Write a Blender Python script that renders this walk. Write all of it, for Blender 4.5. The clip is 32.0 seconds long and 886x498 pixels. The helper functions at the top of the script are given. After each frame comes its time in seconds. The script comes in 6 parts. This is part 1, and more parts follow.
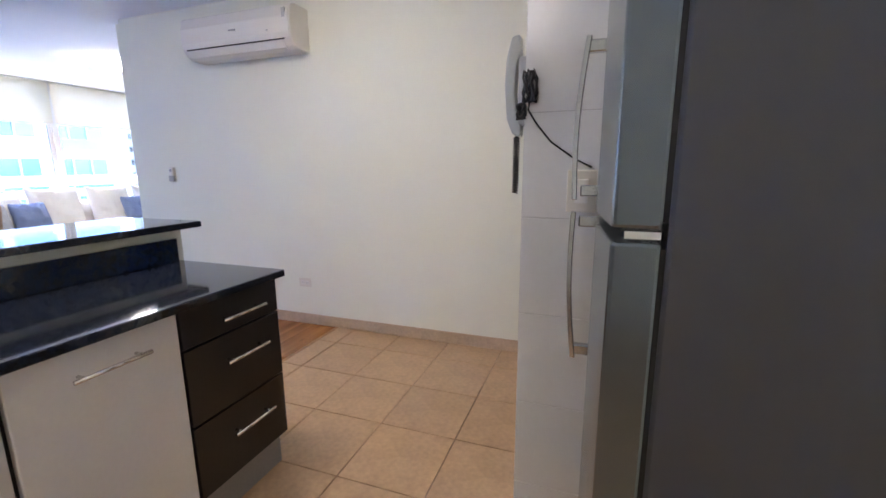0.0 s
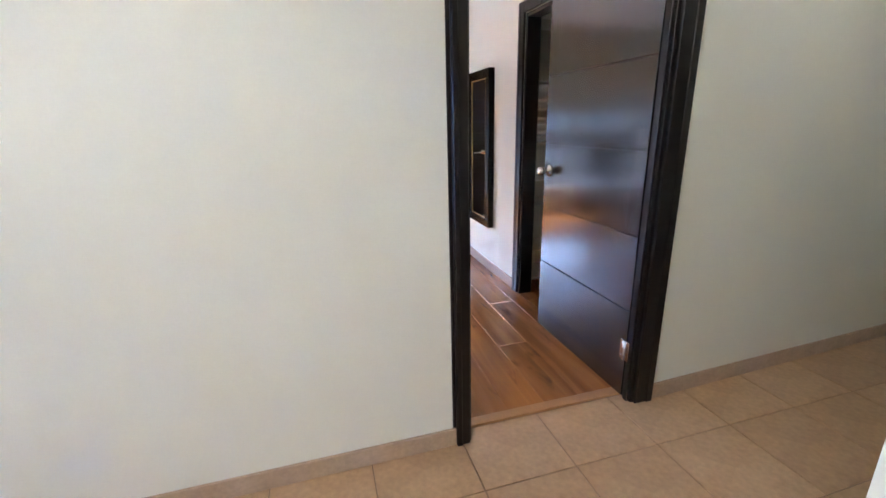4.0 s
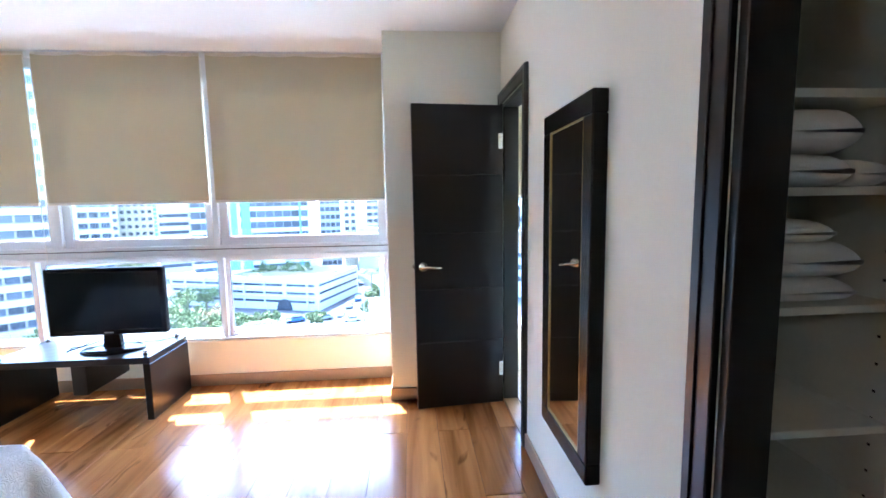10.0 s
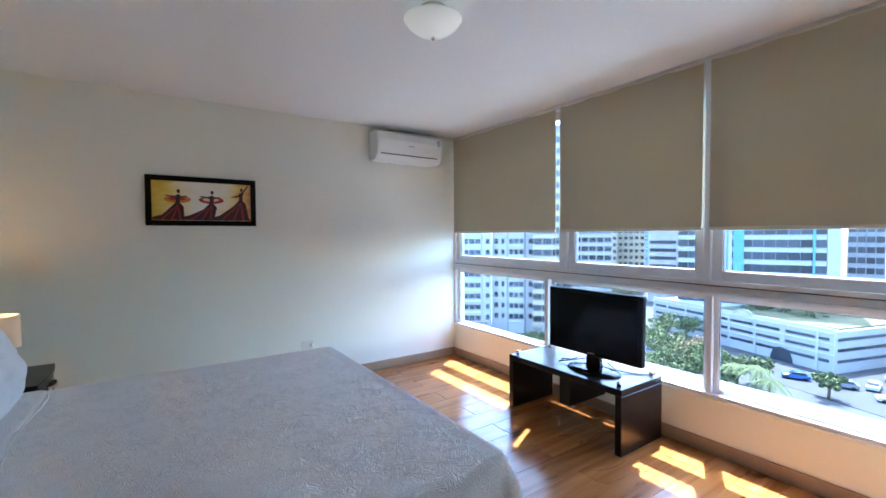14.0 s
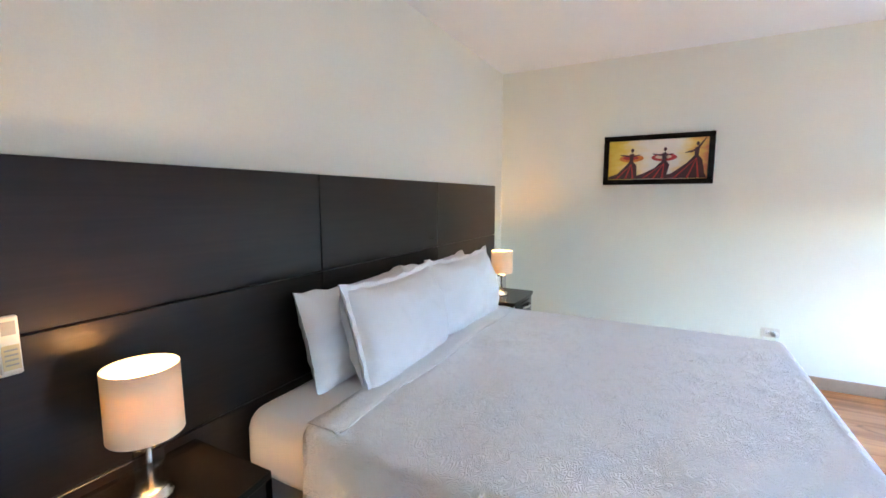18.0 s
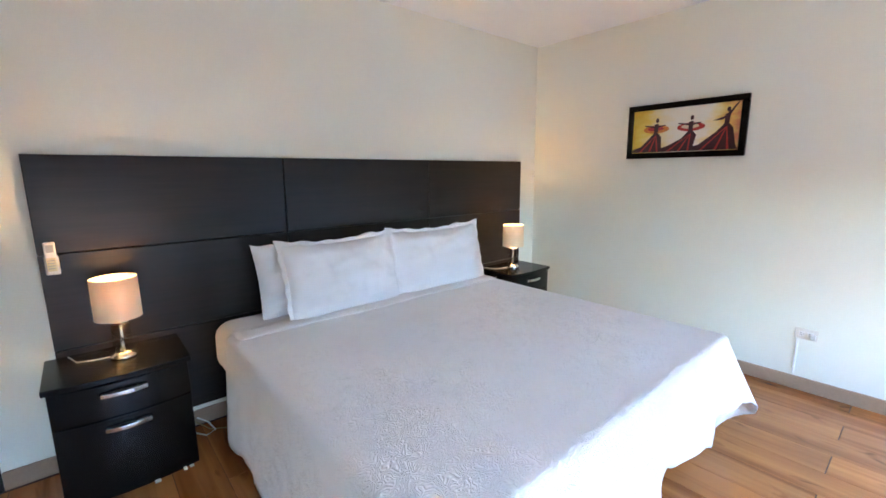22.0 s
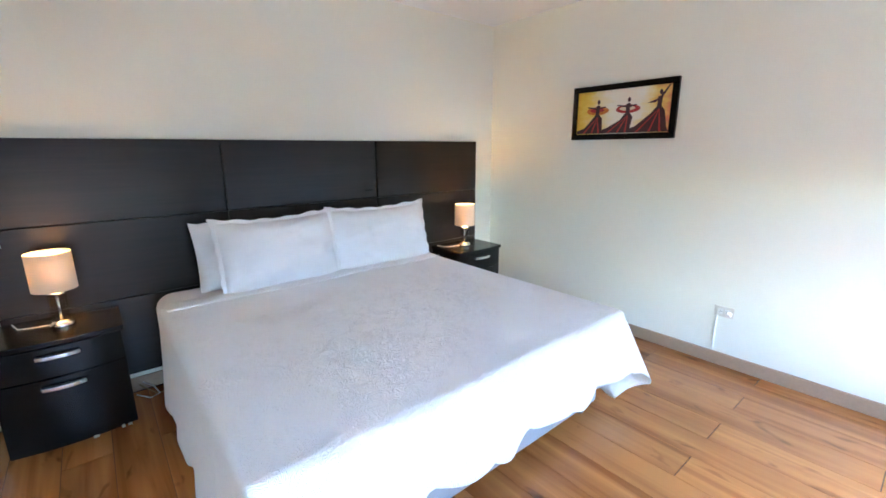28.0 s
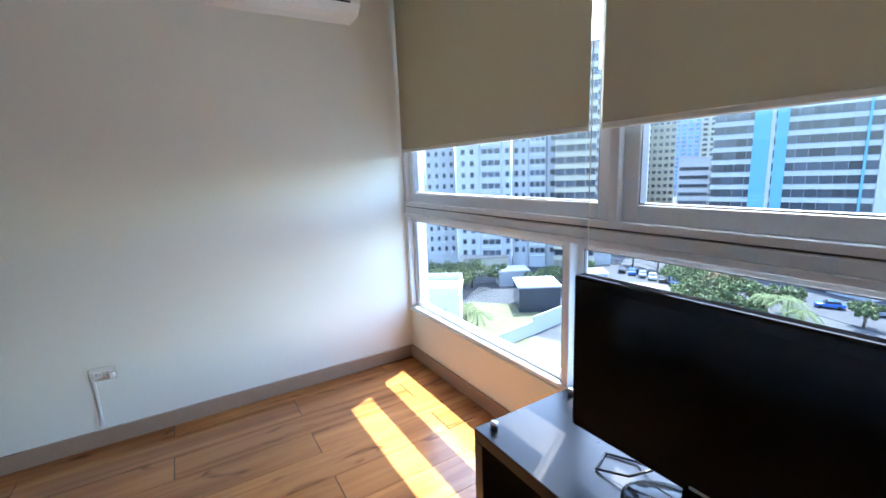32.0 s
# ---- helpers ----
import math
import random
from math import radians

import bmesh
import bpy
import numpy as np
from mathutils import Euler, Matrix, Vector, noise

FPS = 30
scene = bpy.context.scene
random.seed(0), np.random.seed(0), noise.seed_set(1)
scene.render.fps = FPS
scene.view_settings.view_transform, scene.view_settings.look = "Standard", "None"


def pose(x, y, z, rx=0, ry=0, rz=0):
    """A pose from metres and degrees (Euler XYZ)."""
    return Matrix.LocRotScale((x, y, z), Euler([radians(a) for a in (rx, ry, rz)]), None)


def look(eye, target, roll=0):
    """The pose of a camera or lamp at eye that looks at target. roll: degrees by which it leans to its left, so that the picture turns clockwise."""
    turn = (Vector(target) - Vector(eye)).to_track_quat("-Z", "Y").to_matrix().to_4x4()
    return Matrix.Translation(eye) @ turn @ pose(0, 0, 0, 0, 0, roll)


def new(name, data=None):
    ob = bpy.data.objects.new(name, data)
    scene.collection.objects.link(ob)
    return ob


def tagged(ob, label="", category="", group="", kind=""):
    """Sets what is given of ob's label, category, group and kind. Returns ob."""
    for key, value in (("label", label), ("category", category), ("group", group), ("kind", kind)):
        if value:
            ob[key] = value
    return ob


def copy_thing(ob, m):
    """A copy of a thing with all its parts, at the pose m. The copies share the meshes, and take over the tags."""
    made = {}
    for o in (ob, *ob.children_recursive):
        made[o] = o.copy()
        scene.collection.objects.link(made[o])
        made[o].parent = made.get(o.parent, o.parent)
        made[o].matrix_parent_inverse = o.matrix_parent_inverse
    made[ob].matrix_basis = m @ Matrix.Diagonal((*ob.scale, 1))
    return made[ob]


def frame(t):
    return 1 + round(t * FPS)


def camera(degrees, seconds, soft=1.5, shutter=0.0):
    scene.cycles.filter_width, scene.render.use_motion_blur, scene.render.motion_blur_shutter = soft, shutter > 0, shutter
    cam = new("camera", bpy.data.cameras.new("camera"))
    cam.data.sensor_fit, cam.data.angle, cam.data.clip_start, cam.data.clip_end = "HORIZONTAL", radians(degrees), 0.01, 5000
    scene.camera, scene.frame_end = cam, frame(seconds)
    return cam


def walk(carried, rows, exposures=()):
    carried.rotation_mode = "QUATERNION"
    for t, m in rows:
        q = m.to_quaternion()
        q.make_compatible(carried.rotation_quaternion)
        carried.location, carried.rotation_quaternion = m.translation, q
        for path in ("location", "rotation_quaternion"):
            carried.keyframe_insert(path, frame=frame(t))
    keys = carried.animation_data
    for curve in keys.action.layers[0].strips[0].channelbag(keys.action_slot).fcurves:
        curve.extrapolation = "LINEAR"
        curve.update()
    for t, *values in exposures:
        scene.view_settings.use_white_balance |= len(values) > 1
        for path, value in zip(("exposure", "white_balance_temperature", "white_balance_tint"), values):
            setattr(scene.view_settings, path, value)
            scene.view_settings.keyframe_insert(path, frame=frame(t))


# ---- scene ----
cam = camera(92.6, 32.0, 1.6)
PATH = [
    (0, (0.245, 0.211, 1.276), (-0.419, 2.058, 0.892), -0.4),
    (0.5, (0.149, 0.256, 1.267), (-0.72, 2.004, 0.831), -0.2),
    (1, (0.025, 0.383, 1.27), (-0.962, 2.066, 0.828), -0.1),
    (1.5, (-0.113, 0.511, 1.262), (-1.151, 2.163, 0.824), -0.3),
    (2, (-0.277, 0.661, 1.257), (-1.182, 2.371, 0.747), -0.2),
    (2.5, (-0.347, 0.872, 1.249), (-0.967, 2.693, 0.7), -0.6),
    (3, (-0.384, 1.129, 1.268), (-0.788, 3.01, 0.723), -0.8),
    (3.5, (-0.432, 1.303, 1.325), (-0.39, 3.223, 0.767), -1.1),
    (4, (-0.405, 1.531, 1.345), (0.122, 3.372, 0.768), -1.4),
    (4.5, (-0.322, 1.742, 1.362), (0.398, 3.542, 0.871), -0.5),
    (6.5, (0.095, 2.533, 1.375), (1.39, 4.024, 1.06), -0.9),
    (7, (0.180, 2.737, 1.381), (1.468, 4.237, 1.08), -0.9),
    (7.5, (0.305, 2.911, 1.37), (1.584, 4.42, 1.074), -1.0),
    (8, (0.426, 3.065, 1.38), (1.58, 4.679, 1.128), -1.1),
    (8.5, (0.453, 3.214, 1.375), (1.443, 4.935, 1.137), -1.0),
    (9, (0.41, 3.378, 1.387), (1.189, 5.205, 1.154), -0.9),
    (9.5, (0.384, 3.501, 1.386), (0.868, 5.427, 1.154), -0.9),
    (10, (0.419, 3.63, 1.406), (0.567, 5.612, 1.187), -1.0),
    (10.5, (0.416, 3.736, 1.403), (0.394, 5.727, 1.215), -0.7),
    (11, (0.287, 3.859, 1.422), (0.165, 5.847, 1.24), -0.5),
    (11.5, (0.186, 3.975, 1.436), (-0.115, 5.949, 1.319), -0.4),
    (12, (0.142, 4.091, 1.427), (-0.472, 5.994, 1.36), -0.5),
    (12.5, (0.135, 4.168, 1.408), (-0.852, 5.907, 1.392), -0.3),
    (13, (0.155, 4.201, 1.428), (-1.122, 5.74, 1.405), -0.2),
    (13.5, (0.17, 4.138, 1.402), (-1.31, 5.483, 1.382), -0.2),
    (14, (0.214, 4.05, 1.408), (-1.433, 5.182, 1.343), -0.3),
    (14.5, (0.272, 4.094, 1.426), (-1.573, 4.857, 1.305), -0.9),
    (15, (0.327, 4.173, 1.42), (-1.632, 4.547, 1.274), -0.6),
    (15.5, (0.318, 4.152, 1.472), (-1.669, 4.225, 1.251), -0.5),
    (17.5, (0.097, 4.416, 1.401), (-1.679, 3.531, 1.153), -0.5),
    (18, (0.076, 4.519, 1.392), (-1.678, 3.589, 1.151), -0.1),
    (18.5, (0.019, 4.668, 1.404), (-1.711, 3.693, 1.167), -0.2),
    (19, (-0.086, 4.871, 1.421), (-1.752, 3.791, 1.18), -0.2),
    (19.5, (-0.102, 4.958, 1.41), (-1.756, 3.857, 1.176), -0.1),
    (20, (-0.12, 5.101, 1.412), (-1.747, 3.967, 1.154), -0.1),
    (20.5, (-0.223, 5.228, 1.412), (-1.813, 4.06, 1.084), -0.4),
    (21, (-0.357, 5.346, 1.404), (-1.9, 4.119, 1.063), -0.7),
    (21.5, (-0.38, 5.46, 1.41), (-1.812, 4.108, 1.064), -0.9),
    (22, (-0.423, 5.685, 1.404), (-1.703, 4.19, 1.048), -0.5),
    (22.5, (-0.448, 5.808, 1.417), (-1.637, 4.248, 1.027), -0.2),
    (23, (-0.474, 5.903, 1.422), (-1.576, 4.286, 1.009), -0.1),
    (23.5, (-0.486, 5.958, 1.431), (-1.542, 4.322, 0.977), -0.0),
    (24, (-0.601, 6.018, 1.424), (-1.619, 4.361, 0.961), -0.2),
    (24.5, (-0.744, 6.062, 1.443), (-1.74, 4.39, 0.981), -0.4),
    (25, (-0.799, 6.096, 1.434), (-1.755, 4.397, 0.986), -0.4),
    (25.5, (-0.807, 6.132, 1.429), (-1.735, 4.416, 0.989), -0.2),
    (27.5, (-0.756, 6.139, 1.445), (-1.779, 4.484, 0.985), -0.1),
    (28, (-0.709, 6.09, 1.436), (-1.95, 4.591, 0.974), -0.3),
    (28.5, (-0.729, 6.047, 1.427), (-2.174, 4.744, 0.963), -0.4),
    (29, (-0.782, 5.943, 1.429), (-2.439, 4.923, 0.967), -0.2),
    (29.5, (-0.842, 5.867, 1.338), (-2.649, 5.105, 0.948), 0.2),
    (30, (-0.93, 5.743, 1.324), (-2.835, 5.265, 0.947), -0.0),
    (30.5, (-1.045, 5.657, 1.315), (-3.008, 5.569, 0.94), -0.5),
    (31, (-1.18, 5.687, 1.306), (-3.125, 5.962, 0.93), -1.2),
    (31.5, (-1.249, 5.717, 1.302), (-3.095, 6.393, 0.935), -1.7),
    (32, (-1.235, 5.685, 1.312), (-2.912, 6.712, 0.945), -2.2),
]
EXPOSURES = [(0, 5.75, 6650, 20), (1, 5.55, 6650, 20), (2, 5.6, 6800, 20), (3, 5.8, 6650, 18), (4.5, 6.38, 6350, 12), (6.5, 6.65, 5700, 3), (8, 6.68, 5600, 2), (9, 6.36, 5700, 2), (10, 5.88, 5800, 3), (11, 5.3, 5900, 3), (13, 4.6, 5900, 1), (15.5, 5.24, 6100, 1), (17.5, 5.75, 6300, 2), (20, 5.74, 6350, 2), (22, 5.62, 6400, 4), (23, 5.82, 6350, 4), (24, 5.84, 6350, 4), (28, 5.7, 6350, 2), (30, 4.57, 6300, 0), (32, 4.4, 6280, 2)]
walk(cam, [(t, look(eye, target, roll)) for t, eye, target, roll in PATH], EXPOSURES)

# ---- world and sun ----
world = bpy.data.worlds.new("sky")
world.use_nodes = True
scene.world = world
wn = world.node_tree.nodes
sky = wn.new("ShaderNodeTexSky")
sky.sky_type, sky.sun_disc = "NISHITA", False
sky.sun_elevation, sky.sun_rotation = radians(64), radians(-26)
sky.air_density, sky.dust_density = 1.0, 2.0
world.node_tree.links.new(sky.outputs[0], wn["Background"].inputs[0])
wn["Background"].inputs[1].default_value = 0.105
sun = new("sun", bpy.data.lights.new("sun", "SUN"))
sun.data.energy, sun.data.angle, sun.data.color = 1.35, radians(0.6), (1.0, 0.975, 0.95)
sun.matrix_basis = look((-21, 43, 100), (0, 0, 0))

# ---- plan (metres) ----
XW, XE = -3.82, 1.05          # bedroom, west and east faces
YK, YS, YN = 2.985, 3.09, 6.98  # south wall's two faces, window wall's face
ZC = 2.53
PIER_X, PIER_Y = 0.26, 6.56
XL = -7.35                    # living room's window wall


# ---- mesh helpers ----
def box(x0, x1, y0, y1, z0, z1, bevel=0.0, bm=None, seg=1):
    own = bmesh.new()
    bmesh.ops.create_cube(own, size=1)
    bmesh.ops.scale(own, vec=(x1 - x0, y1 - y0, z1 - z0), verts=own.verts)
    bmesh.ops.translate(own, vec=((x0 + x1) / 2, (y0 + y1) / 2, (z0 + z1) / 2), verts=own.verts)
    if bevel:
        bmesh.ops.bevel(own, geom=own.edges[:], offset=bevel, profile=0.5, segments=seg, affect="EDGES")
    return merge(bm, own)


def merge(bm, own):
    if bm is None:
        return own
    me = bpy.data.meshes.new("tmp")
    own.to_mesh(me)
    bm.from_mesh(me)
    bpy.data.meshes.remove(me)
    own.free()
    return bm


def lathe(profile, at=(0, 0, 0), seg=32, axis="z", bm=None, cap=True):
    """A turned body: profile is (radius, height) pairs."""
    own = bmesh.new()
    rings = []
    for r, h in profile:
        rings.append([own.verts.new((r * math.cos(a), r * math.sin(a), h)) for a in (2 * math.pi * i / seg for i in range(seg))])
    for a, b in zip(rings, rings[1:]):
        for i in range(seg):
            own.faces.new((a[i], a[(i + 1) % seg], b[(i + 1) % seg], b[i]))
    if cap:
        own.faces.new(rings[0][::-1])
        own.faces.new(rings[-1])
    if axis == "x":
        bmesh.ops.rotate(own, matrix=Matrix.Rotation(radians(90), 3, "Y"), verts=own.verts)
    if axis == "y":
        bmesh.ops.rotate(own, matrix=Matrix.Rotation(radians(-90), 3, "X"), verts=own.verts)
    bmesh.ops.translate(own, vec=at, verts=own.verts)
    for f in own.faces:
        f.smooth = True
    return merge(bm, own)


def tube(points, r, seg=8, bm=None):
    """A round bar along points."""
    own = bmesh.new()
    pts = [Vector(p) for p in points]
    rings = []
    side = None
    for i, p in enumerate(pts):
        d = (pts[min(i + 1, len(pts) - 1)] - pts[max(i - 1, 0)]).normalized()
        ref = Vector((0, 0, 1)) if abs(d.z) < 0.9 else Vector((1, 0, 0))
        if side is None:
            side = d.cross(ref).normalized()
        side = (side - d * side.dot(d)).normalized()
        up = d.cross(side)
        rings.append([own.verts.new(p + r * (math.cos(a) * side + math.sin(a) * up)) for a in (2 * math.pi * k / seg for k in range(seg))])
    for a, b in zip(rings, rings[1:]):
        for k in range(seg):
            own.faces.new((a[k], a[(k + 1) % seg], b[(k + 1) % seg], b[k]))
    own.faces.new(rings[0][::-1])
    own.faces.new(rings[-1])
    for f in own.faces:
        f.smooth = True
    return merge(bm, own)


def prism(outline, axis, a, b, bm=None, bevel=0.0):
    """A flat outline pushed from a to b along x, y or z."""
    own = bmesh.new()

    def put(u, v, w):
        return {"x": (w, u, v), "y": (u, w, v), "z": (u, v, w)}[axis]
    low = [own.verts.new(put(u, v, a)) for u, v in outline]
    top = [own.verts.new(put(u, v, b)) for u, v in outline]
    n = len(outline)
    own.faces.new(low[::-1])
    own.faces.new(top)
    for i in range(n):
        own.faces.new((low[i], low[(i + 1) % n], top[(i + 1) % n], top[i]))
    bmesh.ops.recalc_face_normals(own, faces=own.faces)
    if bevel:
        bmesh.ops.bevel(own, geom=own.edges[:], offset=bevel, profile=0.5, segments=2, affect="EDGES")
    return merge(bm, own)


def turn(bm, m):
    bmesh.ops.transform(bm, matrix=m, verts=bm.verts)
    return bm


HOME = {}


def mesh_of(name, bm, material):
    me = bpy.data.meshes.new(name)
    bm.to_mesh(me)
    bm.free()
    me.materials.append(material)
    return me


def thing(name, label, category, at=(0, 0, 0), group=""):
    ob = new(name)
    ob.empty_display_size = 0.1
    ob.matrix_basis = Matrix.Translation(at)
    HOME[ob.name] = Matrix.Translation(at)
    return tagged(ob, label, category, group)


def part(name, bm, material, parent, label=""):
    ob = new(name, mesh_of(name, bm, material))
    ob.parent = parent
    ob.matrix_parent_inverse = HOME.get(parent.name, Matrix.Identity(4)).inverted()
    return tagged(ob, label)


def single(name, bm, material, label, category, group=""):
    return tagged(new(name, mesh_of(name, bm, material)), label, category, group)


def struct(name, bm, material, label, category="wall"):
    return tagged(new(name, mesh_of(name, bm, material)), label, category, kind="structure")


# ---- materials ----
def nodes_of(name):
    m = bpy.data.materials.new(name)
    m.use_nodes = True
    nt = m.node_tree
    return m, nt, nt.nodes["Principled BSDF"]


def mat(name, col, rough=0.5, metal=0.0, var=0.08, scale=2.0, fine=80.0, bump=0.03, spec=0.5, stretch=(1, 1, 1), coat=0.0, rough_var=0.1, random=0.0):
    """Paint, plastic, stone or metal: colour that varies at two scales, with grain and relief."""
    m, nt, p = nodes_of(name)
    n, l = nt.nodes, nt.links
    tc = n.new("ShaderNodeTexCoord")
    mp = n.new("ShaderNodeMapping")
    mp.inputs["Scale"].default_value = stretch
    l.new(tc.outputs["Object"], mp.inputs[0])
    big, small = n.new("ShaderNodeTexNoise"), n.new("ShaderNodeTexNoise")
    for node, sc, detail in ((big, scale, 4), (small, fine, 3)):
        node.inputs["Scale"].default_value, node.inputs["Detail"].default_value = sc, detail
        l.new(mp.outputs[0], node.inputs["Vector"])
    add = n.new("ShaderNodeMath")
    add.operation = "ADD"
    l.new(big.outputs["Fac"], add.inputs[0])
    l.new(small.outputs["Fac"], add.inputs[1])
    rng = n.new("ShaderNodeMapRange")
    rng.inputs["From Min"].default_value, rng.inputs["From Max"].default_value = 0.6, 1.4
    rng.inputs["To Min"].default_value, rng.inputs["To Max"].default_value = 1 - var, 1 + var
    l.new(add.outputs[0], rng.inputs["Value"])
    val = rng.outputs["Result"]
    if random:
        info = n.new("ShaderNodeObjectInfo")
        r2 = n.new("ShaderNodeMapRange")
        r2.inputs["To Min"].default_value, r2.inputs["To Max"].default_value = 1 - random, 1 + random
        l.new(info.outputs["Random"], r2.inputs["Value"])
        mul = n.new("ShaderNodeMath")
        mul.operation = "MULTIPLY"
        l.new(val, mul.inputs[0])
        l.new(r2.outputs["Result"], mul.inputs[1])
        val = mul.outputs[0]
    hsv = n.new("ShaderNodeHueSaturation")
    hsv.inputs["Color"].default_value = (*col, 1)
    l.new(val, hsv.inputs["Value"])
    l.new(hsv.outputs[0], p.inputs["Base Color"])
    rr = n.new("ShaderNodeMapRange")
    rr.inputs["To Min"].default_value, rr.inputs["To Max"].default_value = rough * (1 - rough_var), rough * (1 + rough_var)
    l.new(big.outputs["Fac"], rr.inputs["Value"])
    l.new(rr.outputs["Result"], p.inputs["Roughness"])
    p.inputs["Metallic"].default_value, p.inputs["Specular IOR Level"].default_value, p.inputs["Coat Weight"].default_value = metal, spec, coat
    if bump:
        b = n.new("ShaderNodeBump")
        b.inputs["Strength"].default_value, b.inputs["Distance"].default_value = bump, 0.01
        l.new(small.outputs["Fac"], b.inputs["Height"])
        l.new(b.outputs[0], p.inputs["Normal"])
    return m


def wood(name, dark, light, rough, grain=(30, 1.5, 30), random=0.18, knots=0.0, bump=0.05, spec=0.5, coat=0.0):
    """Wood with streaks along y (or as grain stretches it)."""
    m, nt, p = nodes_of(name)
    n, l = nt.nodes, nt.links
    tc, info = n.new("ShaderNodeTexCoord"), n.new("ShaderNodeObjectInfo")
    shift = n.new("ShaderNodeVectorMath")
    shift.operation = "MULTIPLY_ADD"
    comb = n.new("ShaderNodeCombineXYZ")
    for i in range(3):
        l.new(info.outputs["Random"], comb.inputs[i])
    l.new(comb.outputs[0], shift.inputs[0])
    shift.inputs[1].default_value = (37, 53, 11)
    l.new(tc.outputs["Object"], shift.inputs[2])
    mp = n.new("ShaderNodeMapping")
    mp.inputs["Scale"].default_value = grain
    l.new(shift.outputs[0], mp.inputs[0])
    streak, cloud = n.new("ShaderNodeTexNoise"), n.new("ShaderNodeTexNoise")
    streak.inputs["Scale"].default_value, streak.inputs["Detail"].default_value, streak.inputs["Distortion"].default_value = 1.0, 6, 0.6
    cloud.inputs["Scale"].default_value, cloud.inputs["Detail"].default_value = 0.22, 3
    l.new(mp.outputs[0], streak.inputs["Vector"])
    l.new(mp.outputs[0], cloud.inputs["Vector"])
    add = n.new("ShaderNodeMath")
    add.operation = "MULTIPLY_ADD"
    l.new(streak.outputs["Fac"], add.inputs[0])
    add.inputs[1].default_value = 0.65
    half = n.new("ShaderNodeMath")
    half.operation = "MULTIPLY"
    half.inputs[1].default_value = 0.4
    l.new(cloud.outputs["Fac"], half.inputs[0])
    l.new(half.outputs[0], add.inputs[2])
    ramp = n.new("ShaderNodeValToRGB")
    ramp.color_ramp.elements[0].position, ramp.color_ramp.elements[1].position = 0.36, 0.66
    ramp.color_ramp.elements[0].color, ramp.color_ramp.elements[1].color = (*dark, 1), (*light, 1)
    l.new(add.outputs[0], ramp.inputs[0])
    r2 = n.new("ShaderNodeMapRange")
    r2.inputs["To Min"].default_value, r2.inputs["To Max"].default_value = 1 - random, 1 + random
    l.new(info.outputs["Random"], r2.inputs["Value"])
    hsv = n.new("ShaderNodeHueSaturation")
    l.new(ramp.outputs[0], hsv.inputs["Color"])
    l.new(r2.outputs["Result"], hsv.inputs["Value"])
    out = hsv.outputs[0]
    if knots:
        mk = n.new("ShaderNodeMapping")
        mk.inputs["Scale"].default_value = (9, 2.6, 9)
        l.new(shift.outputs[0], mk.inputs[0])
        kn = n.new("ShaderNodeTexNoise")
        kn.inputs["Scale"].default_value, kn.inputs["Detail"].default_value, kn.inputs["Distortion"].default_value = 1.0, 2, 1.2
        l.new(mk.outputs[0], kn.inputs["Vector"])
        kr = n.new("ShaderNodeMapRange")
        kr.inputs["From Min"].default_value, kr.inputs["From Max"].default_value = 0.62, 0.74
        kr.inputs["To Min"].default_value, kr.inputs["To Max"].default_value = 0, knots
        l.new(kn.outputs["Fac"], kr.inputs["Value"])
        mx = n.new("ShaderNodeMix")
        mx.data_type = "RGBA"
        l.new(kr.outputs["Result"], mx.inputs["Factor"])
        l.new(out, mx.inputs[6])
        mx.inputs[7].default_value = (dark[0] * 0.45, dark[1] * 0.4, dark[2] * 0.35, 1)
        out = mx.outputs[2]
    l.new(out, p.inputs["Base Color"])
    p.inputs["Specular IOR Level"].default_value, p.inputs["Coat Weight"].default_value = spec, coat
    rr = n.new("ShaderNodeMapRange")
    rr.inputs["To Min"].default_value, rr.inputs["To Max"].default_value = rough * 0.8, rough * 1.25
    l.new(cloud.outputs["Fac"], rr.inputs["Value"])
    l.new(rr.outputs["Result"], p.inputs["Roughness"])
    b = n.new("ShaderNodeBump")
    b.inputs["Strength"].default_value, b.inputs["Distance"].default_value = bump, 0.004
    l.new(streak.outputs["Fac"], b.inputs["Height"])
    l.new(b.outputs[0], p.inputs["Normal"])
    return m


def pane_glass(name, tint=(0.78, 0.85, 0.95), gloss=0.02):
    m, nt, p = nodes_of(name)
    n, l = nt.nodes, nt.links
    n.remove(p)
    tr, gl, mx, lw, fr, lo = n.new("ShaderNodeBsdfTransparent"), n.new("ShaderNodeBsdfGlossy"), n.new("ShaderNodeMixShader"), n.new("ShaderNodeLayerWeight"), n.new("ShaderNodeMath"), n.new("ShaderNodeMath")
    tr.inputs[0].default_value = (*tint, 1)
    gl.inputs["Roughness"].default_value = gloss
    fr.operation, fr.inputs[1].default_value = "POWER", 5.0
    lo.operation, lo.inputs[1].default_value, lo.inputs[2].default_value = "MULTIPLY_ADD", 0.6, 0.025
    l.new(lw.outputs["Facing"], fr.inputs[0])
    l.new(fr.outputs[0], lo.inputs[0])
    l.new(lo.outputs[0], mx.inputs[0])
    l.new(tr.outputs[0], mx.inputs[1])
    l.new(gl.outputs[0], mx.inputs[2])
    l.new(mx.outputs[0], n["Material Output"].inputs[0])
    return m


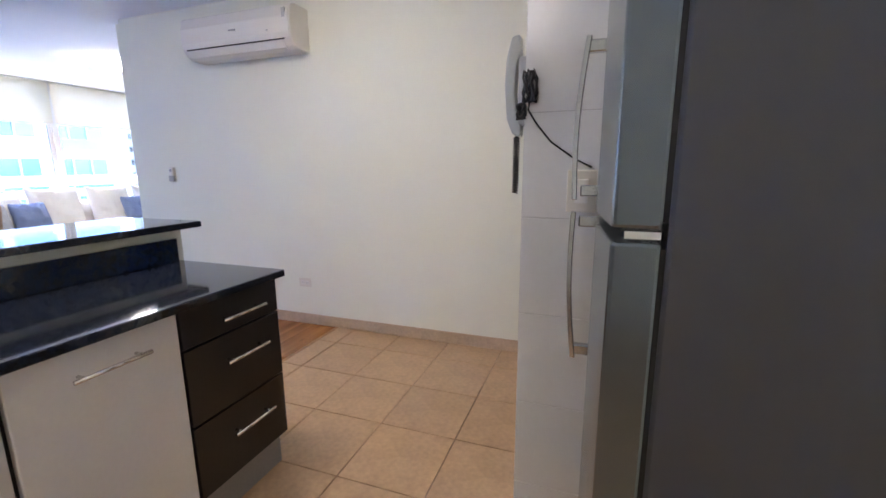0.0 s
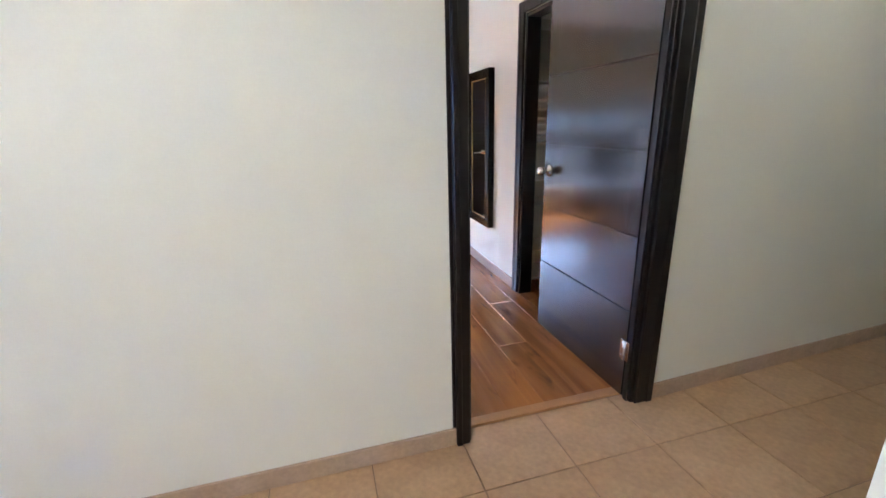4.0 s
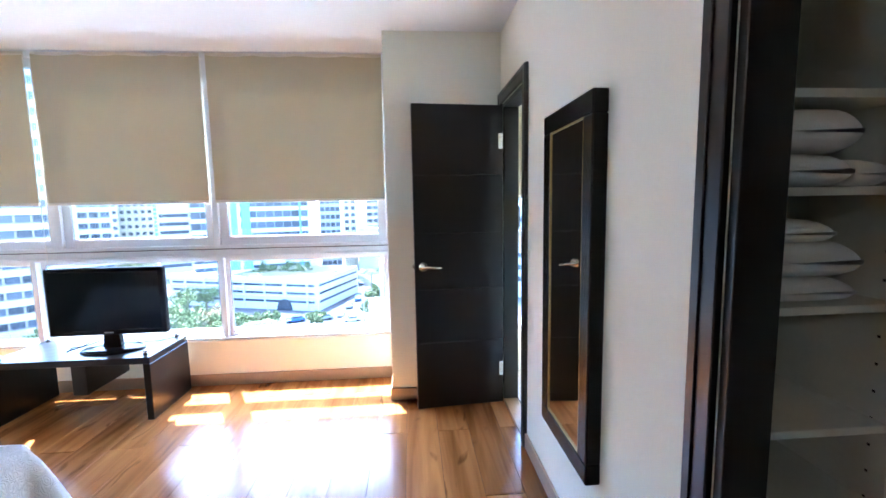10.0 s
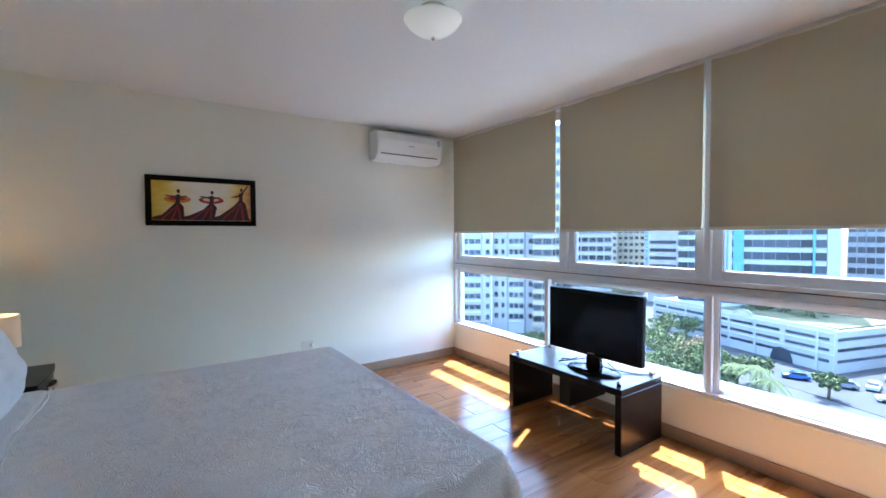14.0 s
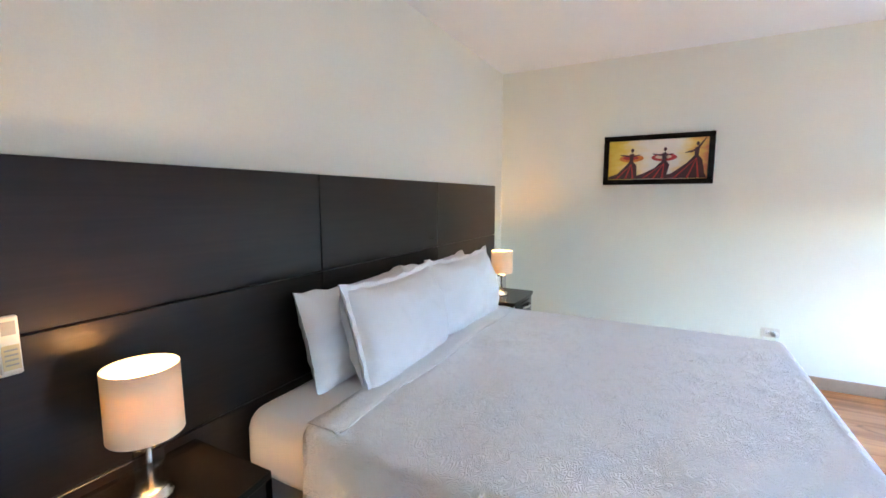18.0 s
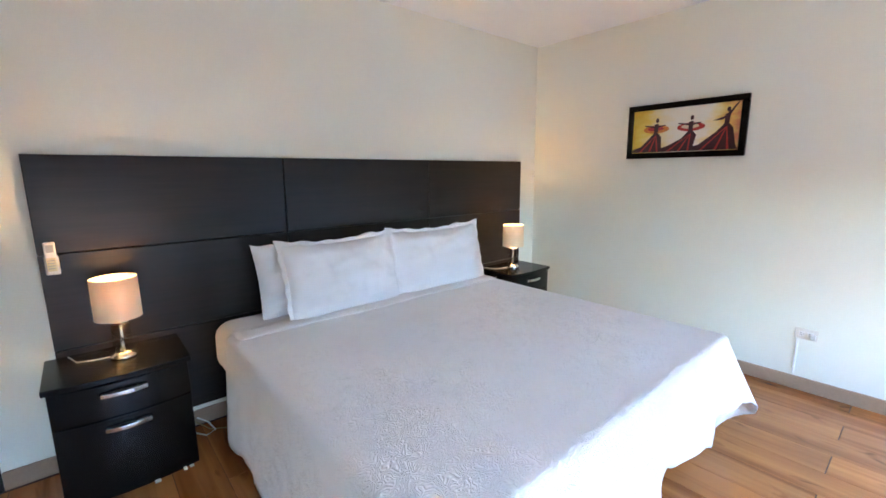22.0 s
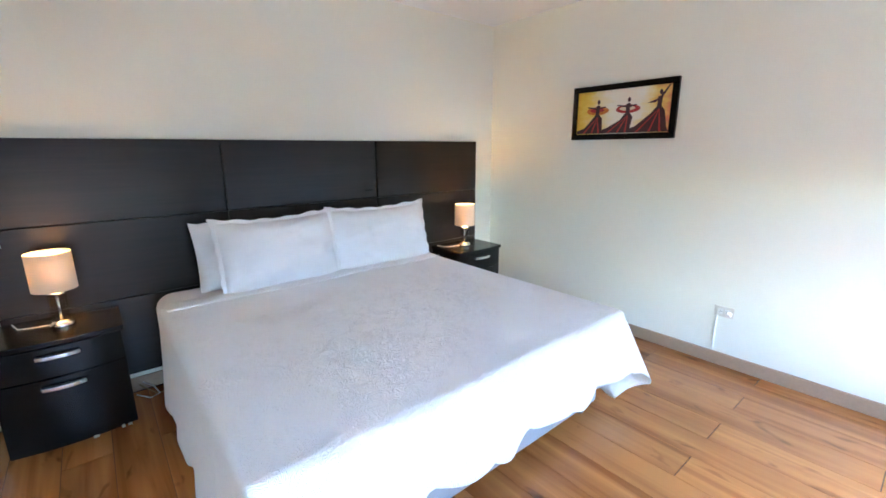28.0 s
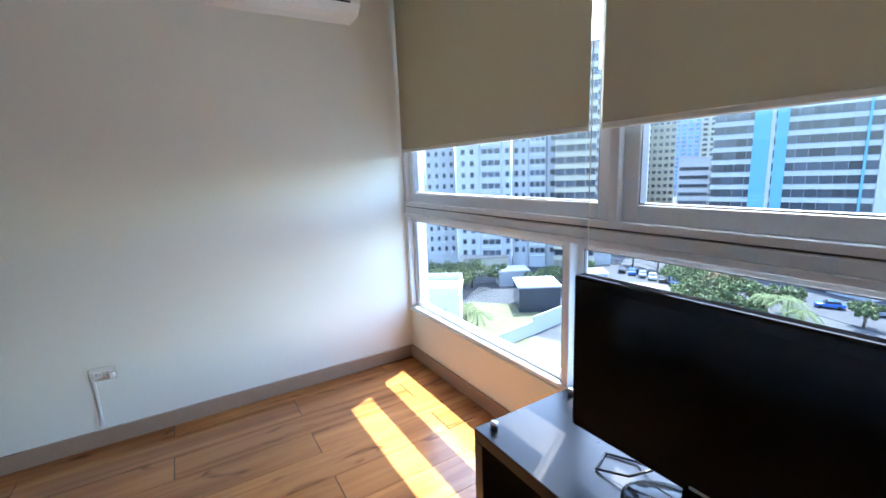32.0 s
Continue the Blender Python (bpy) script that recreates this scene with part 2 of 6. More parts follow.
def cloth(name, col, weave=900.0, bump=0.15, pass_light=0.0, puff=0.0, puff_scale=30.0, rough=0.85):
    """Woven cloth; pass_light: how much light shines through; puff: quilted relief in curls."""
    m, nt, p = nodes_of(name)
    n, l = nt.nodes, nt.links
    tc = n.new("ShaderNodeTexCoord")
    fine, big = n.new("ShaderNodeTexNoise"), n.new("ShaderNodeTexNoise")
    fine.inputs["Scale"].default_value, big.inputs["Scale"].default_value = weave, 5
    l.new(tc.outputs["Object"], fine.inputs["Vector"])
    l.new(tc.outputs["Object"], big.inputs["Vector"])
    rng = n.new("ShaderNodeMapRange")
    rng.inputs["To Min"].default_value, rng.inputs["To Max"].default_value = 0.975, 1.02
    l.new(big.outputs["Fac"], rng.inputs["Value"])
    hsv = n.new("ShaderNodeHueSaturation")
    hsv.inputs["Color"].default_value = (*col, 1)
    l.new(rng.outputs["Result"], hsv.inputs["Value"])
    l.new(hsv.outputs[0], p.inputs["Base Color"])
    p.inputs["Roughness"].default_value, p.inputs["Specular IOR Level"].default_value = rough, 0.2
    b = n.new("ShaderNodeBump")
    b.inputs["Strength"].default_value, b.inputs["Distance"].default_value = bump, 0.002
    l.new(fine.outputs["Fac"], b.inputs["Height"])
    if puff:
        cell, patch, dots = n.new("ShaderNodeTexNoise"), n.new("ShaderNodeTexNoise"), n.new("ShaderNodeTexVoronoi")
        cell.inputs["Scale"].default_value, cell.inputs["Detail"].default_value, cell.inputs["Distortion"].default_value = 19.0, 0, 1.3
        patch.inputs["Scale"].default_value, patch.inputs["Detail"].default_value = 7.0, 1
        dots.inputs["Scale"].default_value = 95
        for node in (cell, patch, dots):
            l.new(tc.outputs["Object"], node.inputs["Vector"])
        wv = n.new("ShaderNodeMath")
        wv.operation = "MULTIPLY"
        wv.inputs[1].default_value = puff_scale
        l.new(cell.outputs["Fac"], wv.inputs[0])
        sn = n.new("ShaderNodeMath")
        sn.operation = "SINE"
        l.new(wv.outputs[0], sn.inputs[0])
        ab = n.new("ShaderNodeMath")   # stitched curls, in patches
        ab.operation = "MULTIPLY"
        l.new(sn.outputs[0], ab.inputs[0])
        l.new(sn.outputs[0], ab.inputs[1])
        gate = n.new("ShaderNodeMapRange")
        gate.inputs["From Min"].default_value, gate.inputs["From Max"].default_value = 0.44, 0.56
        gate.inputs["To Min"].default_value, gate.inputs["To Max"].default_value = 0.45, 1.0
        l.new(patch.outputs["Fac"], gate.inputs["Value"])
        curl = n.new("ShaderNodeMath")
        curl.operation = "MULTIPLY"
        l.new(ab.outputs[0], curl.inputs[0])
        l.new(gate.outputs["Result"], curl.inputs[1])
        both = n.new("ShaderNodeMath")
        both.operation = "MULTIPLY_ADD"
        both.inputs[1].default_value = 0.35
        l.new(dots.outputs["Distance"], both.inputs[0])
        l.new(curl.outputs[0], both.inputs[2])
        b2 = n.new("ShaderNodeBump")
        b2.inputs["Strength"].default_value, b2.inputs["Distance"].default_value = puff, 0.0042
        l.new(both.outputs[0], b2.inputs["Height"])
        l.new(b.outputs[0], b2.inputs["Normal"])
        b = b2
    l.new(b.outputs[0], p.inputs["Normal"])
    if pass_light:
        tr, mx = n.new("ShaderNodeBsdfTranslucent"), n.new("ShaderNodeMixShader")
        l.new(hsv.outputs[0], tr.inputs[0])
        mx.inputs[0].default_value = pass_light
        l.new(p.outputs[0], mx.inputs[1])
        l.new(tr.outputs[0], mx.inputs[2])
        l.new(mx.outputs[0], n["Material Output"].inputs[0])
    return m


def glow(name, col, power):
    m, nt, p = nodes_of(name)
    p.inputs["Base Color"].default_value = (*col, 1)
    p.inputs["Emission Color"].default_value, p.inputs["Emission Strength"].default_value = (*col, 1), power
    return m


M_WALL = mat("cream_wall_paint", (0.825, 0.838, 0.742), 0.6, var=0.025, scale=1.3, fine=160, bump=0.05)
M_CEIL = mat("white_ceiling_paint", (0.855, 0.895, 0.91), 0.75, var=0.02, bump=0.03)
M_BASE = mat("beige_tile_skirting", (0.50, 0.37, 0.26), 0.45, var=0.16, scale=9, fine=60, bump=0.04)
M_BASE_W = mat("taupe_wood_skirting", (0.37, 0.26, 0.175), 0.45, var=0.1, scale=6, bump=0.02)
M_TILE = mat("beige_ceramic_tile", (0.50, 0.325, 0.185), 0.34, var=0.2, scale=7, fine=40, bump=0.05, random=0.06, rough_var=0.25)
M_GROUT = mat("brown_grout", (0.27, 0.18, 0.115), 0.9, var=0.2, fine=200)
M_WTILE = mat("white_wall_tile", (0.74, 0.75, 0.74), 0.22, var=0.02, scale=5, bump=0.02, random=0.015)
M_WGROUT = mat("grey_wall_grout", (0.50, 0.50, 0.50), 0.9)
M_FLOOR = wood("honey_laminate", (0.20, 0.066, 0.016), (0.50, 0.208, 0.064), 0.19, grain=(13, 0.8, 13), random=0.08, knots=0.85, bump=0.04, spec=0.5)
M_SUB = mat("dark_floor_joint", (0.07, 0.03, 0.012), 0.9)
M_WENGE = wood("wenge_veneer", (0.0035, 0.0026, 0.0030), (0.008, 0.0052, 0.0055), 0.30, grain=(90, 90, 4), random=0.05, bump=0.02, spec=0.5, coat=0.0)
M_DOOR = wood("lacquered_wenge_leaf", (0.010, 0.0055, 0.0045), (0.022, 0.011, 0.008), 0.17, grain=(60, 60, 3), random=0.05, bump=0.12, spec=1.0, coat=0.16)
M_WENGE_H = wood("wenge_veneer_flat", (0.0055, 0.0036, 0.0032), (0.015, 0.009, 0.0075), 0.30, grain=(3, 60, 60), random=0.08, bump=0.05, spec=0.38)
M_BLACKWOOD = mat("black_lacquered_wood", (0.0055, 0.0045, 0.0045), 0.24, var=0.3, bump=0.03, spec=0.22, rough_var=0.3)
M_GROOVE = mat("dark_groove", (0.006, 0.004, 0.004), 0.8)
M_STONE = mat("black_granite", (0.012, 0.016, 0.028), 0.07, var=0.5, scale=40, fine=400, bump=0.0, coat=0.3)
M_WHITELAM = mat("white_laminate", (0.74, 0.72, 0.69), 0.38, var=0.03, bump=0.02)
M_GREYPLINTH = mat("grey_plinth", (0.33, 0.32, 0.31), 0.5, var=0.1)
M_CHROME = mat("brushed_nickel", (0.72, 0.70, 0.66), 0.22, 1.0, var=0.05, scale=8, bump=0.0)
M_POLISH = mat("polished_chrome", (0.85, 0.85, 0.86), 0.05, 1.0, var=0.02, bump=0.0)
M_STEEL = mat("silver_fridge_door", (0.20, 0.235, 0.255), 0.26, 0.85, var=0.05, scale=3, fine=300, bump=0.01, stretch=(1, 1, 6))
M_FSIDE = mat("dark_grey_fridge_side", (0.085, 0.086, 0.096), 0.42, 0.2, var=0.06, scale=4, fine=700, bump=0.12)
M_HANDLE = mat("dark_steel_handle", (0.52, 0.54, 0.56), 0.16, 1.0, var=0.05, bump=0.0)
M_RUBBER = mat("black_rubber", (0.012, 0.012, 0.013), 0.6)
M_PLASTIC = mat("white_plastic", (0.80, 0.79, 0.75), 0.32, var=0.02, bump=0.0)
M_IVORY = mat("ivory_plastic", (0.74, 0.71, 0.63), 0.35, var=0.02, bump=0.0)
M_GREYPL = mat("grey_plastic", (0.40, 0.41, 0.42), 0.45, bump=0.02)
M_BLACKPL = mat("black_plastic", (0.012, 0.012, 0.014), 0.28, var=0.1, bump=0.01)
M_GLOSSBLACK = mat("gloss_black_plastic", (0.005, 0.005, 0.006), 0.12, var=0.05, bump=0.0, spec=0.16)
M_SCREEN = mat("dark_tv_screen", (0.0022, 0.0024, 0.0032), 0.14, var=0.05, bump=0.0, spec=0.15)
M_ALU = mat("pale_aluminium", (0.74, 0.77, 0.80), 0.38, 0.10, var=0.05, scale=6, bump=0.01)
M_BEAD = mat("dull_grey_glazing_bead", (0.20, 0.21, 0.225), 0.6, var=0.08)
M_GASKET = mat("grey_gasket", (0.10, 0.10, 0.11), 0.6)
M_GLASS = pane_glass("window_glass")
M_CLEAR = pane_glass("clear_glass", (0.97, 0.98, 0.98), 0.01)
M_SMOKE = pane_glass("smoky_glass", (0.84, 0.85, 0.86), 0.02)
M_MIRROR = mat("mirror_silver", (0.90, 0.91, 0.90), 0.012, 1.0, var=0.0, bump=0.0)
M_GOLD = mat("gold_trim", (0.42, 0.29, 0.11), 0.35, 0.9, var=0.15)
M_BLIND = cloth("beige_roller_cloth", (0.56, 0.515, 0.375), 700, 0.12, pass_light=0.09)
M_BLIND_L = cloth("cream_roller_cloth", (0.76, 0.70, 0.57), 700, 0.12, pass_light=0.5)
M_SHEET = cloth("white_sheet", (0.87, 0.87, 0.88), 900, 0.12)
M_QUILT = cloth("white_quilted_cotton", (0.90, 0.90, 0.90), 700, 0.2, puff=0.66, puff_scale=40)
M_BASECLOTH = cloth("grey_base_cloth", (0.30, 0.30, 0.31), 500, 0.2)
M_PILLOW = cloth("white_pillow_cotton", (0.84, 0.84, 0.87), 700, 0.2, puff=0.2, puff_scale=44)
M_TOWEL = cloth("white_terry", (0.80, 0.80, 0.78), 350, 0.6)
M_SHADE = cloth("cream_lampshade", (0.92, 0.76, 0.55), 600, 0.1, pass_light=0.07)
M_SOFA = cloth("cream_sofa_cloth", (0.78, 0.72, 0.63), 500, 0.3)
M_SOFA_B = cloth("blue_grey_cushion_cloth", (0.20, 0.25, 0.38), 500, 0.3)
M_BULB = glow("warm_bulb", (1.0, 0.57, 0.26), 6.5)
M_MDF = mat("white_melamine", (0.70, 0.68, 0.60), 0.45, var=0.04)
M_STRIP = mat("oak_threshold", (0.42, 0.21, 0.08), 0.4, var=0.15, scale=9)

# ---- large structure ----
def wall_run(name, axis, a, b, c0, c1, openings, material, label, z1=ZC):
    """A wall along x or y from a to b, between the faces c0 and c1, with openings (from, to, sill, head)."""
    bm = bmesh.new()

    def put(u0, u1, w0, w1):
        if u1 - u0 > 1e-4 and w1 - w0 > 1e-4:
            if axis == "x":
                box(u0, u1, c0, c1, w0, w1, bm=bm)
            else:
                box(c0, c1, u0, u1, w0, w1, bm=bm)
    at = a
    for u0, u1, w0, w1 in sorted(openings):
        put(at, u0, 0, z1)
        put(u0, u1, 0, w0)
        put(u0, u1, w1, z1)
        at = u1
    put(at, b, 0, z1)
    return struct(name, bm, material, label)


struct("ceiling", box(-7.5, 4.9, -2.3, 7.02, ZC, ZC + 0.2), M_CEIL, "smooth white painted ceiling", "ceiling")
wall_run("wall_south", "x", -3.70, 1.06, YK, YS, [(0.036, 0.97, 0, 2.06)], M_WALL, "cream painted wall between kitchen and bedroom")
wall_run("wall_south_return", "x", -3.85, -3.70, YS - 0.03, YS, [], M_WALL, "cream painted wall return at the bedroom corner")
HALL = Matrix.Translation((1.06, YK, 0)) @ Matrix.Rotation(radians(2.0), 4, "Z") @ Matrix.Translation((-1.06, -YK, 0))   # the hall runs slightly askew
hall_wall = wall_run("wall_hall_north", "x", 1.06, 4.75, YK, YS, [(3.40, 3.985, 0, 2.04)], M_WALL, "cream painted wall along the hall")
hall_wall.matrix_basis = HALL
wall_run("wall_west", "y", YS, YN, -3.85, XW, [], M_WALL, "cream painted bedroom side wall")
wall_run("wall_east", "y", YS, 7.13, XE, XE + 0.10, [(3.60, 4.43, 0, 2.03), (5.95, 6.50, 0, 2.05)], M_WALL, "cream painted wall with two doorways")
wall_run("wall_north", "x", -3.85, XE, YN, YN + 0.15, [(XW, PIER_X, 0.345, ZC)], M_WALL, "low cream wall under the window band")
struct("wall_pier", box(PIER_X, XE - 0.001, PIER_Y, YN - 0.001, 0, ZC), M_WALL, "cream painted pier beside the window")
wall_run("wall_bath_north", "x", XE + 0.10, 2.8, YN, YN + 0.15, [(1.20, 2.7, 0.345, ZC)], M_WALL, "low wall under the bathroom window")
M_BTILE = mat("beige_bath_tile", (0.55, 0.46, 0.36), 0.3, var=0.12, scale=6)
wall_run("wall_bath_east", "y", 4.9, YN, 2.7, 2.8, [], M_BTILE, "beige tiled bathroom wall")
wall_run("wall_closet_north", "x", XE + 0.10, 2.7, 4.80, 4.90, [], M_WALL, "painted wall between closet and bathroom")
wall_run("wall_closet_east", "y", YS, 4.80, 1.75, 1.85, [], M_WALL, "painted back wall of the closet")
wall_run("wall_kitchen_hall", "x", 0.028, 4.75, 1.56, 1.71, [], M_WALL, "cream wall end between kitchen and hall")
wall_run("wall_kitchen_east", "y", -2.2, 1.56, 0.98, 1.08, [], M_WALL, "plain kitchen wall behind the refrigerator")
wall_run("wall_kitchen_south", "x", XL - 0.15, 1.08, -2.3, -2.2, [], M_WALL, "plain wall closing kitchen and living room")
wall_run("wall_hall_end", "y", 1.71, 3.3, 4.62, 4.75, [], M_WALL, "cream wall at the end of the hall")
wall_run("wall_living_west", "y", -2.2, 7.13, XL - 0.15, XL, [(-1.85, 6.7, 0.42, ZC)], M_WALL, "living room wall with a long window band")
wall_run("wall_living_north", "x", XL, -3.85, YN, YN + 0.15, [], M_WALL, "plain living room wall")

# ground slabs under tiles and planks
struct("floor_slab_kitchen", box(-1.66, 4.75, -2.2, YK + 0.085, -0.15, -0.006), M_GROUT, "brown grout bed under kitchen tiles", "floor")
struct("floor_slab_hall", box(1.76, 4.75, YK + 0.085, 3.32, -0.15, -0.006), M_GROUT, "brown grout bed under the hall tiles", "floor")
struct("floor_slab_bedroom", box(XW - 0.05, 1.75, YK + 0.085, 7.1, -0.15, -0.004), M_SUB, "bed under bedroom planks", "floor")
struct("floor_slab_living", box(XL, -1.66, -2.2, YK + 0.085, -0.15, -0.004), M_SUB, "bed under living room planks", "floor")
struct("floor_slab_living_b", box(XL, -3.85, YK + 0.085, 7.1, -0.15, -0.004), M_SUB, "bed under living room planks", "floor")
struct("floor_bathroom", box(1.76, 2.7, 4.9, 6.97, -0.15, 0.002), M_BTILE, "pale bathroom floor tiles", "floor")
struct("floor_bathroom_b", box(1.16, 1.755, 4.9, 6.97, -0.003, 0.006), M_BTILE, "pale bathroom floor tiles", "floor")

# skirting
sk = [("baseboard_kitchen", (-3.70, 0.049, YK - 0.012, YK, 0, 0.085), M_BASE), ("baseboard_hall", (1.060, 3.32, YK - 0.012, YK, 0, 0.085), M_BASE),
      ("baseboard_hall_end", (4.608, 4.62, 1.722, 3.08, 0, 0.085), M_BASE),
      ("baseboard_hall_south", (0.028, 4.608, 1.71, 1.722, 0, 0.085), M_BASE),
      ("baseboard_west", (XW, XW + 0.014, YS, YN - 0.014, 0, 0.088), M_BASE_W), ("baseboard_north", (XW, PIER_X - 0.014, YN - 0.014, YN, 0, 0.088), M_BASE_W),
      ("baseboard_pier", (PIER_X - 0.014, XE - 0.02, PIER_Y - 0.014, PIER_Y, 0, 0.088), M_BASE_W), ("baseboard_pier_side", (PIER_X - 0.014, PIER_X, PIER_Y, YN, 0, 0.088), M_BASE_W),
      ("baseboard_east", (XE - 0.014, XE, 4.52, 5.885, 0, 0.088), M_BASE_W), ("baseboard_south", (XW + 0.014, -0.012, YS, YS + 0.014, 0, 0.088), M_BASE_W)]
for nm, (a, b, c, d, e, f), m in sk:
    ob = struct(nm, box(a, b, c, d, e, f, 0.003), m, "narrow skirting along the wall", "baseboard")
    if nm == "baseboard_hall":
        ob.matrix_basis = HALL
struct("threshold_entry", prism([(YK + 0.07, 0), (YK + 0.075, 0.008), (YS + 0.02, 0.008), (YS + 0.03, 0)], "x", 0.085, 0.944), M_STRIP, "oak threshold strip between tiles and planks", "threshold")
struct("threshold_bath", prism([(XE - 0.005, 0), (XE, 0.009), (XE + 0.09, 0.009), (XE + 0.1, 0)], "y", 5.95, 6.5), M_STRIP, "wooden threshold strip", "threshold")


def casing_x(name, x0, x1, top, face, out, material, wide=0.075, left=0.075):
    """Door trim in a wall along x: jambs through the wall and flat trim on the face given."""
    d = 0.018 * out
    lo, hi = sorted((face, face + d))
    ob = struct(name, box(x0 - left, x0 - 0.002, lo, hi, 0, top + 0.075, 0.003), material, "dark stained wooden door trim", "door frame")
    part("trim", box(x1 + 0.002, x1 + wide, lo, hi, 0, top + 0.075, 0.003), material, ob)
    part("trim", box(x0 - 0.002, x1 + 0.002, lo, hi, top + 0.002, top + 0.075, 0.003), material, ob)
    lo, hi = sorted((face + d + 0.0002 * out, face + d + 0.0055 * out))
    for a, b in ((x0 - left + 0.002, x0 - left * 0.62), (x1 + wide * 0.62, x1 + wide - 0.002)):
        part("outer_bead", box(a, b, lo, hi, 0, top + 0.073, 0.002), material, ob)
    part("outer_bead", box(x0 - left * 0.62, x1 + wide * 0.62, lo, hi, top + 0.047, top + 0.073, 0.002), material, ob)
    return ob


def casing_y(name, y0, y1, top, face, out, material):
    d = 0.018 * out
    lo, hi = sorted((face, face + d))
    ob = struct(name, box(lo, hi, y0 - 0.075, y0 - 0.002, 0, top + 0.075, 0.003), material, "dark stained wooden door trim", "door frame")
    part("trim", box(lo, hi, y1 + 0.002, y1 + 0.075, 0, top + 0.075, 0.003), material, ob)
    part("trim", box(lo, hi, y0 - 0.002, y1 + 0.002, top + 0.002, top + 0.075, 0.003), material, ob)
    lo, hi = sorted((face + d + 0.0002 * out, face + d + 0.0055 * out))
    for a, b in ((y0 - 0.073, y0 - 0.046), (y1 + 0.046, y1 + 0.073)):
        part("outer_bead", box(lo, hi, a, b, 0, top + 0.073, 0.002), material, ob)
    part("outer_bead", box(lo, hi, y0 - 0.046, y1 + 0.046, top + 0.047, top + 0.073, 0.002), material, ob)
    return ob


casing_x("door_frame_1", 0.112, 0.958, 2.06, YK, -1, M_WENGE, 0.10, left=0.062)
casing_x("door_frame_1_inner", 0.058, 0.958, 2.06, YS, 1, M_WENGE, left=0.068)
jamb = struct("door_jamb_1", prism([(0.037, YK - 0.002), (0.118, YK - 0.002), (0.062, YS + 0.002), (0.037, YS + 0.002)], "z", 0, 2.06), M_WENGE, "dark stained wooden door jamb", "door frame")
part("jamb", box(0.945, 0.97, YK - 0.002, YS + 0.002, 0, 2.06, 0.002), M_WENGE, jamb)
part("jamb", box(0.062, 0.945, YK - 0.002, YS + 0.002, 2.035, 2.06, 0.002), M_WENGE, jamb)
part("stop", box(0.933, 0.945, YK + 0.012, YK + 0.040, 0, 2.035, 0.002), M_WENGE, jamb)
casing_y("door_frame_2", 3.60, 4.43, 2.03, XE, -1, M_WENGE)
jamb = struct("door_jamb_2", box(XE - 0.001, XE + 0.102, 4.405, 4.43, 0, 2.03, 0.002), M_WENGE, "dark stained closet door jamb", "door frame")
part("jamb", box(XE - 0.001, XE + 0.102, 3.60, 3.625, 0, 2.03, 0.002), M_WENGE, jamb)
part("jamb", box(XE - 0.001, XE + 0.102, 3.625, 4.405, 2.005, 2.03, 0.002), M_WENGE, jamb)
casing_y("door_frame_3", 5.95, 6.50, 2.05, XE, -1, M_WENGE)
jamb = struct("door_jamb_3", box(XE - 0.001, XE + 0.102, 6.475, 6.50, 0, 2.05, 0.002), M_WENGE, "dark stained bathroom door jamb", "door frame")
part("jamb", box(XE - 0.001, XE + 0.102, 5.95, 5.975, 0, 2.05, 0.002), M_WENGE, jamb)
part("jamb", box(XE - 0.001, XE + 0.102, 5.975, 6.475, 2.025, 2.05, 0.002), M_WENGE, jamb)
casing_x("door_frame_4", 3.40, 3.985, 2.04, YK, -1, M_WENGE).matrix_basis = HALL
d4 = struct("door_4", box(3.40, 3.985, YK + 0.03, YK + 0.07, 0.005, 2.04, 0.002), M_WENGE, "closed dark wooden door in the hall", "door")
d4.matrix_basis = HALL


def leaf(name, width, height, grooves, label, material):
    """A flush door leaf along +x from its hinge edge, front face at y=0 looking to +y, with cut grooves."""
    ob = struct(name, bmesh.new(), material, label, "door")
    bm = bmesh.new()
    zs = [0.008] + [g for g in grooves] + [height]
    for a, b in zip(zs, zs[1:]):
        box(0, width, -0.040, 0, a + (0.003 if a > 0.01 else 0), b - (0.003 if b < height else 0), 0.002, bm=bm)
    box(0.003, width - 0.003, -0.036, -0.004, 0.01, height - 0.002, bm=bm)
    bm.to_mesh(ob.data)
    bm.free()
    return ob


def hinge(parent, x, y, z):
    bm = box(x - 0.03, x + 0.03, y, y + 0.004, z - 0.05, z + 0.05, 0.001)
    lathe([(0.007, -0.052), (0.007, 0.052)], (x, y + 0.006, z), 12, bm=bm)
    for k in (-0.034, 0.034):
        lathe([(0.004, 0), (0.003, 0.002)], (x + 0.018, y + 0.004, z + k), 8, "y", bm=bm)
    return part("hinge", bm, M_CHROME, parent, "steel butt hinge")


# entry door, open square into the bedroom
d1 = leaf("door_1", 0.85, 2.03, (0.465, 0.83, 1.205, 1.58), "open dark wenge entry door with shallow grooves", M_DOOR)
bm = lathe([(0.036, 0), (0.036, 0.006), (0.030, 0.012), (0.013, 0.016), (0.012, 0.034), (0.022, 0.040), (0.028, 0.050), (0.028, 0.062), (0.023, 0.074), (0.012, 0.078)], (0, 0, 0), 24, "y")
turn(bm, Matrix.Translation((0.79, 0, 1.045)))
part("door_knob", bm, M_CHROME, d1, "satin nickel round knob")
part("latch_plate", box(0.85, 0.8515, -0.032, -0.008, 0.92, 1.04), M_CHROME, d1, "steel latch plate")
hinge(d1, 0.004, 0.0, 0.26)
hinge(d1, 0.004, 0.0, 1.85)
d1.matrix_basis = pose(0.935, 3.042, 0, 0, 0, 90)


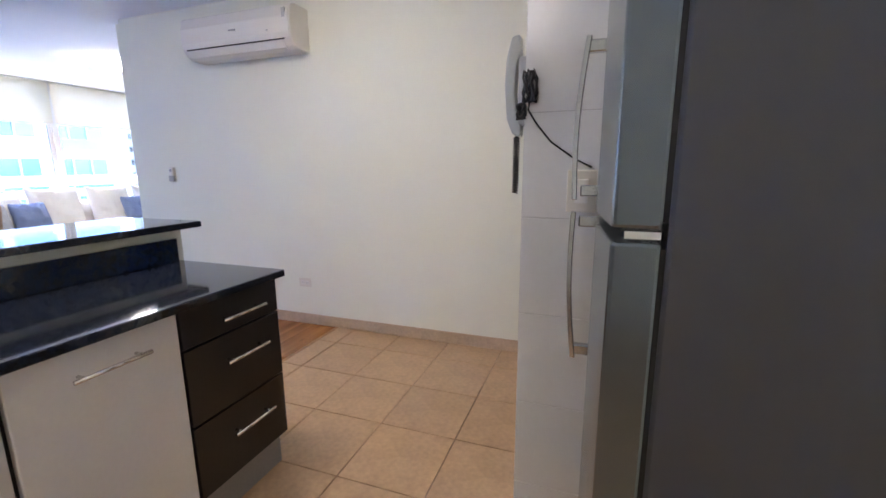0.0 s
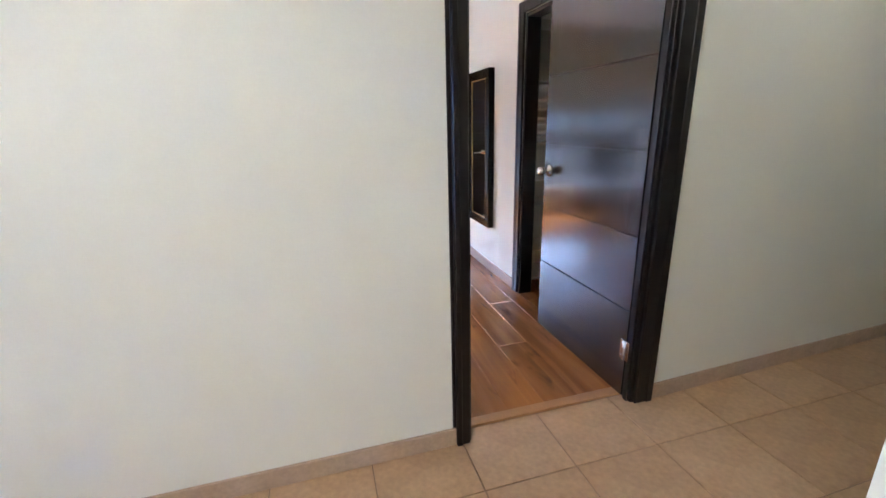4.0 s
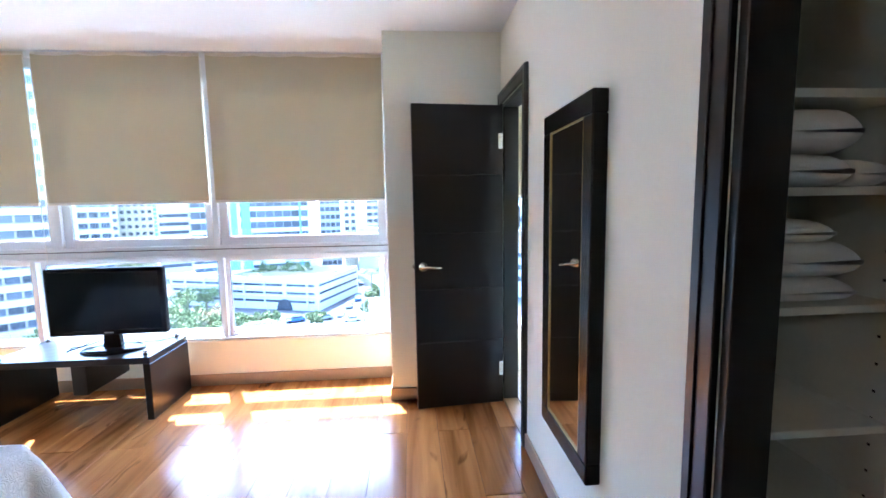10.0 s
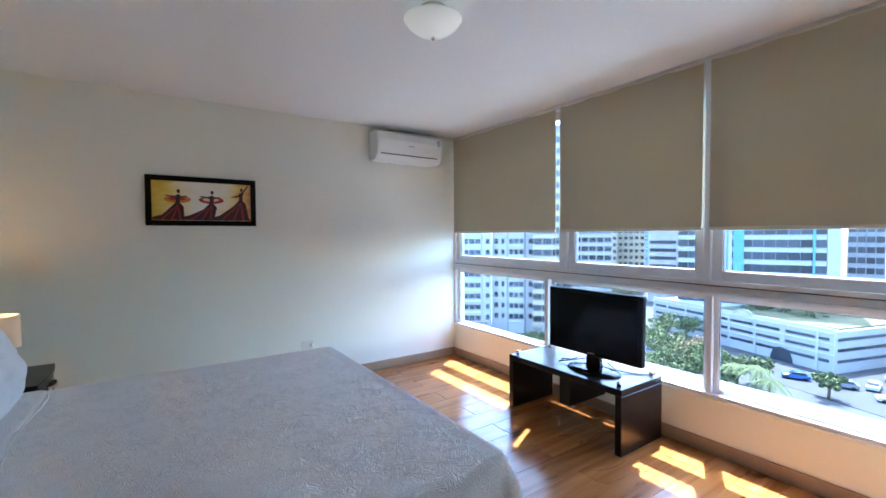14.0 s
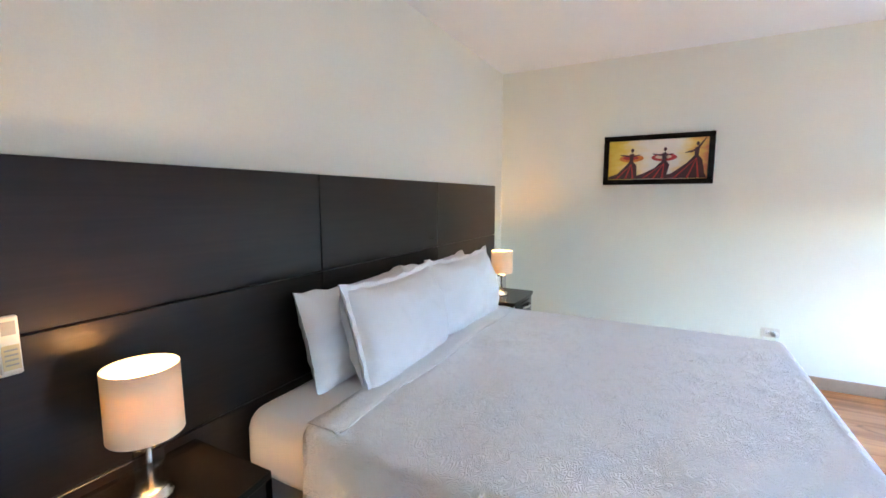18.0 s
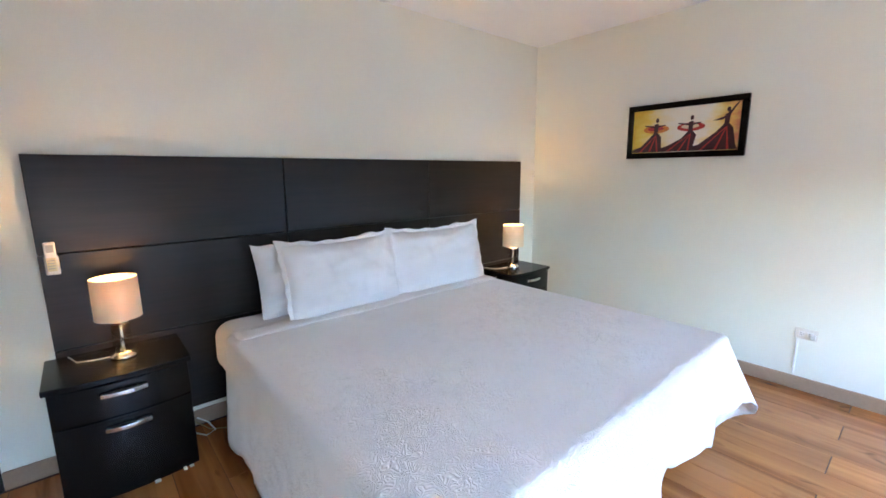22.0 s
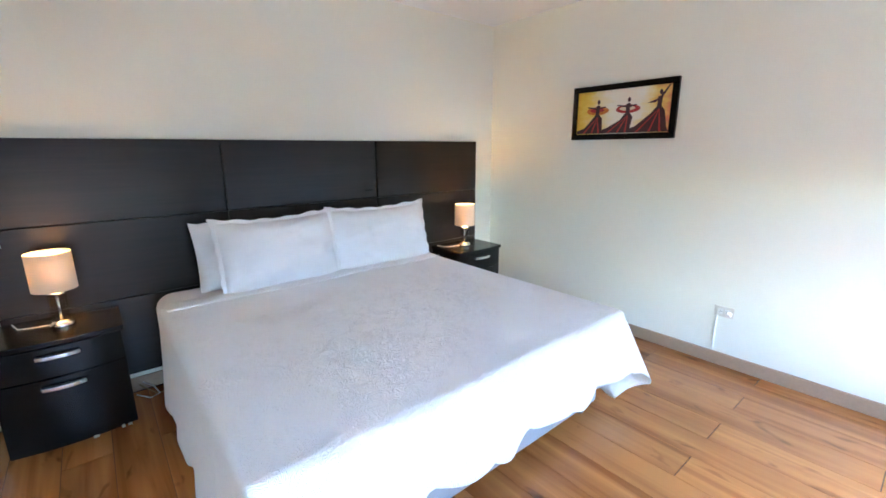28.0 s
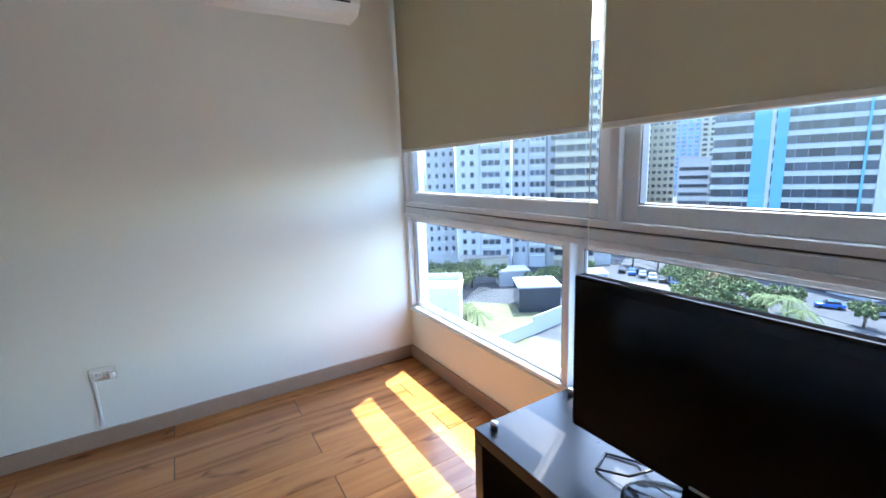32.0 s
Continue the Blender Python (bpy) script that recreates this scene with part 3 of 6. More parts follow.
# bathroom door, open into the bedroom
d3 = leaf("door_3", 0.60, 2.03, (0.465, 0.83, 1.205, 1.58), "open dark wenge bathroom door with lever handle", M_WENGE)
bm = lathe([(0.030, 0), (0.030, 0.008), (0.012, 0.012), (0.011, 0.045)], (0, 0, 0), 24, "y")
tube([(0, 0.045, 0), (-0.03, 0.047, 0.001), (-0.075, 0.045, -0.004), (-0.115, 0.043, -0.006)], 0.009, 10, bm)
turn(bm, Matrix.Translation((0.545, 0, 0.985)))
part("door_handle", bm, M_CHROME, d3, "satin nickel lever handle")
part("latch_bolt", box(0.60, 0.612, -0.028, -0.012, 0.975, 1.0, 0.002), M_CHROME, d3, "steel latch bolt")
for hz in (0.25, 1.80):
    part("hinge", box(0.0, 0.03, 0.0, 0.003, hz - 0.05, hz + 0.05, 0.001), M_CHROME, d3, "white painted hinge plate")
d3.matrix_basis = pose(1.035, 6.44, 0, 0, 0, 185.5)


# ---- windows ----
def sash(name, parent, a, b, z0, z1, bar, depth, plane, along, material=M_ALU, pane=True):
    """A glazed frame in a wall along x or y: four bars, a gasket line and a pane."""
    def bx(u0, u1, w0, w1, d, bev=0.003, off=0.0):
        if along == "x":
            return box(u0, u1, plane + off - d / 2, plane + off + d / 2, w0, w1, bev)
        return box(plane - off - d / 2, plane - off + d / 2, u0, u1, w0, w1, bev)
    f = part(name, bx(a, a + bar, z0, z1, depth), material, parent)
    part("stile", bx(b - bar, b, z0, z1, depth), material, f)
    part("rail", bx(a + bar, b - bar, z0, z0 + bar, depth), material, f)
    part("rail", bx(a + bar, b - bar, z1 - bar, z1, depth), material, f)
    if pane:
        for u0, u1, w0, w1 in ((a + bar, a + bar + 0.004, z0 + bar, z1 - bar), (b - bar - 0.004, b - bar, z0 + bar, z1 - bar), (a + bar + 0.004, b - bar - 0.004, z0 + bar, z0 + bar + 0.004), (a + bar + 0.004, b - bar - 0.004, z1 - bar - 0.004, z1 - bar)):
            part("glazing_bead", bx(u0, u1, w0, w1, depth - 0.016, 0, -0.004), M_BEAD, f)
        g = part("pane", bx(a + bar - 0.006, b - bar + 0.006, z0 + bar - 0.006, z1 - bar + 0.006, 0.006, 0, depth / 2 - 0.008), M_GLASS, parent, "clear window pane")
        g.visible_shadow = False
    return f


W = thing("window_1", "wide pale aluminium window band with sliding lower panes", "window", (XW, YN, 0.345))
tagged(W, kind="structure")
WY = YN + 0.045
part("sill", box(XW, PIER_X, YN - 0.012, YN + 0.15, 0.345, 0.362, 0.003), M_WALL, W, "cream painted sill")
part("bottom_track", box(XW, PIER_X, WY - 0.05, WY + 0.05, 0.362, 0.385, 0.003), M_ALU, W)
part("transom", box(XW, PIER_X, WY - 0.05, WY + 0.05, 1.035, 1.075, 0.003), M_ALU, W)
part("transom_step", box(XW, PIER_X, WY - 0.06, WY + 0.05, 1.012, 1.035, 0.002), M_ALU, W)
part("transom_lip", box(XW, PIER_X, WY - 0.05, WY + 0.05, 1.083, 1.11, 0.002), M_ALU, W)
part("transom_groove", box(XW, PIER_X, WY - 0.035, WY + 0.05, 1.075, 1.083), M_GASKET, W)
part("side_jamb", box(XW, XW + 0.035, WY - 0.05, WY + 0.05, 0.385, 1.012, 0.003), M_ALU, W)
part("side_jamb", box(PIER_X - 0.035, PIER_X, WY - 0.05, WY + 0.05, 0.385, 1.012, 0.003), M_ALU, W)
part("side_jamb", box(XW, XW + 0.035, WY - 0.05, WY + 0.05, 1.11, ZC, 0.003), M_ALU, W)
part("side_jamb", box(PIER_X - 0.035, PIER_X, WY - 0.05, WY + 0.05, 1.11, ZC, 0.003), M_ALU, W)
part("head", box(XW + 0.035, PIER_X - 0.035, WY - 0.05, WY + 0.05, ZC - 0.05, ZC, 0.003), M_ALU, W)
lower = [XW + 0.035, -2.40, -1.045, PIER_X - 0.035]
for i in range(3):
    sash("lower_sash", W, lower[i] + (0.018 if i else 0), lower[i + 1] + (-0.018 if i < 2 else 0), 0.385, 1.012, 0.03, 0.03, WY + 0.015 * (i % 2), "x")
for m in lower[1:3]:
    part("lower_mullion", box(m - 0.018, m + 0.018, WY - 0.045, WY + 0.045, 0.385, 1.012, 0.003), M_ALU, W)
upper = [XW + 0.035, -2.19, -1.06, PIER_X - 0.035]
for i in range(3):
    sash("upper_sash", W, upper[i] + (0.02 if i else 0), upper[i + 1] - (0.02 if i < 2 else 0), 1.11, ZC - 0.05, 0.062, 0.05, WY, "x")
for m in upper[1:3]:
    part("upper_mullion", box(m - 0.02, m + 0.02, WY - 0.05, WY + 0.05, 1.11, ZC - 0.05, 0.003), M_ALU, W)
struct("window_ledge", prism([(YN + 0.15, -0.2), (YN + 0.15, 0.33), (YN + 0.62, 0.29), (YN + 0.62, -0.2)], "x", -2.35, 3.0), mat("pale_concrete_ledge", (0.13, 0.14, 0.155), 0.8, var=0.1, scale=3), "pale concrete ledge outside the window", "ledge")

WB = thing("window_2", "bathroom window with pale aluminium bars", "window", (1.2, YN, 0.345))
tagged(WB, kind="structure")
part("transom", box(1.2, 2.7, WY - 0.05, WY + 0.05, 1.02, 1.11, 0.003), M_ALU, WB)
sash("lower_sash", WB, 1.2, 2.7, 0.345, 1.02, 0.035, 0.05, WY, "x")
sash("upper_sash", WB, 1.2, 2.7, 1.11, ZC, 0.06, 0.05, WY, "x")

WL = thing("window_3", "long living room window with white bars", "window", (XL, 2.4, 0.42))
tagged(WL, kind="structure")
LX = XL - 0.05
part("transom", box(LX - 0.04, LX + 0.045, -1.85, 6.7, 1.06, 1.12, 0.003), M_WHITELAM, WL)
ly = [-1.85, -0.3, 1.26, 2.82, 4.385, 5.95, 6.7]
for a, b in zip(ly, ly[1:]):
    sash("lower_sash", WL, a + 0.02, b - 0.02, 0.42, 1.06, 0.035, 0.04, LX, "y", M_WHITELAM)
    sash("upper_sash", WL, a + 0.02, b - 0.02, 1.12, ZC, 0.05, 0.04, LX, "y", M_WHITELAM)
for m in ly[1:-1]:
    part("mullion", box(LX - 0.04, LX + 0.04, m - 0.02, m + 0.02, 0.42, 1.06, 0.003), M_WHITELAM, WL)
    part("mullion", box(LX - 0.04, LX + 0.04, m - 0.02, m + 0.02, 1.12, ZC, 0.003), M_WHITELAM, WL)


# ---- roller blinds ----
def blind(u0, u1, face, bottom, along, cloth_mat, label, group):
    """A roller blind: a slightly bowed cloth from the tube to a hem bar."""
    at = ((u0 + u1) / 2, face, bottom) if along == "x" else (face, (u0 + u1) / 2, bottom)
    b = thing("roller_blind", label, "blind", at, group)
    bm = bmesh.new()
    n, k = 14, 8
    grid = {}
    for s in (0, 1):
        for i in range(n + 1):
            for j in range(k + 1):
                u = u0 + (u1 - u0) * i / n
                z = bottom + 0.02 + (ZC - 0.03 - bottom - 0.02) * j / k
                y = face + 0.0012 * s + 0.002 * math.sin(i * 1.7 + j * 0.6)
                grid[s, i, j] = bm.verts.new((u, y, z) if along == "x" else (y, u, z))
    for s in (0, 1):
        for i in range(n):
            for j in range(k):
                f = bm.faces.new((grid[s, i, j], grid[s, i + 1, j], grid[s, i + 1, j + 1], grid[s, i, j + 1]))
                f.smooth = True
    part("cloth", bm, cloth_mat, b)
    if along == "x":
        part("hem_bar", box(u0, u1, face - 0.006, face + 0.008, bottom, bottom + 0.022, 0.004), M_IVORY, b, "pale hem bar")
        part("roller", lathe([(0.02, u0), (0.02, u1)], (0, face + 0.018, ZC - 0.03), 16, "x"), M_IVORY, b)
    else:
        part("hem_bar", box(face - 0.008, face + 0.006, u0, u1, bottom, bottom + 0.022, 0.004), M_IVORY, b, "pale hem bar")
        part("roller", lathe([(0.02, u0), (0.02, u1)], (face - 0.018, 0, ZC - 0.03), 16, "y"), M_IVORY, b)
    return b


for u0, u1 in ((XW + 0.025, -2.29), (-2.235, -1.09), (-1.045, PIER_X - 0.035)):
    b = blind(u0, u1, YN - 0.015, 1.43, "x", M_BLIND, "half-lowered beige roller blind over the bedroom window", "bedroom roller blinds")
    part("chain", tube([(u1 + 0.012, YN - 0.02, ZC - 0.05), (u1 + 0.014, YN - 0.02, 1.9), (u1 + 0.012, YN - 0.02, 1.0)], 0.0016, 6), M_IVORY, b, "pale bead chain")
blind(1.22, 2.68, YN - 0.015, 1.43, "x", M_BLIND, "half-lowered beige roller blind over the bathroom window", "bathroom roller blind")
for a, b in zip(ly, ly[1:]):
    blind(a + 0.015, b - 0.015, XL + 0.02, 1.915, "y", M_BLIND_L, "mostly raised cream roller blind in the living room", "living room roller blinds")


# ---- bedroom: headboard and bed ----
HB = thing("headboard", "wide dark wenge panelled headboard fixed to the wall", "headboard", (-1.92, YS, 0.12))
part("backing", box(-3.58, -0.257, YS + 0.001, YS + 0.012, 0.125, 1.495), M_GROOVE, HB)
hx = [-3.585, -2.486, -1.372, -0.252]
hz = [0.12, 0.60, 1.055, 1.50]
for i in range(3):
    for j in range(3):
        part("panel", box(hx[i] + 0.003, hx[i + 1] - 0.003, YS + 0.012, YS + 0.028, hz[j] + 0.003, hz[j + 1] - 0.003, 0.002), M_WENGE_H, HB)
BX0, BX1, BY0, BY1, BZ = -2.75, -0.90, 3.13, 5.105, 0.612
bed = thing("bed", "king size bed with white fitted sheet", "bed", ((BX0 + BX1) / 2, 4.1, 0))
part("base", box(BX0 + 0.10, BX1 - 0.10, BY0 + 0.02, BY1 - 0.06, 0.10, 0.335, 0.02, seg=2), M_BASECLOTH, bed, "grey cloth-covered bed base")
bm = box(BX0 + 0.015, BX1 - 0.015, BY0 - 0.005, BY1 - 0.01, 0.322, BZ - 0.012, 0.075, seg=5)
bmesh.ops.subdivide_edges(bm, edges=[e for e in bm.edges if e.calc_length() > 0.3], cuts=36, use_grid_fill=True)
for v in bm.verts:   # the sheet pulled over the mattress: a soft belly and short tucks
    q = (v.co.z - 0.46) / 0.15
    belly = 0.016 * max(0.0, 1 - q * q)
    tuck = 0.007 * noise.noise((v.co.x * 7, v.co.y * 9, v.co.z * 3)) + 0.003 * noise.noise((v.co.x * 23, v.co.y * 23, v.co.z * 8))
    v.co.x += (belly + tuck) * max(0.0, 1 - (BX1 - 0.015 - v.co.x) / 0.12) - (belly + tuck) * max(0.0, 1 - (v.co.x - BX0 - 0.015) / 0.12)
    if v.co.z > BZ - 0.05 and v.co.y < 3.5:
        v.co.z += 0.5 * tuck
for f in bm.faces:
    f.smooth = True
part("mattress", bm, M_SHEET, bed, "mattress in a white sheet")
for x in (BX0 + 0.12, BX1 - 0.12):
    for y in (BY0 + 0.1, BY1 - 0.15):
        part("leg", lathe([(0.025, 0), (0.03, 0.10)], (x, y, 0), 12), M_BLACKPL, bed)


def bedspread():
    bm = bmesh.new()
    cx, y0, y1 = (BX0 + BX1) / 2, 3.47, BY1 + 0.012
    hw = (BX1 - BX0) / 2 + 0.012
    rad = 0.045
    path = []
    n = 64
    for i in range(n + 1):
        path.append((cx + hw, y0 + (y1 - rad - y0) * i / n, 1, 0))
    for i in range(1, 10):
        a = math.pi / 2 * i / 10
        path.append((cx + hw - rad + rad * math.cos(a), y1 - rad + rad * math.sin(a), math.cos(a), math.sin(a)))
    for i in range(n + 1):
        path.append((cx + hw - rad - (2 * hw - 2 * rad) * i / n, y1, 0, 1))
    for i in range(1, 10):
        a = math.pi / 2 + math.pi / 2 * i / 10
        path.append((cx - hw + rad + rad * math.cos(a), y1 - rad + rad * math.sin(a), math.cos(a), math.sin(a)))
    for i in range(n + 1):
        path.append((cx - hw, y1 - rad - (y1 - rad - y0) * i / n, -1, 0))
    run, length = 0.0, []
    for i, p in enumerate(path):
        if i:
            run += math.hypot(p[0] - path[i - 1][0], p[1] - path[i - 1][1])
        length.append(run)
    rows = []
    rr = 0.036
    for j in range(5):   # the rounded edge
        a = math.pi / 2 * j / 4
        rows.append([(x - nx * rr * (1 - math.sin(a)), y - ny * rr * (1 - math.sin(a)), BZ - rr + rr * math.cos(a) + 0.004) for x, y, nx, ny in path])
    steps = 14
    for j in range(1, steps + 1):
        row = []
        t = j / steps
        for (x, y, nx, ny), s in zip(path, length):
            foot = max(0.0, ny)
            corner = max(0.0, 1 - abs(abs(nx) - abs(ny)))
            low = 0.10 * (1 - foot) + 0.355 * foot - 0.045 * corner
            low += 0.045 * abs(math.sin(math.pi * s / 0.24)) ** 0.6 * -1 + 0.012
            z = BZ - rr - (BZ - rr - low) * t
            flare = (0.030 + 0.055 * foot) * t ** 1.15 + 0.085 * corner * t ** 0.7
            fold = (0.010 + 0.018 * foot) * t ** 1.3 * math.sin(2 * math.pi * s / 0.46 + 1.2 * math.sin(s * 1.3)) + 0.004 * t * math.sin(s * 31)
            row.append((x + nx * (flare + fold), y + ny * (flare + fold), z))
        rows.append(row)
    vs = [[bm.verts.new(p) for p in row] for row in rows]
    for a, b in zip(vs, vs[1:]):
        for i in range(len(path) - 1):
            bm.faces.new((a[i], a[i + 1], b[i + 1], b[i]))
    # the top, as strips between the two sides
    m = n + 1
    left, right = vs[0][:m], vs[0][-m:][::-1]
    cols = 40
    sheet = []
    for i in range(m):
        a, b = left[i].co, right[i].co
        line = [left[i]]
        for k in range(1, cols):
            p = a.lerp(b, k / cols)
            p.z += 0.006 * noise.noise((p.x * 3, p.y * 3, 0)) + 0.003 * noise.noise((p.x * 11, p.y * 11, 4))
            line.append(bm.verts.new(p))
        line.append(right[i])
        sheet.append(line)
    for a, b in zip(sheet, sheet[1:]):
        for k in range(cols):
            bm.faces.new((a[k], b[k], b[k + 1], a[k + 1]))
    bmesh.ops.holes_fill(bm, edges=[e for e in bm.edges if e.is_boundary and all(abs(v.co.z - BZ) < 0.06 and v.co.y > 4.9 for v in e.verts)])
    bmesh.ops.recalc_face_normals(bm, faces=bm.faces)
    for f in bm.faces:
        f.smooth = True
    return bm


spread_thing = thing("bedspread", "white quilted bedspread with scalloped hem over the bed", "bedspread", (-1.82, 4.3, 0.6))
spread = part("coverlet", bedspread(), M_QUILT, spread_thing)
solid = spread.modifiers.new("thickness", "SOLIDIFY")
solid.thickness, solid.offset = 0.008, -1
# the turned-down band near the pillows
bm = bmesh.new()
g = [[bm.verts.new((BX0 + 0.022 + (BX1 - BX0 - 0.044) * i / 40, 3.462 + 0.135 * j / 4 + 0.012 * math.sin(i * 0.33) * (j / 4), BZ + 0.012 + 0.003 * math.sin(i * 0.8) - (0.012 if j == 4 else 0))) for j in range(5)] for i in range(41)]
for a, b in zip(g, g[1:]):
    for j in range(4):
        bm.faces.new((a[j], b[j], b[j + 1], a[j + 1])).smooth = True
band = part("turned_down_band", bm, M_QUILT, spread_thing, "folded-back scalloped upper edge")
part("piping", tube([(BX0 + 0.022 + (BX1 - BX0 - 0.044) * i / 80, 3.60 + 0.012 * math.sin(i * 0.165) + 0.004 * abs(math.sin(i * 0.55)), BZ + 0.014 + 0.002 * math.sin(i * 0.4)) for i in range(81)], 0.0035, 6), M_SHEET, spread_thing, "white piping")
band.modifiers.new("thickness", "SOLIDIFY").thickness = 0.006


def pillow(w, h, d, name, label, flange=0.0):
    """A plump pillow standing in its xz plane, with puckered seams and a wavy flange."""
    bm = bmesh.new()
    n, k = 44, 28
    for side in (1, -1):
        g = []
        for i in range(n + 1):
            col = []
            for j in range(k + 1):
                u, v = i / n * 2 - 1, j / k * 2 - 1
                core = max(0.0, (1 - abs(u) ** 3.0)) ** 0.5 * max(0.0, (1 - abs(v) ** 2.4)) ** 0.5
                rim = max(abs(u), abs(v)) ** 5
                pinch = 1 - 0.05 * (1 - abs(v) ** 2) * abs(u) ** 3
                x = u * w / 2 * (1 - 0.035 * (1 - v * v) * abs(u) ** 2)
                z = v * h / 2 * (1 - (0.13 if v > 0 else 0.05) * (1 - u * u) * (abs(v) ** 2)) * pinch + 0.008 * rim * noise.noise((u * 5, v * 5, 11))
                y = side * (d / 2 * core * (1 + 0.24 * noise.noise((u * 2, v * 2, side)) + 0.07 * noise.noise((u * 6, v * 5, side + 7))) + 0.003)
                y += 0.010 * rim * noise.noise((u * 9, v * 7, 3)) + 0.006 * core * noise.noise((u * 3 + v * 7, v * 2, 5 + side))
                col.append(bm.verts.new((x, y, z)))
            g.append(col)
        for i in range(n):
            for j in range(k):
                q = (g[i][j], g[i + 1][j], g[i + 1][j + 1], g[i][j + 1])
                bm.faces.new(q if side < 0 else q[::-1]).smooth = True
    if flange:
        ring = []
        m = 120
        for i in range(m):
            t = i / m * 4
            e, f = int(t), t % 1 * 2 - 1
            u, v = ((f, -1), (1, f), (-f, 1), (-1, -f))[e]
            x = u * w / 2 * (1 - 0.035 * (1 - v * v) * abs(u) ** 2)
            z = v * h / 2 * (1 - (0.13 if v > 0 else 0.05) * (1 - u * u) * (abs(v) ** 2))
            o = flange * (0.75 + 0.25 * math.cos(i * 2 * math.pi / 6))
            ring.append(((x * 0.94, z * 0.94), (x + o * (u if abs(u) == 1 else 0.25 * u), z + o * (v if abs(v) == 1 else 0.25 * v))))
        vs = [[bm.verts.new((p[0], 0.02 + s * 0.004, p[1])) for p in r for s in (1, -1)] for r in ring]
        for i in range(m):
            a, b = vs[i], vs[(i + 1) % m]
            for q in ((a[0], b[0], b[2], a[2]), (a[1], a[3], b[3], b[1]), (a[2], b[2], b[3], a[3])):
                bm.faces.new(q)
    return single(name, bm, M_PILLOW, label, "pillow", "pillows on the bed")


for x, back in ((-1.525, 0), (-2.30, 1)):
    p = pillow(0.80, 0.44, 0.19, "pillow", "plain white pillow leaning on the headboard")
    p.matrix_basis = pose(x - 0.02 * back, YS + 0.152, BZ + 0.185, 15, 0, 1 - 2 * back)
for x, back in ((-1.585, 0), (-2.335, 1)):
    p = pillow((0.74, 0.78)[back], 0.45, 0.27, "pillow", "white quilted sham with wavy edge leaning forward on the bed", 0.02)
    p.matrix_basis = pose(x, YS + 0.318 - 0.015 * back, BZ + 0.195, 16 - 2 * back, 0, 2 - 4 * back)


# ---- nightstands and lamps ----
def nightstand(x, label):
    w, d, h = 0.52, 0.38, 0.572
    ns = thing("nightstand", label, "nightstand", (x, YS + 0.03, 0), "nightstands beside the bed")
    y0 = YS + 0.03

    def bow(x0, x1, y, rise, z0, z1, inset=0.0, bev=0.003):
        front = [(x0 + (x1 - x0) * i / 12, y + rise * (1 - (2 * i / 12 - 1) ** 2)) for i in range(13)]
        return prism([(x0, y0 + 0.002)] + front + [(x1, y0 + 0.002)], "z", z0, z1, bevel=bev)
    part("body", bow(x - w / 2 + 0.012, x + w / 2 - 0.012, y0 + d - 0.03, 0.03, 0.012, h - 0.028), M_BLACKWOOD, ns)
    part("top", bow(x - w / 2, x + w / 2, y0 + d, 0.022, h - 0.026, h, bev=0.005), M_BLACKWOOD, ns, "glossy black top with worn edge")
    part("plinth", box(x - w / 2 + 0.03, x + w / 2 - 0.03, y0 + 0.03, y0 + d - 0.05, 0, 0.012), M_GROOVE, ns)
    for z0, z1 in ((0.392, 0.542), (0.055, 0.386)):
        front = [(x - w / 2 + 0.016 + (w - 0.032) * i / 12, y0 + d - 0.028 + 0.03 * (1 - (2 * i / 12 - 1) ** 2)) for i in range(13)]
        rear = [(u, v + 0.018) for u, v in front][::-1]
        dr = part("drawer", prism(front + rear, "z", z0, z1, bevel=0.002), M_BLACKWOOD, ns)
        z = z1 - 0.042
        yy = y0 + d + 0.018
        arc = [(x + 0.085 * u, yy + 0.030 - 0.018 * u * u - (0.022 if abs(u) == 1 else 0)) for u in (-1, -0.96, -0.7, -0.35, 0, 0.35, 0.7, 0.96, 1)]
        bm = prism(arc + [(u, v - 0.006) for u, v in arc[::-1]], "z", z - 0.010, z + 0.008, bevel=0.0015)
        part("handle", bm, M_CHROME, dr, "curved satin metal handle")
    # worn pale chips along the foot and one corner
    r = random.Random(int(abs(x) * 100))
    for i in range(4):
        u = x - w / 2 + 0.03 + (w - 0.06) * r.random()
        lift = 0.03 * (1 - ((u - x) / (w / 2)) ** 2)
        s = 0.004 + 0.012 * r.random()
        part("chip", box(u - s, u + s, y0 + d - 0.030 + lift, y0 + d - 0.0085 + lift, 0.0135, 0.016 + 0.005 * r.random(), 0.0006), M_MDF, ns, "pale chip in the lacquer")
    return ns


nightstand(-0.475, "black two-drawer nightstand with chipped edges")
nightstand(-3.29, "black two-drawer nightstand in the corner")


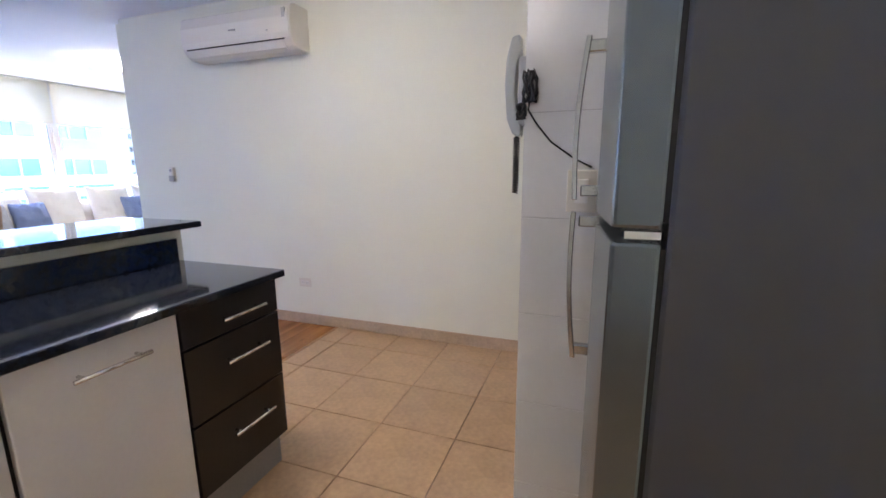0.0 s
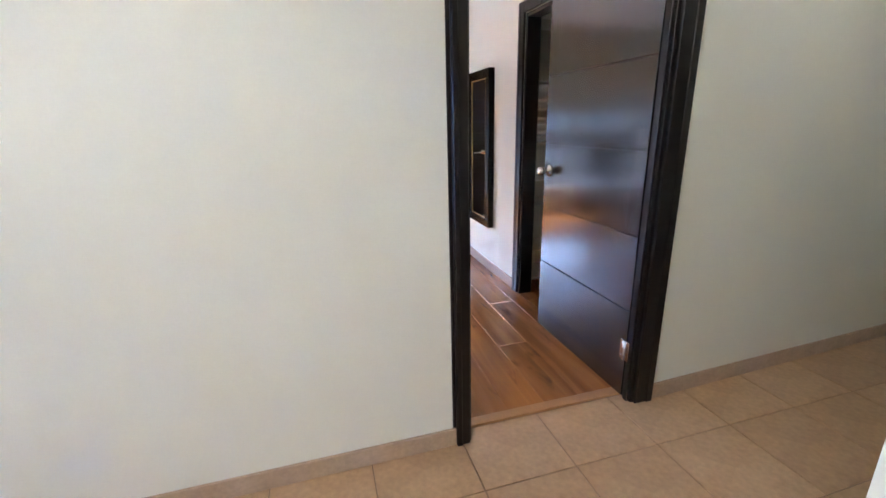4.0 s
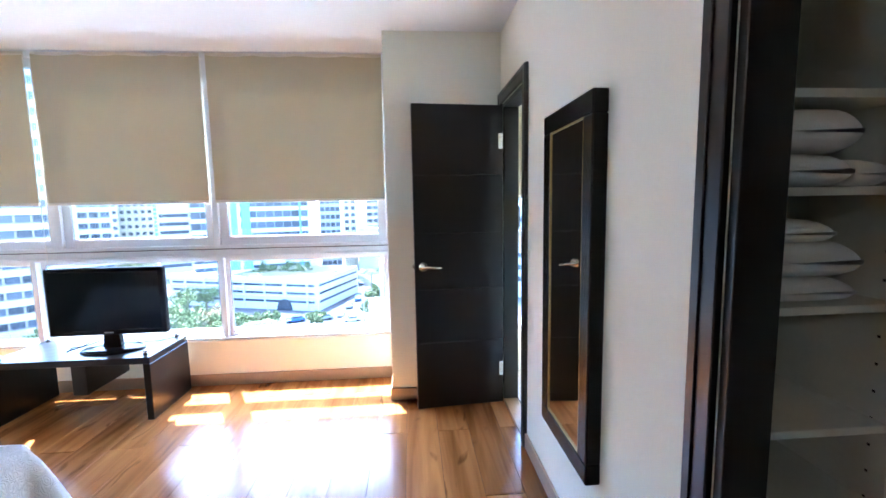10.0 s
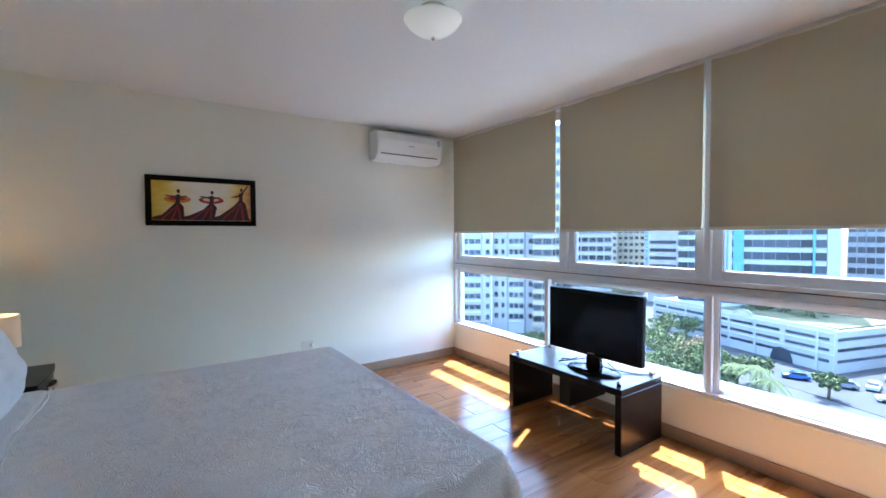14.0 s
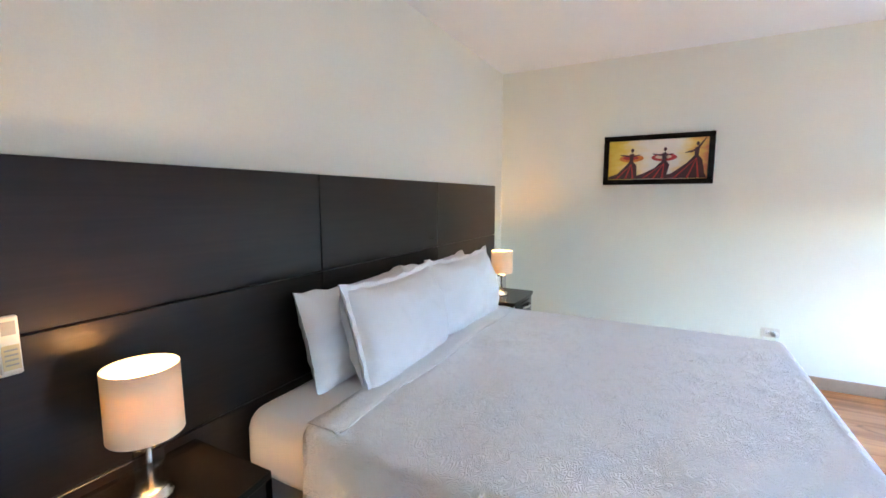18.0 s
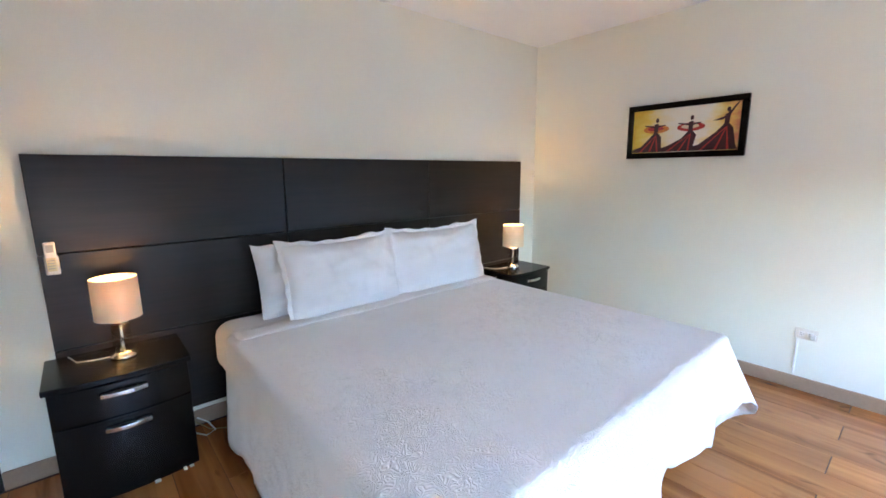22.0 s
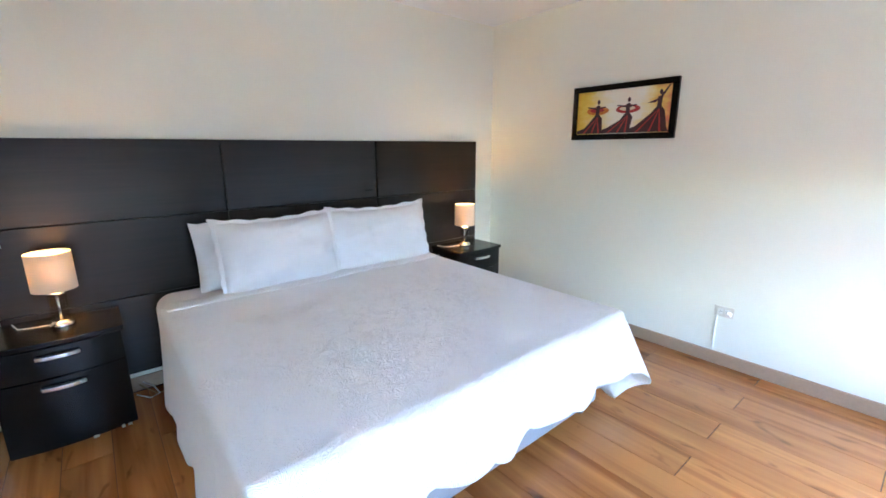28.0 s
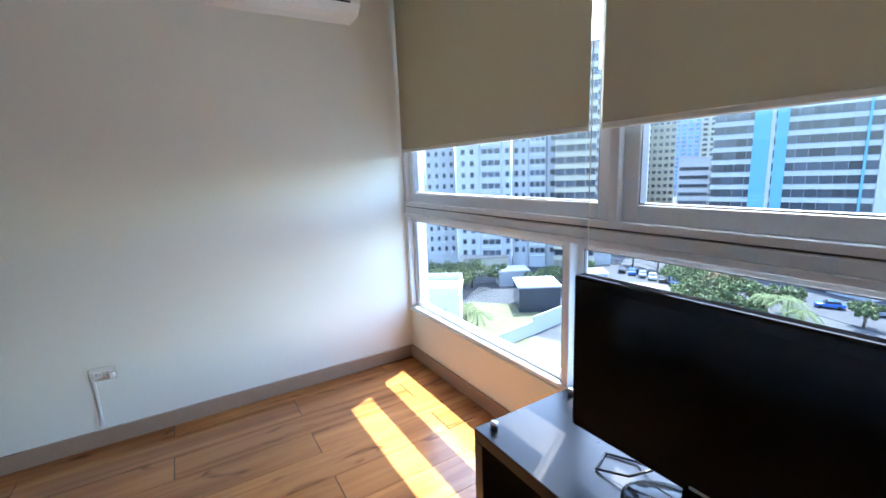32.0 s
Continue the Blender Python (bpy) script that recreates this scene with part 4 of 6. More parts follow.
def table_lamp(x, y, z):
    lp = thing("table_lamp", "lit table lamp with glass stem and cream drum shade", "lamp", (x, y, z), "bedside lamps")
    part("base", lathe([(0.052, 0), (0.053, 0.005), (0.052, 0.018), (0.044, 0.021), (0.042, 0.030)], (x, y, z), 32), M_CHROME, lp, "chrome disc base")
    part("glass_stem", lathe([(0.036, 0.022), (0.036, 0.172)], (x, y, z), 28), M_SMOKE, lp, "clear glass cylinder")
    part("rod", lathe([(0.007, 0.028), (0.007, 0.175)], (x, y, z), 16), M_CHROME, lp)
    part("collar", lathe([(0.037, 0.165), (0.037, 0.178), (0.018, 0.184), (0.016, 0.23)], (x, y, z), 28), M_CHROME, lp)
    part("shade", lathe([(0.0905, 0.192), (0.0895, 0.380), (0.088, 0.380), (0.089, 0.192), (0.0905, 0.192)], (x, y, z), 48, cap=False), M_SHADE, lp, "cream drum shade")
    part("bulb", lathe([(0.012, 0.23), (0.014, 0.255), (0.024, 0.28), (0.029, 0.305), (0.024, 0.33), (0.010, 0.342)], (x, y, z), 20), M_BULB, lp, "glowing warm bulb")
    part("cord", tube([(x + 0.05, y - 0.02, z + 0.006), (x + 0.11, y - 0.03, z + 0.004), (x + 0.17, y - 0.05, z + 0.004), (x + 0.2, y - 0.15, z + 0.004)], 0.003, 6), M_IVORY, lp, "pale cord")
    return lp


table_lamp(-0.50, YS + 0.215, 0.572)
table_lamp(-3.27, YS + 0.215, 0.572)


# ---- bedroom: wall things ----
def wall_plate(name, at, normal, w, h, label, category, details):
    """A small plate on a wall. normal: '+x', '-x', '+y' or '-y'. details: (u, v, w, h, depth, material) bosses."""
    ang = {"+y": 180, "-y": 0, "+x": 90, "-x": -90}[normal]
    m = Matrix.Translation(at) @ Matrix.Rotation(radians(ang), 4, "Z")
    ob = thing(name, label, category, at)
    part("plate", turn(box(-w / 2, w / 2, -0.006, 0, -h / 2, h / 2, 0.003, seg=2), m), M_IVORY, ob)
    for nm, u, v, ww, hh, dd, mm in details:
        part(nm, turn(box(u - ww / 2, u + ww / 2, -0.006 - dd, -0.005, v - hh / 2, v + hh / 2, min(ww, hh, dd) * 0.2), m), mm, ob)
    return ob


SOCKET = []
for u in (-0.021, 0.021):
    SOCKET += [("socket_face", u, 0, 0.030, 0.034, 0.002, M_PLASTIC), ("slot", u - 0.004, 0.006, 0.010, 0.0025, 0.0022, M_GROOVE), ("slot", u - 0.004, -0.006, 0.010, 0.0025, 0.0022, M_GROOVE), ("slot", u + 0.009, 0, 0.005, 0.005, 0.0022, M_GROOVE)]
wall_plate("wall_socket", (XW, 5.25, 0.375), "+x", 0.115, 0.072, "ivory double wall socket above the skirting", "socket", SOCKET + [("plug", 0.036, -0.008, 0.026, 0.03, 0.026, M_PLASTIC)])
single("cable_cover", box(XW, XW + 0.008, 5.205, 5.217, 0.105, 0.345, 0.002), M_PLASTIC, "white cable running down from the wall socket", "cable")
wall_plate("wall_socket", (-1.95, YK, 0.35), "-y", 0.115, 0.072, "ivory double wall socket on the cream wall", "socket", SOCKET)
wall_plate("light_switch", (-0.125, YS, 1.305), "+y", 0.075, 0.118, "ivory rocker light switch near the headboard", "switch", [("rocker", 0, 0, 0.034, 0.068, 0.005, M_PLASTIC)])
rc = thing("remote_holder", "white remote control in a wall holder beside the headboard", "remote control", (-0.30, YS + 0.03, 1.03))
part("cradle", box(-0.325, -0.275, YS + 0.029, YS + 0.046, 0.965, 1.05, 0.004), M_PLASTIC, rc)
part("remote", box(-0.320, -0.280, YS + 0.046, YS + 0.064, 0.975, 1.115, 0.005, seg=2), M_PLASTIC, rc)
part("remote_window", box(-0.313, -0.287, YS + 0.0635, YS + 0.0652, 1.07, 1.103), M_GREYPL, rc)
part("sticker", box(-0.316, -0.284, YS + 0.0635, YS + 0.0652, 0.985, 1.045), mat("yellowed_sticker", (0.70, 0.62, 0.40), 0.7), rc)
for i in range(4):
    part("print_line", box(-0.312, -0.288, YS + 0.0650, YS + 0.0656, 0.995 + i * 0.012, 0.999 + i * 0.012), M_GREYPL, rc)

# thermostat-like remote on the kitchen side
wall_plate("remote_holder", (-3.28, YK, 1.22), "-y", 0.06, 0.13, "white air conditioner remote in a wall cradle", "remote control",
           [("remote", -0.004, 0.0, 0.044, 0.12, 0.016, M_PLASTIC), ("remote_window", -0.004, 0.035, 0.03, 0.03, 0.018, M_GREYPL), ("cradle", 0.0, -0.035, 0.058, 0.05, 0.02, M_GREYPL), ("remote_edge", 0.024, 0.0, 0.010, 0.12, 0.015, M_MDF)])

# painting of three dancers, plain shapes
PX = XW + 0.03
PY0, PY1, PZ0, PZ1 = 4.012, 4.81, 1.496, 1.894
pic = thing("framed_painting", "narrow black-framed painting of dancers in red and yellow", "painting", (XW, (PY0 + PY1) / 2, PZ0))
fw = 0.042
for nm, bx in (("frame", (PY0, PY1, PZ0, PZ0 + fw)), ("frame", (PY0, PY1, PZ1 - fw, PZ1)), ("frame", (PY0, PY0 + fw, PZ0 + fw, PZ1 - fw)), ("frame", (PY1 - fw, PY1, PZ0 + fw, PZ1 - fw))):
    part(nm, box(XW, PX, bx[0], bx[1], bx[2], bx[3], 0.004), M_BLACKWOOD, pic)


def canvas_paint():
    m, nt, p = nodes_of("painted_canvas")
    n, l = nt.nodes, nt.links
    tc, sp = n.new("ShaderNodeTexCoord"), n.new("ShaderNodeSeparateXYZ")
    ns = n.new("ShaderNodeTexNoise")
    ns.inputs["Scale"].default_value, ns.inputs["Detail"].default_value = 5.0, 5
    l.new(tc.outputs["Generated"], sp.inputs[0])
    l.new(tc.outputs["Generated"], ns.inputs["Vector"])
    ramp = n.new("ShaderNodeValToRGB")
    cr = ramp.color_ramp
    cr.elements[0].position, cr.elements[0].color = 0.0, (0.72, 0.48, 0.05, 1)
    cr.elements[1].position, cr.elements[1].color = 1.0, (0.66, 0.22, 0.10, 1)
    for pos, c in ((0.16, (0.80, 0.62, 0.12)), (0.28, (0.84, 0.74, 0.46)), (0.42, (0.86, 0.82, 0.72)), (0.66, (0.86, 0.81, 0.70)), (0.80, (0.84, 0.70, 0.34)), (0.90, (0.78, 0.55, 0.14))):
        cr.elements.new(pos).color = (*c, 1)
    mul = n.new("ShaderNodeMath")
    mul.operation = "MULTIPLY_ADD"
    l.new(ns.outputs["Fac"], mul.inputs[0])
    mul.inputs[1].default_value = 0.5
    sub = n.new("ShaderNodeMath")
    sub.inputs[1].default_value = -0.25
    l.new(sp.outputs["Y"], sub.inputs[0])
    l.new(sub.outputs[0], mul.inputs[2])
    l.new(mul.outputs[0], ramp.inputs[0])
    l.new(ramp.outputs[0], p.inputs["Base Color"])
    p.inputs["Roughness"].default_value = 0.55
    return m


part("canvas", box(XW + 0.002, XW + 0.018, PY0 + fw, PY1 - fw, PZ0 + fw, PZ1 - fw), canvas_paint(), pic, "yellow and cream painted canvas")
M_DRESS = mat("dark_plum_paint", (0.05, 0.012, 0.018), 0.5, var=0.5, scale=30)
M_RED = mat("red_paint", (0.42, 0.03, 0.03), 0.5, var=0.35, scale=25)
M_ORANGE = mat("orange_paint", (0.62, 0.20, 0.03), 0.5, var=0.3, scale=25)


def flat(points, depth, material, nm):
    part(nm, prism([(PY0 + u * (PY1 - PY0), PZ0 + v * (PZ1 - PZ0)) for u, v in points], "x", XW + 0.017, XW + 0.0185 + depth), material, pic)


def blob(cu, cv, ru, rv, tilt=0.0, n=24, inner=0.0):
    pts = [(cu + ru * math.cos(a) * math.cos(tilt) - rv * math.sin(a) * math.sin(tilt), cv + (ru * math.cos(a) * math.sin(tilt) * 2 + rv * math.sin(a))) for a in (2 * math.pi * i / n for i in range(n))]
    return pts


for k, (u, lean) in enumerate(((0.265, 0.0), (0.565, 0.02), (0.845, 0.0))):
    hip = 0.47 if k < 2 else 0.55
    left, right = ((0.055, 0.345), (0.30, 0.62), (0.565, 0.945))[k]
    dress = [(left, 0.115), (right, 0.115), (right - 0.02, 0.2), (u + 0.055, hip - 0.08), (u + 0.022, hip), (u - 0.012, hip), (u - 0.07, hip - 0.13), (left + 0.08, 0.22), (left, 0.17)]
    flat(dress, 0.0004 * (k + 1), M_DRESS, "painted_skirt")
    for s in (0.25, 0.55, 0.8):
        x = left + (right - left) * s
        flat([(x - 0.006, 0.12), (x + 0.012, 0.12), (u + 0.01, hip - 0.05), (u + 0.004, hip - 0.05)], 0.0004 * (k + 1) + 0.0006, M_RED, "painted_fold")
    top = hip + 0.17
    flat([(u - 0.013, hip - 0.01), (u + 0.022, hip - 0.01), (u + 0.028, top - 0.02), (u + 0.015, top), (u - 0.012, top - 0.02)], 0.0022, M_DRESS, "painted_body")
    flat(blob(u + 0.012, top + 0.055, 0.014, 0.042), 0.0022, M_DRESS, "painted_head")
    if k < 2:
        flat(blob(u + 0.005, hip + 0.065, 0.115, 0.075, 0.0), 0.0010, M_RED if k else M_ORANGE, "painted_scarf")
        flat(blob(u + 0.0, hip + 0.075, 0.075, 0.038, 0.0), 0.0014, mat("cream_paint", (0.75, 0.62, 0.42), 0.5) if k else M_RED, "painted_scarf")
        flat([(u - 0.10, top - 0.02), (u + 0.005, top - 0.05), (u + 0.085, top - 0.03), (u + 0.085, top - 0.05), (u + 0.005, top - 0.085), (u - 0.10, top - 0.04)], 0.0026, M_DRESS, "painted_arm")
    else:
        flat([(u + 0.02, top - 0.05), (u + 0.085, top + 0.16), (u + 0.078, top + 0.17), (u + 0.005, top - 0.02)], 0.0026, M_DRESS, "painted_arm")
        flat([(u - 0.10, hip + 0.06), (u - 0.04, hip + 0.10), (u, top - 0.04), (u, top - 0.07), (u - 0.035, hip + 0.06)], 0.0026, M_DRESS, "painted_arm")


# ---- split air conditioners ----
def air_conditioner(length, at, ang, label):
    """Indoor unit along x, back at y=0, facing -y, base at z=0."""
    m = Matrix.Translation(at) @ Matrix.Rotation(radians(ang), 4, "Z")
    ac = thing("air_conditioner", label, "air conditioner", at)
    prof = [(0, 0.0), (-0.125, 0.002), (-0.165, 0.018), (-0.196, 0.060), (-0.205, 0.10), (-0.207, 0.20), (-0.190, 0.275), (-0.155, 0.292), (0, 0.292)]
    part("body", turn(prism(prof, "x", -length / 2, length / 2, bevel=0.008), m), M_PLASTIC, ac)
    part("front_panel", turn(prism([(-0.1985, 0.066), (-0.2085, 0.10), (-0.213, 0.20), (-0.193, 0.272), (-0.189, 0.272), (-0.205, 0.20), (-0.2, 0.10), (-0.195, 0.066)], "x", -length / 2 + 0.012, length / 2 - 0.012), m), M_PLASTIC, ac)
    part("louvre", turn(prism([(-0.120, -0.003), (-0.166, 0.013), (-0.193, 0.052), (-0.197, 0.050), (-0.169, 0.009), (-0.121, -0.007)], "x", -length / 2 + 0.05, length / 2 - 0.07), m), M_PLASTIC, ac)
    part("outlet_slot", turn(box(-length / 2 + 0.04, length / 2 - 0.06, -0.2005, -0.15, 0.056, 0.063), m), M_GROOVE, ac)
    part("badge", turn(box(-0.03, 0.03, -0.2155, -0.209, 0.148, 0.158), m), M_GREYPL, ac, "small grey badge")
    part("label", turn(box(length / 2 - 0.06, length / 2 - 0.035, -0.2145, -0.2, 0.19, 0.25), m), M_GREYPL, ac, "small grey data label")
    part("indicator", turn(box(length / 2 - 0.2, length / 2 - 0.185, -0.214, -0.2, 0.118, 0.124), m), M_GREYPL, ac)
    return ac


air_conditioner(0.77, (XW, 6.29, 2.172), 90, "white split air conditioner above the bedroom wall")
air_conditioner(1.0, (-2.265, YK, 2.085), 0, "white split air conditioner high on the kitchen wall")

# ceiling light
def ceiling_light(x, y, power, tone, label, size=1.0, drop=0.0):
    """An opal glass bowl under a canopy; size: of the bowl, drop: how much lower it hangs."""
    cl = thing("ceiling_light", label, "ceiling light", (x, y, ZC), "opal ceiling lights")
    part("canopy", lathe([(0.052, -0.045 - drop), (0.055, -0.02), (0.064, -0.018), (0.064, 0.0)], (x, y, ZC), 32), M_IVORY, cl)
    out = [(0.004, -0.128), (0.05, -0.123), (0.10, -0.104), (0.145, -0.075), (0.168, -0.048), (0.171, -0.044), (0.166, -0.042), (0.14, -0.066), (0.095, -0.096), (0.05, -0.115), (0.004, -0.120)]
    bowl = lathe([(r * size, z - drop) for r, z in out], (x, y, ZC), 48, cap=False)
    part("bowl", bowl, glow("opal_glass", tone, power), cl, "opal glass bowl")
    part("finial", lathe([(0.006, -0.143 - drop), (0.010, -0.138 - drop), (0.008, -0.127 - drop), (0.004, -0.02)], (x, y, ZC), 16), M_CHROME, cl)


ceiling_light(-1.565, 5.22, 0.011, (0.86, 0.88, 0.86), "round opal glass ceiling light with chrome finial, dimly lit", 0.84, 0.014)
# this fixture hangs unlit; its glow is added to brighten the living room
ceiling_light(-5.28, 3.92, 1.2, (1.0, 0.97, 0.92), "round opal ceiling light in the living room")
# two unseen lights, added to brighten the kitchen walls and refrigerator
ceiling_light(-1.25, 1.25, 1.3, (1.0, 0.95, 0.87), "opal ceiling light added out of view to brighten the kitchen")
ceiling_light(-0.30, -0.75, 0.55, (1.0, 0.95, 0.87), "opal ceiling light added out of view to brighten the kitchen")
# an unseen light, added because the hall is dark without it
ceiling_light(1.70, 2.35, 0.13, (1.0, 0.95, 0.85), "opal ceiling light added out of view to brighten the hall")


# tall mirror
mr = thing("wall_mirror", "tall mirror in a black frame with a gilt inner line", "mirror", (XE, 5.205, 0.435))
my0, my1, mz0, mz1 = 4.955, 5.446, 0.42, 1.755
for a, b, c, d in ((my0, my1, mz0, mz0 + 0.075), (my0, my1, mz1 - 0.075, mz1), (my0, my0 + 0.075, mz0 + 0.075, mz1 - 0.075), (my1 - 0.075, my1, mz0 + 0.075, mz1 - 0.075)):
    part("frame", box(XE - 0.055, XE, a, b, c, d, 0.006, seg=2), M_BLACKWOOD, mr)
for a, b, c, d in ((my0 + 0.075, my1 - 0.075, mz0 + 0.075, mz0 + 0.081), (my0 + 0.075, my1 - 0.075, mz1 - 0.081, mz1 - 0.075), (my0 + 0.075, my0 + 0.081, mz0 + 0.081, mz1 - 0.081), (my1 - 0.081, my1 - 0.075, mz0 + 0.081, mz1 - 0.081)):
    part("gilt_line", box(XE - 0.0515, XE - 0.002, a, b, c, d, 0.001), M_GOLD, mr)
part("glass", box(XE - 0.047, XE - 0.002, my0 + 0.081, my1 - 0.081, mz0 + 0.081, mz1 - 0.081), M_MIRROR, mr)

# ---- television and its table ----
tb = thing("tv_table", "low dark wooden table with panel legs and chrome studs", "table", (-1.82, 6.68, 0))
TX0, TX1, TY0, TY1, TZ = -2.325, -1.315, 6.45, 6.93, 0.43
part("top", box(TX0, TX1, TY0, TY1, TZ - 0.045, TZ, 0.003), M_WENGE, tb, "glossy dark top")
part("side_panel", box(TX0, TX0 + 0.045, TY0, TY1, 0, TZ - 0.046, 0.003), M_WENGE, tb)
part("side_panel", box(TX1 - 0.045, TX1, TY0, TY1, 0, TZ - 0.046, 0.003), M_WENGE, tb)
part("hanging_box", box(-1.83, -1.735, TY0 + 0.03, TY1 - 0.032, 0.18, TZ - 0.046, 0.003), M_WENGE, tb, "dark hanging box under the top")
part("back_rail", box(TX0 + 0.046, TX1 - 0.046, TY1 - 0.03, TY1 - 0.005, TZ - 0.15, TZ - 0.046, 0.002), M_WENGE_H, tb)
for x in (TX0 + 0.05, TX1 - 0.05):
    for y in (TY0 + 0.05, TY1 - 0.05):
        part("stud", lathe([(0.014, 0), (0.014, 0.028), (0.011, 0.032)], (x, y, TZ), 16), M_POLISH, tb, "chrome stud")
tv = thing("television", "black flat television switched off on its stand", "television", (-1.66, 6.66, TZ))
m = Matrix.Translation((-1.658, 6.64, TZ)) @ Matrix.Rotation(radians(1), 4, "Z")
part("bezel", turn(box(-0.378, 0.378, -0.028, 0.018, 0.112, 0.578, 0.010, seg=3), m), M_GLOSSBLACK, tv)
part("screen", turn(box(-0.346, 0.346, -0.0295, -0.027, 0.150, 0.548), m), M_SCREEN, tv, "dark glossy screen")
part("back_shell", turn(prism([(0.018, 0.14), (0.018, 0.55), (0.06, 0.50), (0.075, 0.35), (0.06, 0.18)], "x", -0.30, 0.30, bevel=0.008), m), M_BLACKPL, tv)
part("badge", turn(box(-0.028, 0.028, -0.0300, -0.027, 0.127, 0.134), m), M_GREYPL, tv, "small grey maker's badge")
part("neck", turn(prism([(-0.06, 0.02), (0.06, 0.02), (0.05, 0.13), (-0.05, 0.13)], "y", -0.01, 0.03, bevel=0.004), m), M_GLOSSBLACK, tv)
st = lathe([(0.20, 0), (0.205, 0.006), (0.19, 0.016), (0.10, 0.024), (0.02, 0.026)], (0, 0, 0), 48)
bmesh.ops.scale(st, vec=(1, 0.62, 1), verts=st.verts)
part("stand", turn(st, m), M_GLOSSBLACK, tv)
cbl = thing("power_cable", "thin cables lying on the tv table", "cable", (-1.5, 6.8, TZ))
part("wire", tube([(-1.60, 6.72, TZ + 0.06), (-1.55, 6.75, TZ + 0.012), (-1.45, 6.80, TZ + 0.005), (-1.38, 6.86, TZ + 0.005), (-1.36, 6.925, TZ + 0.004)], 0.004, 6), M_BLACKPL, cbl)
part("wire", tube([(-1.78, 6.72, TZ + 0.05), (-1.9, 6.74, TZ + 0.006), (-1.98, 6.70, TZ + 0.005), (-1.95, 6.62, TZ + 0.005), (-1.86, 6.64, TZ + 0.03), (-1.80, 6.70, TZ + 0.07)], 0.004, 6), M_BLACKPL, cbl)
fc = thing("floor_cable", "pale cables lying by the nightstand", "cable", (-0.8, 3.2, 0))
part("wire", tube([(-0.74, 3.16, 0.004), (-0.80, 3.25, 0.004), (-0.85, 3.22, 0.004), (-0.83, 3.14, 0.02), (-0.78, 3.13, 0.06)], 0.004, 6), M_IVORY, fc)
part("wire", tube([(-0.76, 3.13, 0.05), (-0.83, 3.20, 0.004), (-0.90, 3.24, 0.004), (-0.97, 3.2, 0.004)], 0.003, 6), M_GOLD, fc)

# ---- closet ----
cs = thing("closet_shelves", "white melamine closet shelving", "shelves", (1.35, 4.65, 0))
part("side", box(1.152, 1.168, 4.435, 4.79, 0, 2.03), M_MDF, cs)
part("side", box(1.459, 1.475, 4.435, 4.79, 0, 2.03), M_MDF, cs)
part("back", box(1.168, 1.459, 4.782, 4.79, 0, 2.03), M_MDF, cs)
SHELVES = (0.10, 0.33, 0.695, 0.89, 1.165, 1.415, 1.61, 2.012)
for z in SHELVES:
    part("shelf", box(1.168, 1.459, 4.44, 4.782, z - 0.009, z + 0.009, 0.001), M_MDF, cs)
for i in range(24):   # drilled rows for the shelf pins
    for y in (4.475, 4.74):
        part("pin_hole", box(1.4582, 1.4592, y - 0.003, y + 0.003, 0.447 + 0.064 * i, 0.453 + 0.064 * i), M_GROOVE, cs)
struct("closet_filler", box(1.476, 1.75, 4.45, 4.80, 0, ZC), M_WALL, "cream painted wall beside the closet shelves")


def towel(x0, x1, y0, y1, z0, h):
    """A folded towel: a soft cushion-like stack with rounded folds and a slight sag."""
    bm = bmesh.new()
    cx, cy, cz = (x0 + x1) / 2, (y0 + y1) / 2, z0 + h / 2
    n, k = 28, 16
    rings = []
    for j in range(k + 1):
        v = -math.cos(math.pi * j / k)
        w = max(0.02, 1 - abs(v) ** 7) ** 0.4
        ring = []
        for i in range(n):
            c, q = math.cos(2 * math.pi * i / n), math.sin(2 * math.pi * i / n)
            u, z = math.copysign(abs(c) ** 0.38, c), math.copysign(abs(q) ** 0.62, q)
            p = Vector((cx + u * (x1 - x0) / 2 * (0.9 + 0.1 * w), cy + v * (y1 - y0) / 2, cz + z * h / 2 * w))
            if z > 0:
                p.z += h * (0.10 * noise.noise((p.x * 9, p.y * 8, z0 * 5)) - 0.16 * max(0.0, u) ** 2)
            ring.append(bm.verts.new(p))
        rings.append(ring)
    for a, b in zip(rings, rings[1:]):
        for i in range(n):
            bm.faces.new((a[i], a[(i + 1) % n], b[(i + 1) % n], b[i]))
    bm.faces.new(rings[0][::-1])
    bm.faces.new(rings[-1])
    bmesh.ops.recalc_face_normals(bm, faces=bm.faces)
    for f in bm.faces:
        f.smooth = True
    return single("folded_towel", bm, M_TOWEL, "folded white towel on a closet shelf", "towel", "towels in the closet")


z5, z4 = 1.424, 1.174
towel(1.172, 1.345, 4.45, 4.75, z5, 0.075)
towel(1.172, 1.36, 4.45, 4.75, z5 + 0.070, 0.098)
towel(1.35, 1.452, 4.465, 4.75, z5, 0.060)
towel(1.172, 1.375, 4.45, 4.75, z4, 0.058)
towel(1.172, 1.385, 4.45, 4.75, z4 + 0.053, 0.086)
towel(1.172, 1.315, 4.45, 4.75, z4 + 0.129, 0.055)
# bathroom: dark bracket on the far wall seen through the doorway
single("shower_bracket", box(1.1495, 1.195, 6.59, 6.65, 1.21, 1.37, 0.01), M_BLACKPL, "small black holder on the bathroom wall", "holder")

